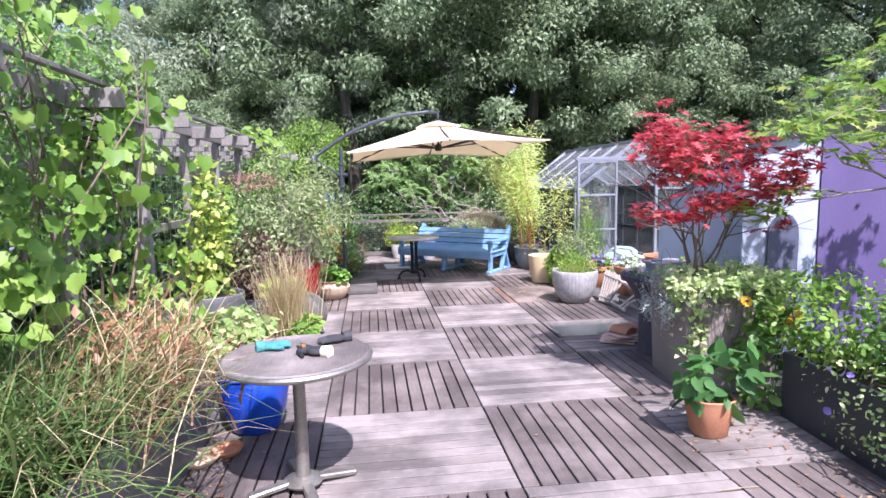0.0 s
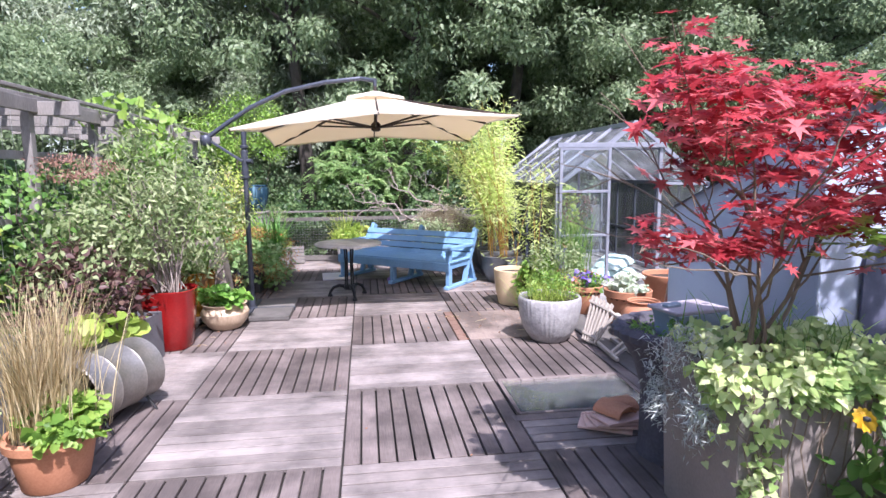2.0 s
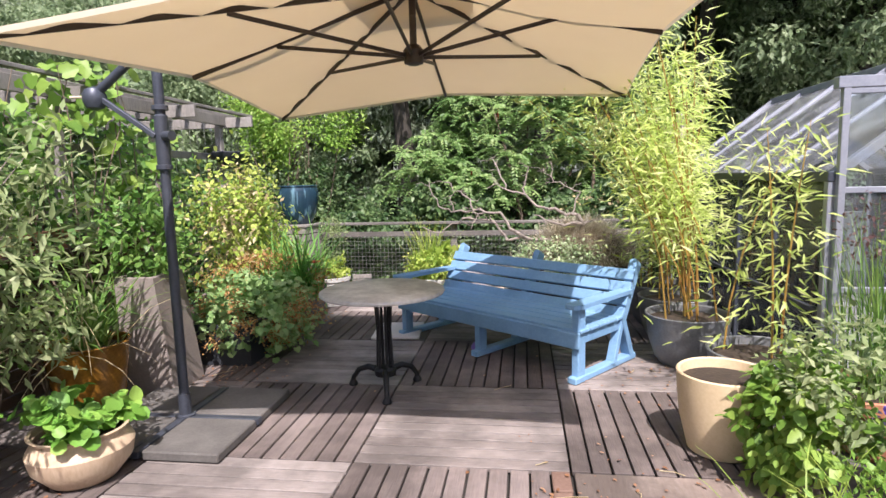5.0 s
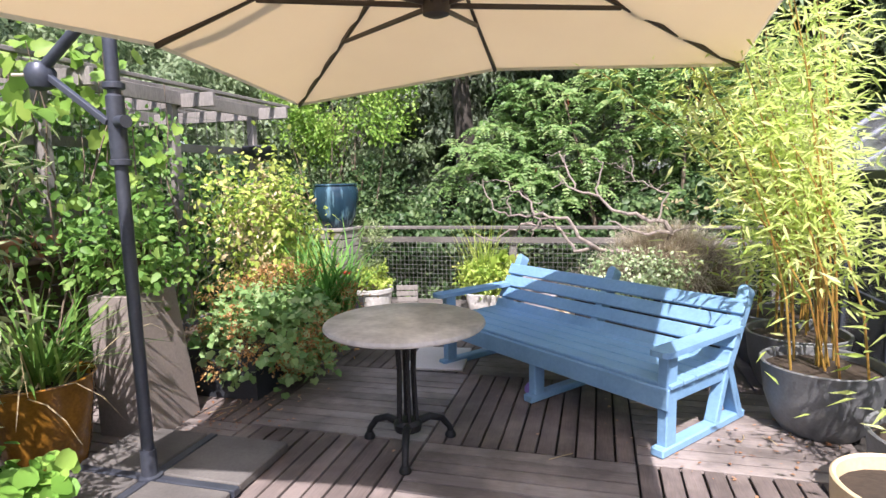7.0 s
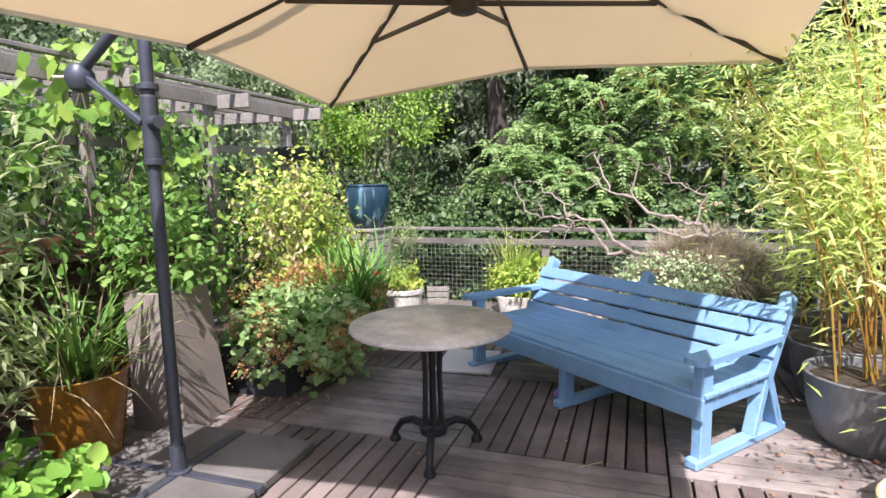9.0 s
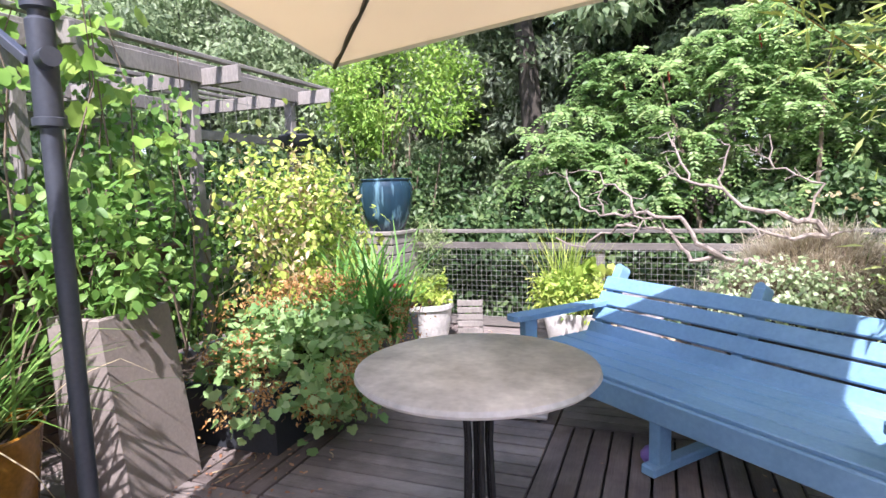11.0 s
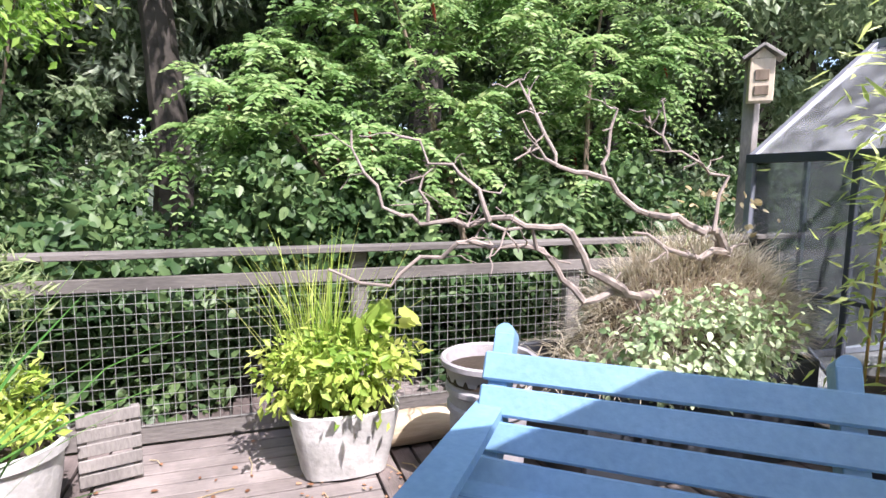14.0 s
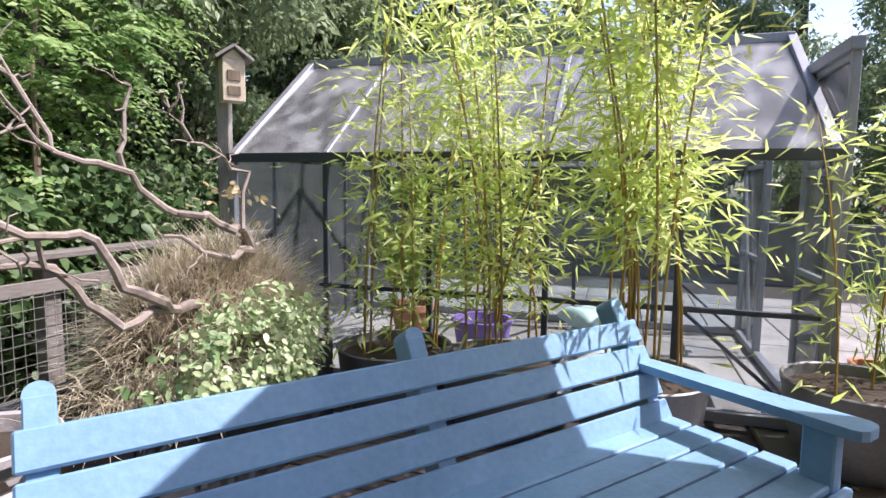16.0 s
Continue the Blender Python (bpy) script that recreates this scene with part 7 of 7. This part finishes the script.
# ---- deck boards ----
def build_deck():
    deck = thing("deck", "weathered hardwood deck panels laid in a chequered pattern", "deck", kind="structure")
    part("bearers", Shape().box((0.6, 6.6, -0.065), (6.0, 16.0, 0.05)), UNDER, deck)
    n = 11
    w = P / n
    meshes = {}
    # boards along x take the copy with sheen painted in
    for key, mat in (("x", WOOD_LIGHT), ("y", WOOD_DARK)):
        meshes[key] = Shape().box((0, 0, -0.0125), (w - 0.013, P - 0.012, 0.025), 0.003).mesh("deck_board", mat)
    far = {"x": Shape(), "y": Shape()}
    rng = random.Random(3)
    for i in range(-3, 3):
        for j in range(-6, 8):
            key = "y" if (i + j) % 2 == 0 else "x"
            cx, cy = X0 + P * (i + 0.5), Y0 + P * (j + 0.5)
            if cx + P / 2 > 3.8:
                continue
            for k in range(n):
                o = (k + 0.5) * w - P / 2
                m = pose(cx + o, cy, rng.uniform(-0.003, 0.0), 0, 0, rng.uniform(-0.15, 0.15)) if key == "y" else pose(cx, cy + o, rng.uniform(-0.003, 0.0), 0, 0, 90 + rng.uniform(-0.15, 0.15))
                if (i == 1 and j == 0 and k >= 4) or (i == 1 and j == 2) or (i == 0 and j == 2 and k == 10):
                    continue
                if -1 <= i <= 1 and -2 <= j <= 6:
                    ob = part("deck_board", meshes[key], None, deck)
                    ob.matrix_basis = m
                else:
                    far[key].box((0, 0, -0.0125), (w - 0.013, P - 0.012, 0.025), 0.003, m)
    ply = surface("weathered_plywood", (0.15, 0.11, 0.09), (0.33, 0.27, 0.235), 4, 0.85, stretch=(1, 0.2, 1), fine=70, bump=0.7, stain=0.55)
    part("plywood_sheet", Shape().box((2.33, 8.12, -0.0135), (0.97, 1.14, 0.025), 0.004), ply, deck, "bleached and stained plywood sheet")
    part("plywood_sheet", Shape().box((2.91, 8.12, -0.0145), (0.15, 1.14, 0.025), 0.004), ply, deck)
    brick_mesh = Shape().box((0, 0, -0.0105), (0.094, 0.185, 0.025), 0.006).mesh("brick", surface("worn_deck_brick", (0.12, 0.068, 0.05), (0.24, 0.155, 0.12), 6, 0.85, spread=0.4, bump=0.6))
    for k in range(6):
        part("brick", brick_mesh, None, deck).matrix_basis = pose(X0 + P - w / 2, Y0 + 2 * P + 0.097 + 0.193 * k, rng.uniform(-0.004, 0.0), 0, 0, rng.uniform(-1.5, 1.5))
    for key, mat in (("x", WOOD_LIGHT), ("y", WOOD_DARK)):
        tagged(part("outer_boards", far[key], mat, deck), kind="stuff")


build_deck()
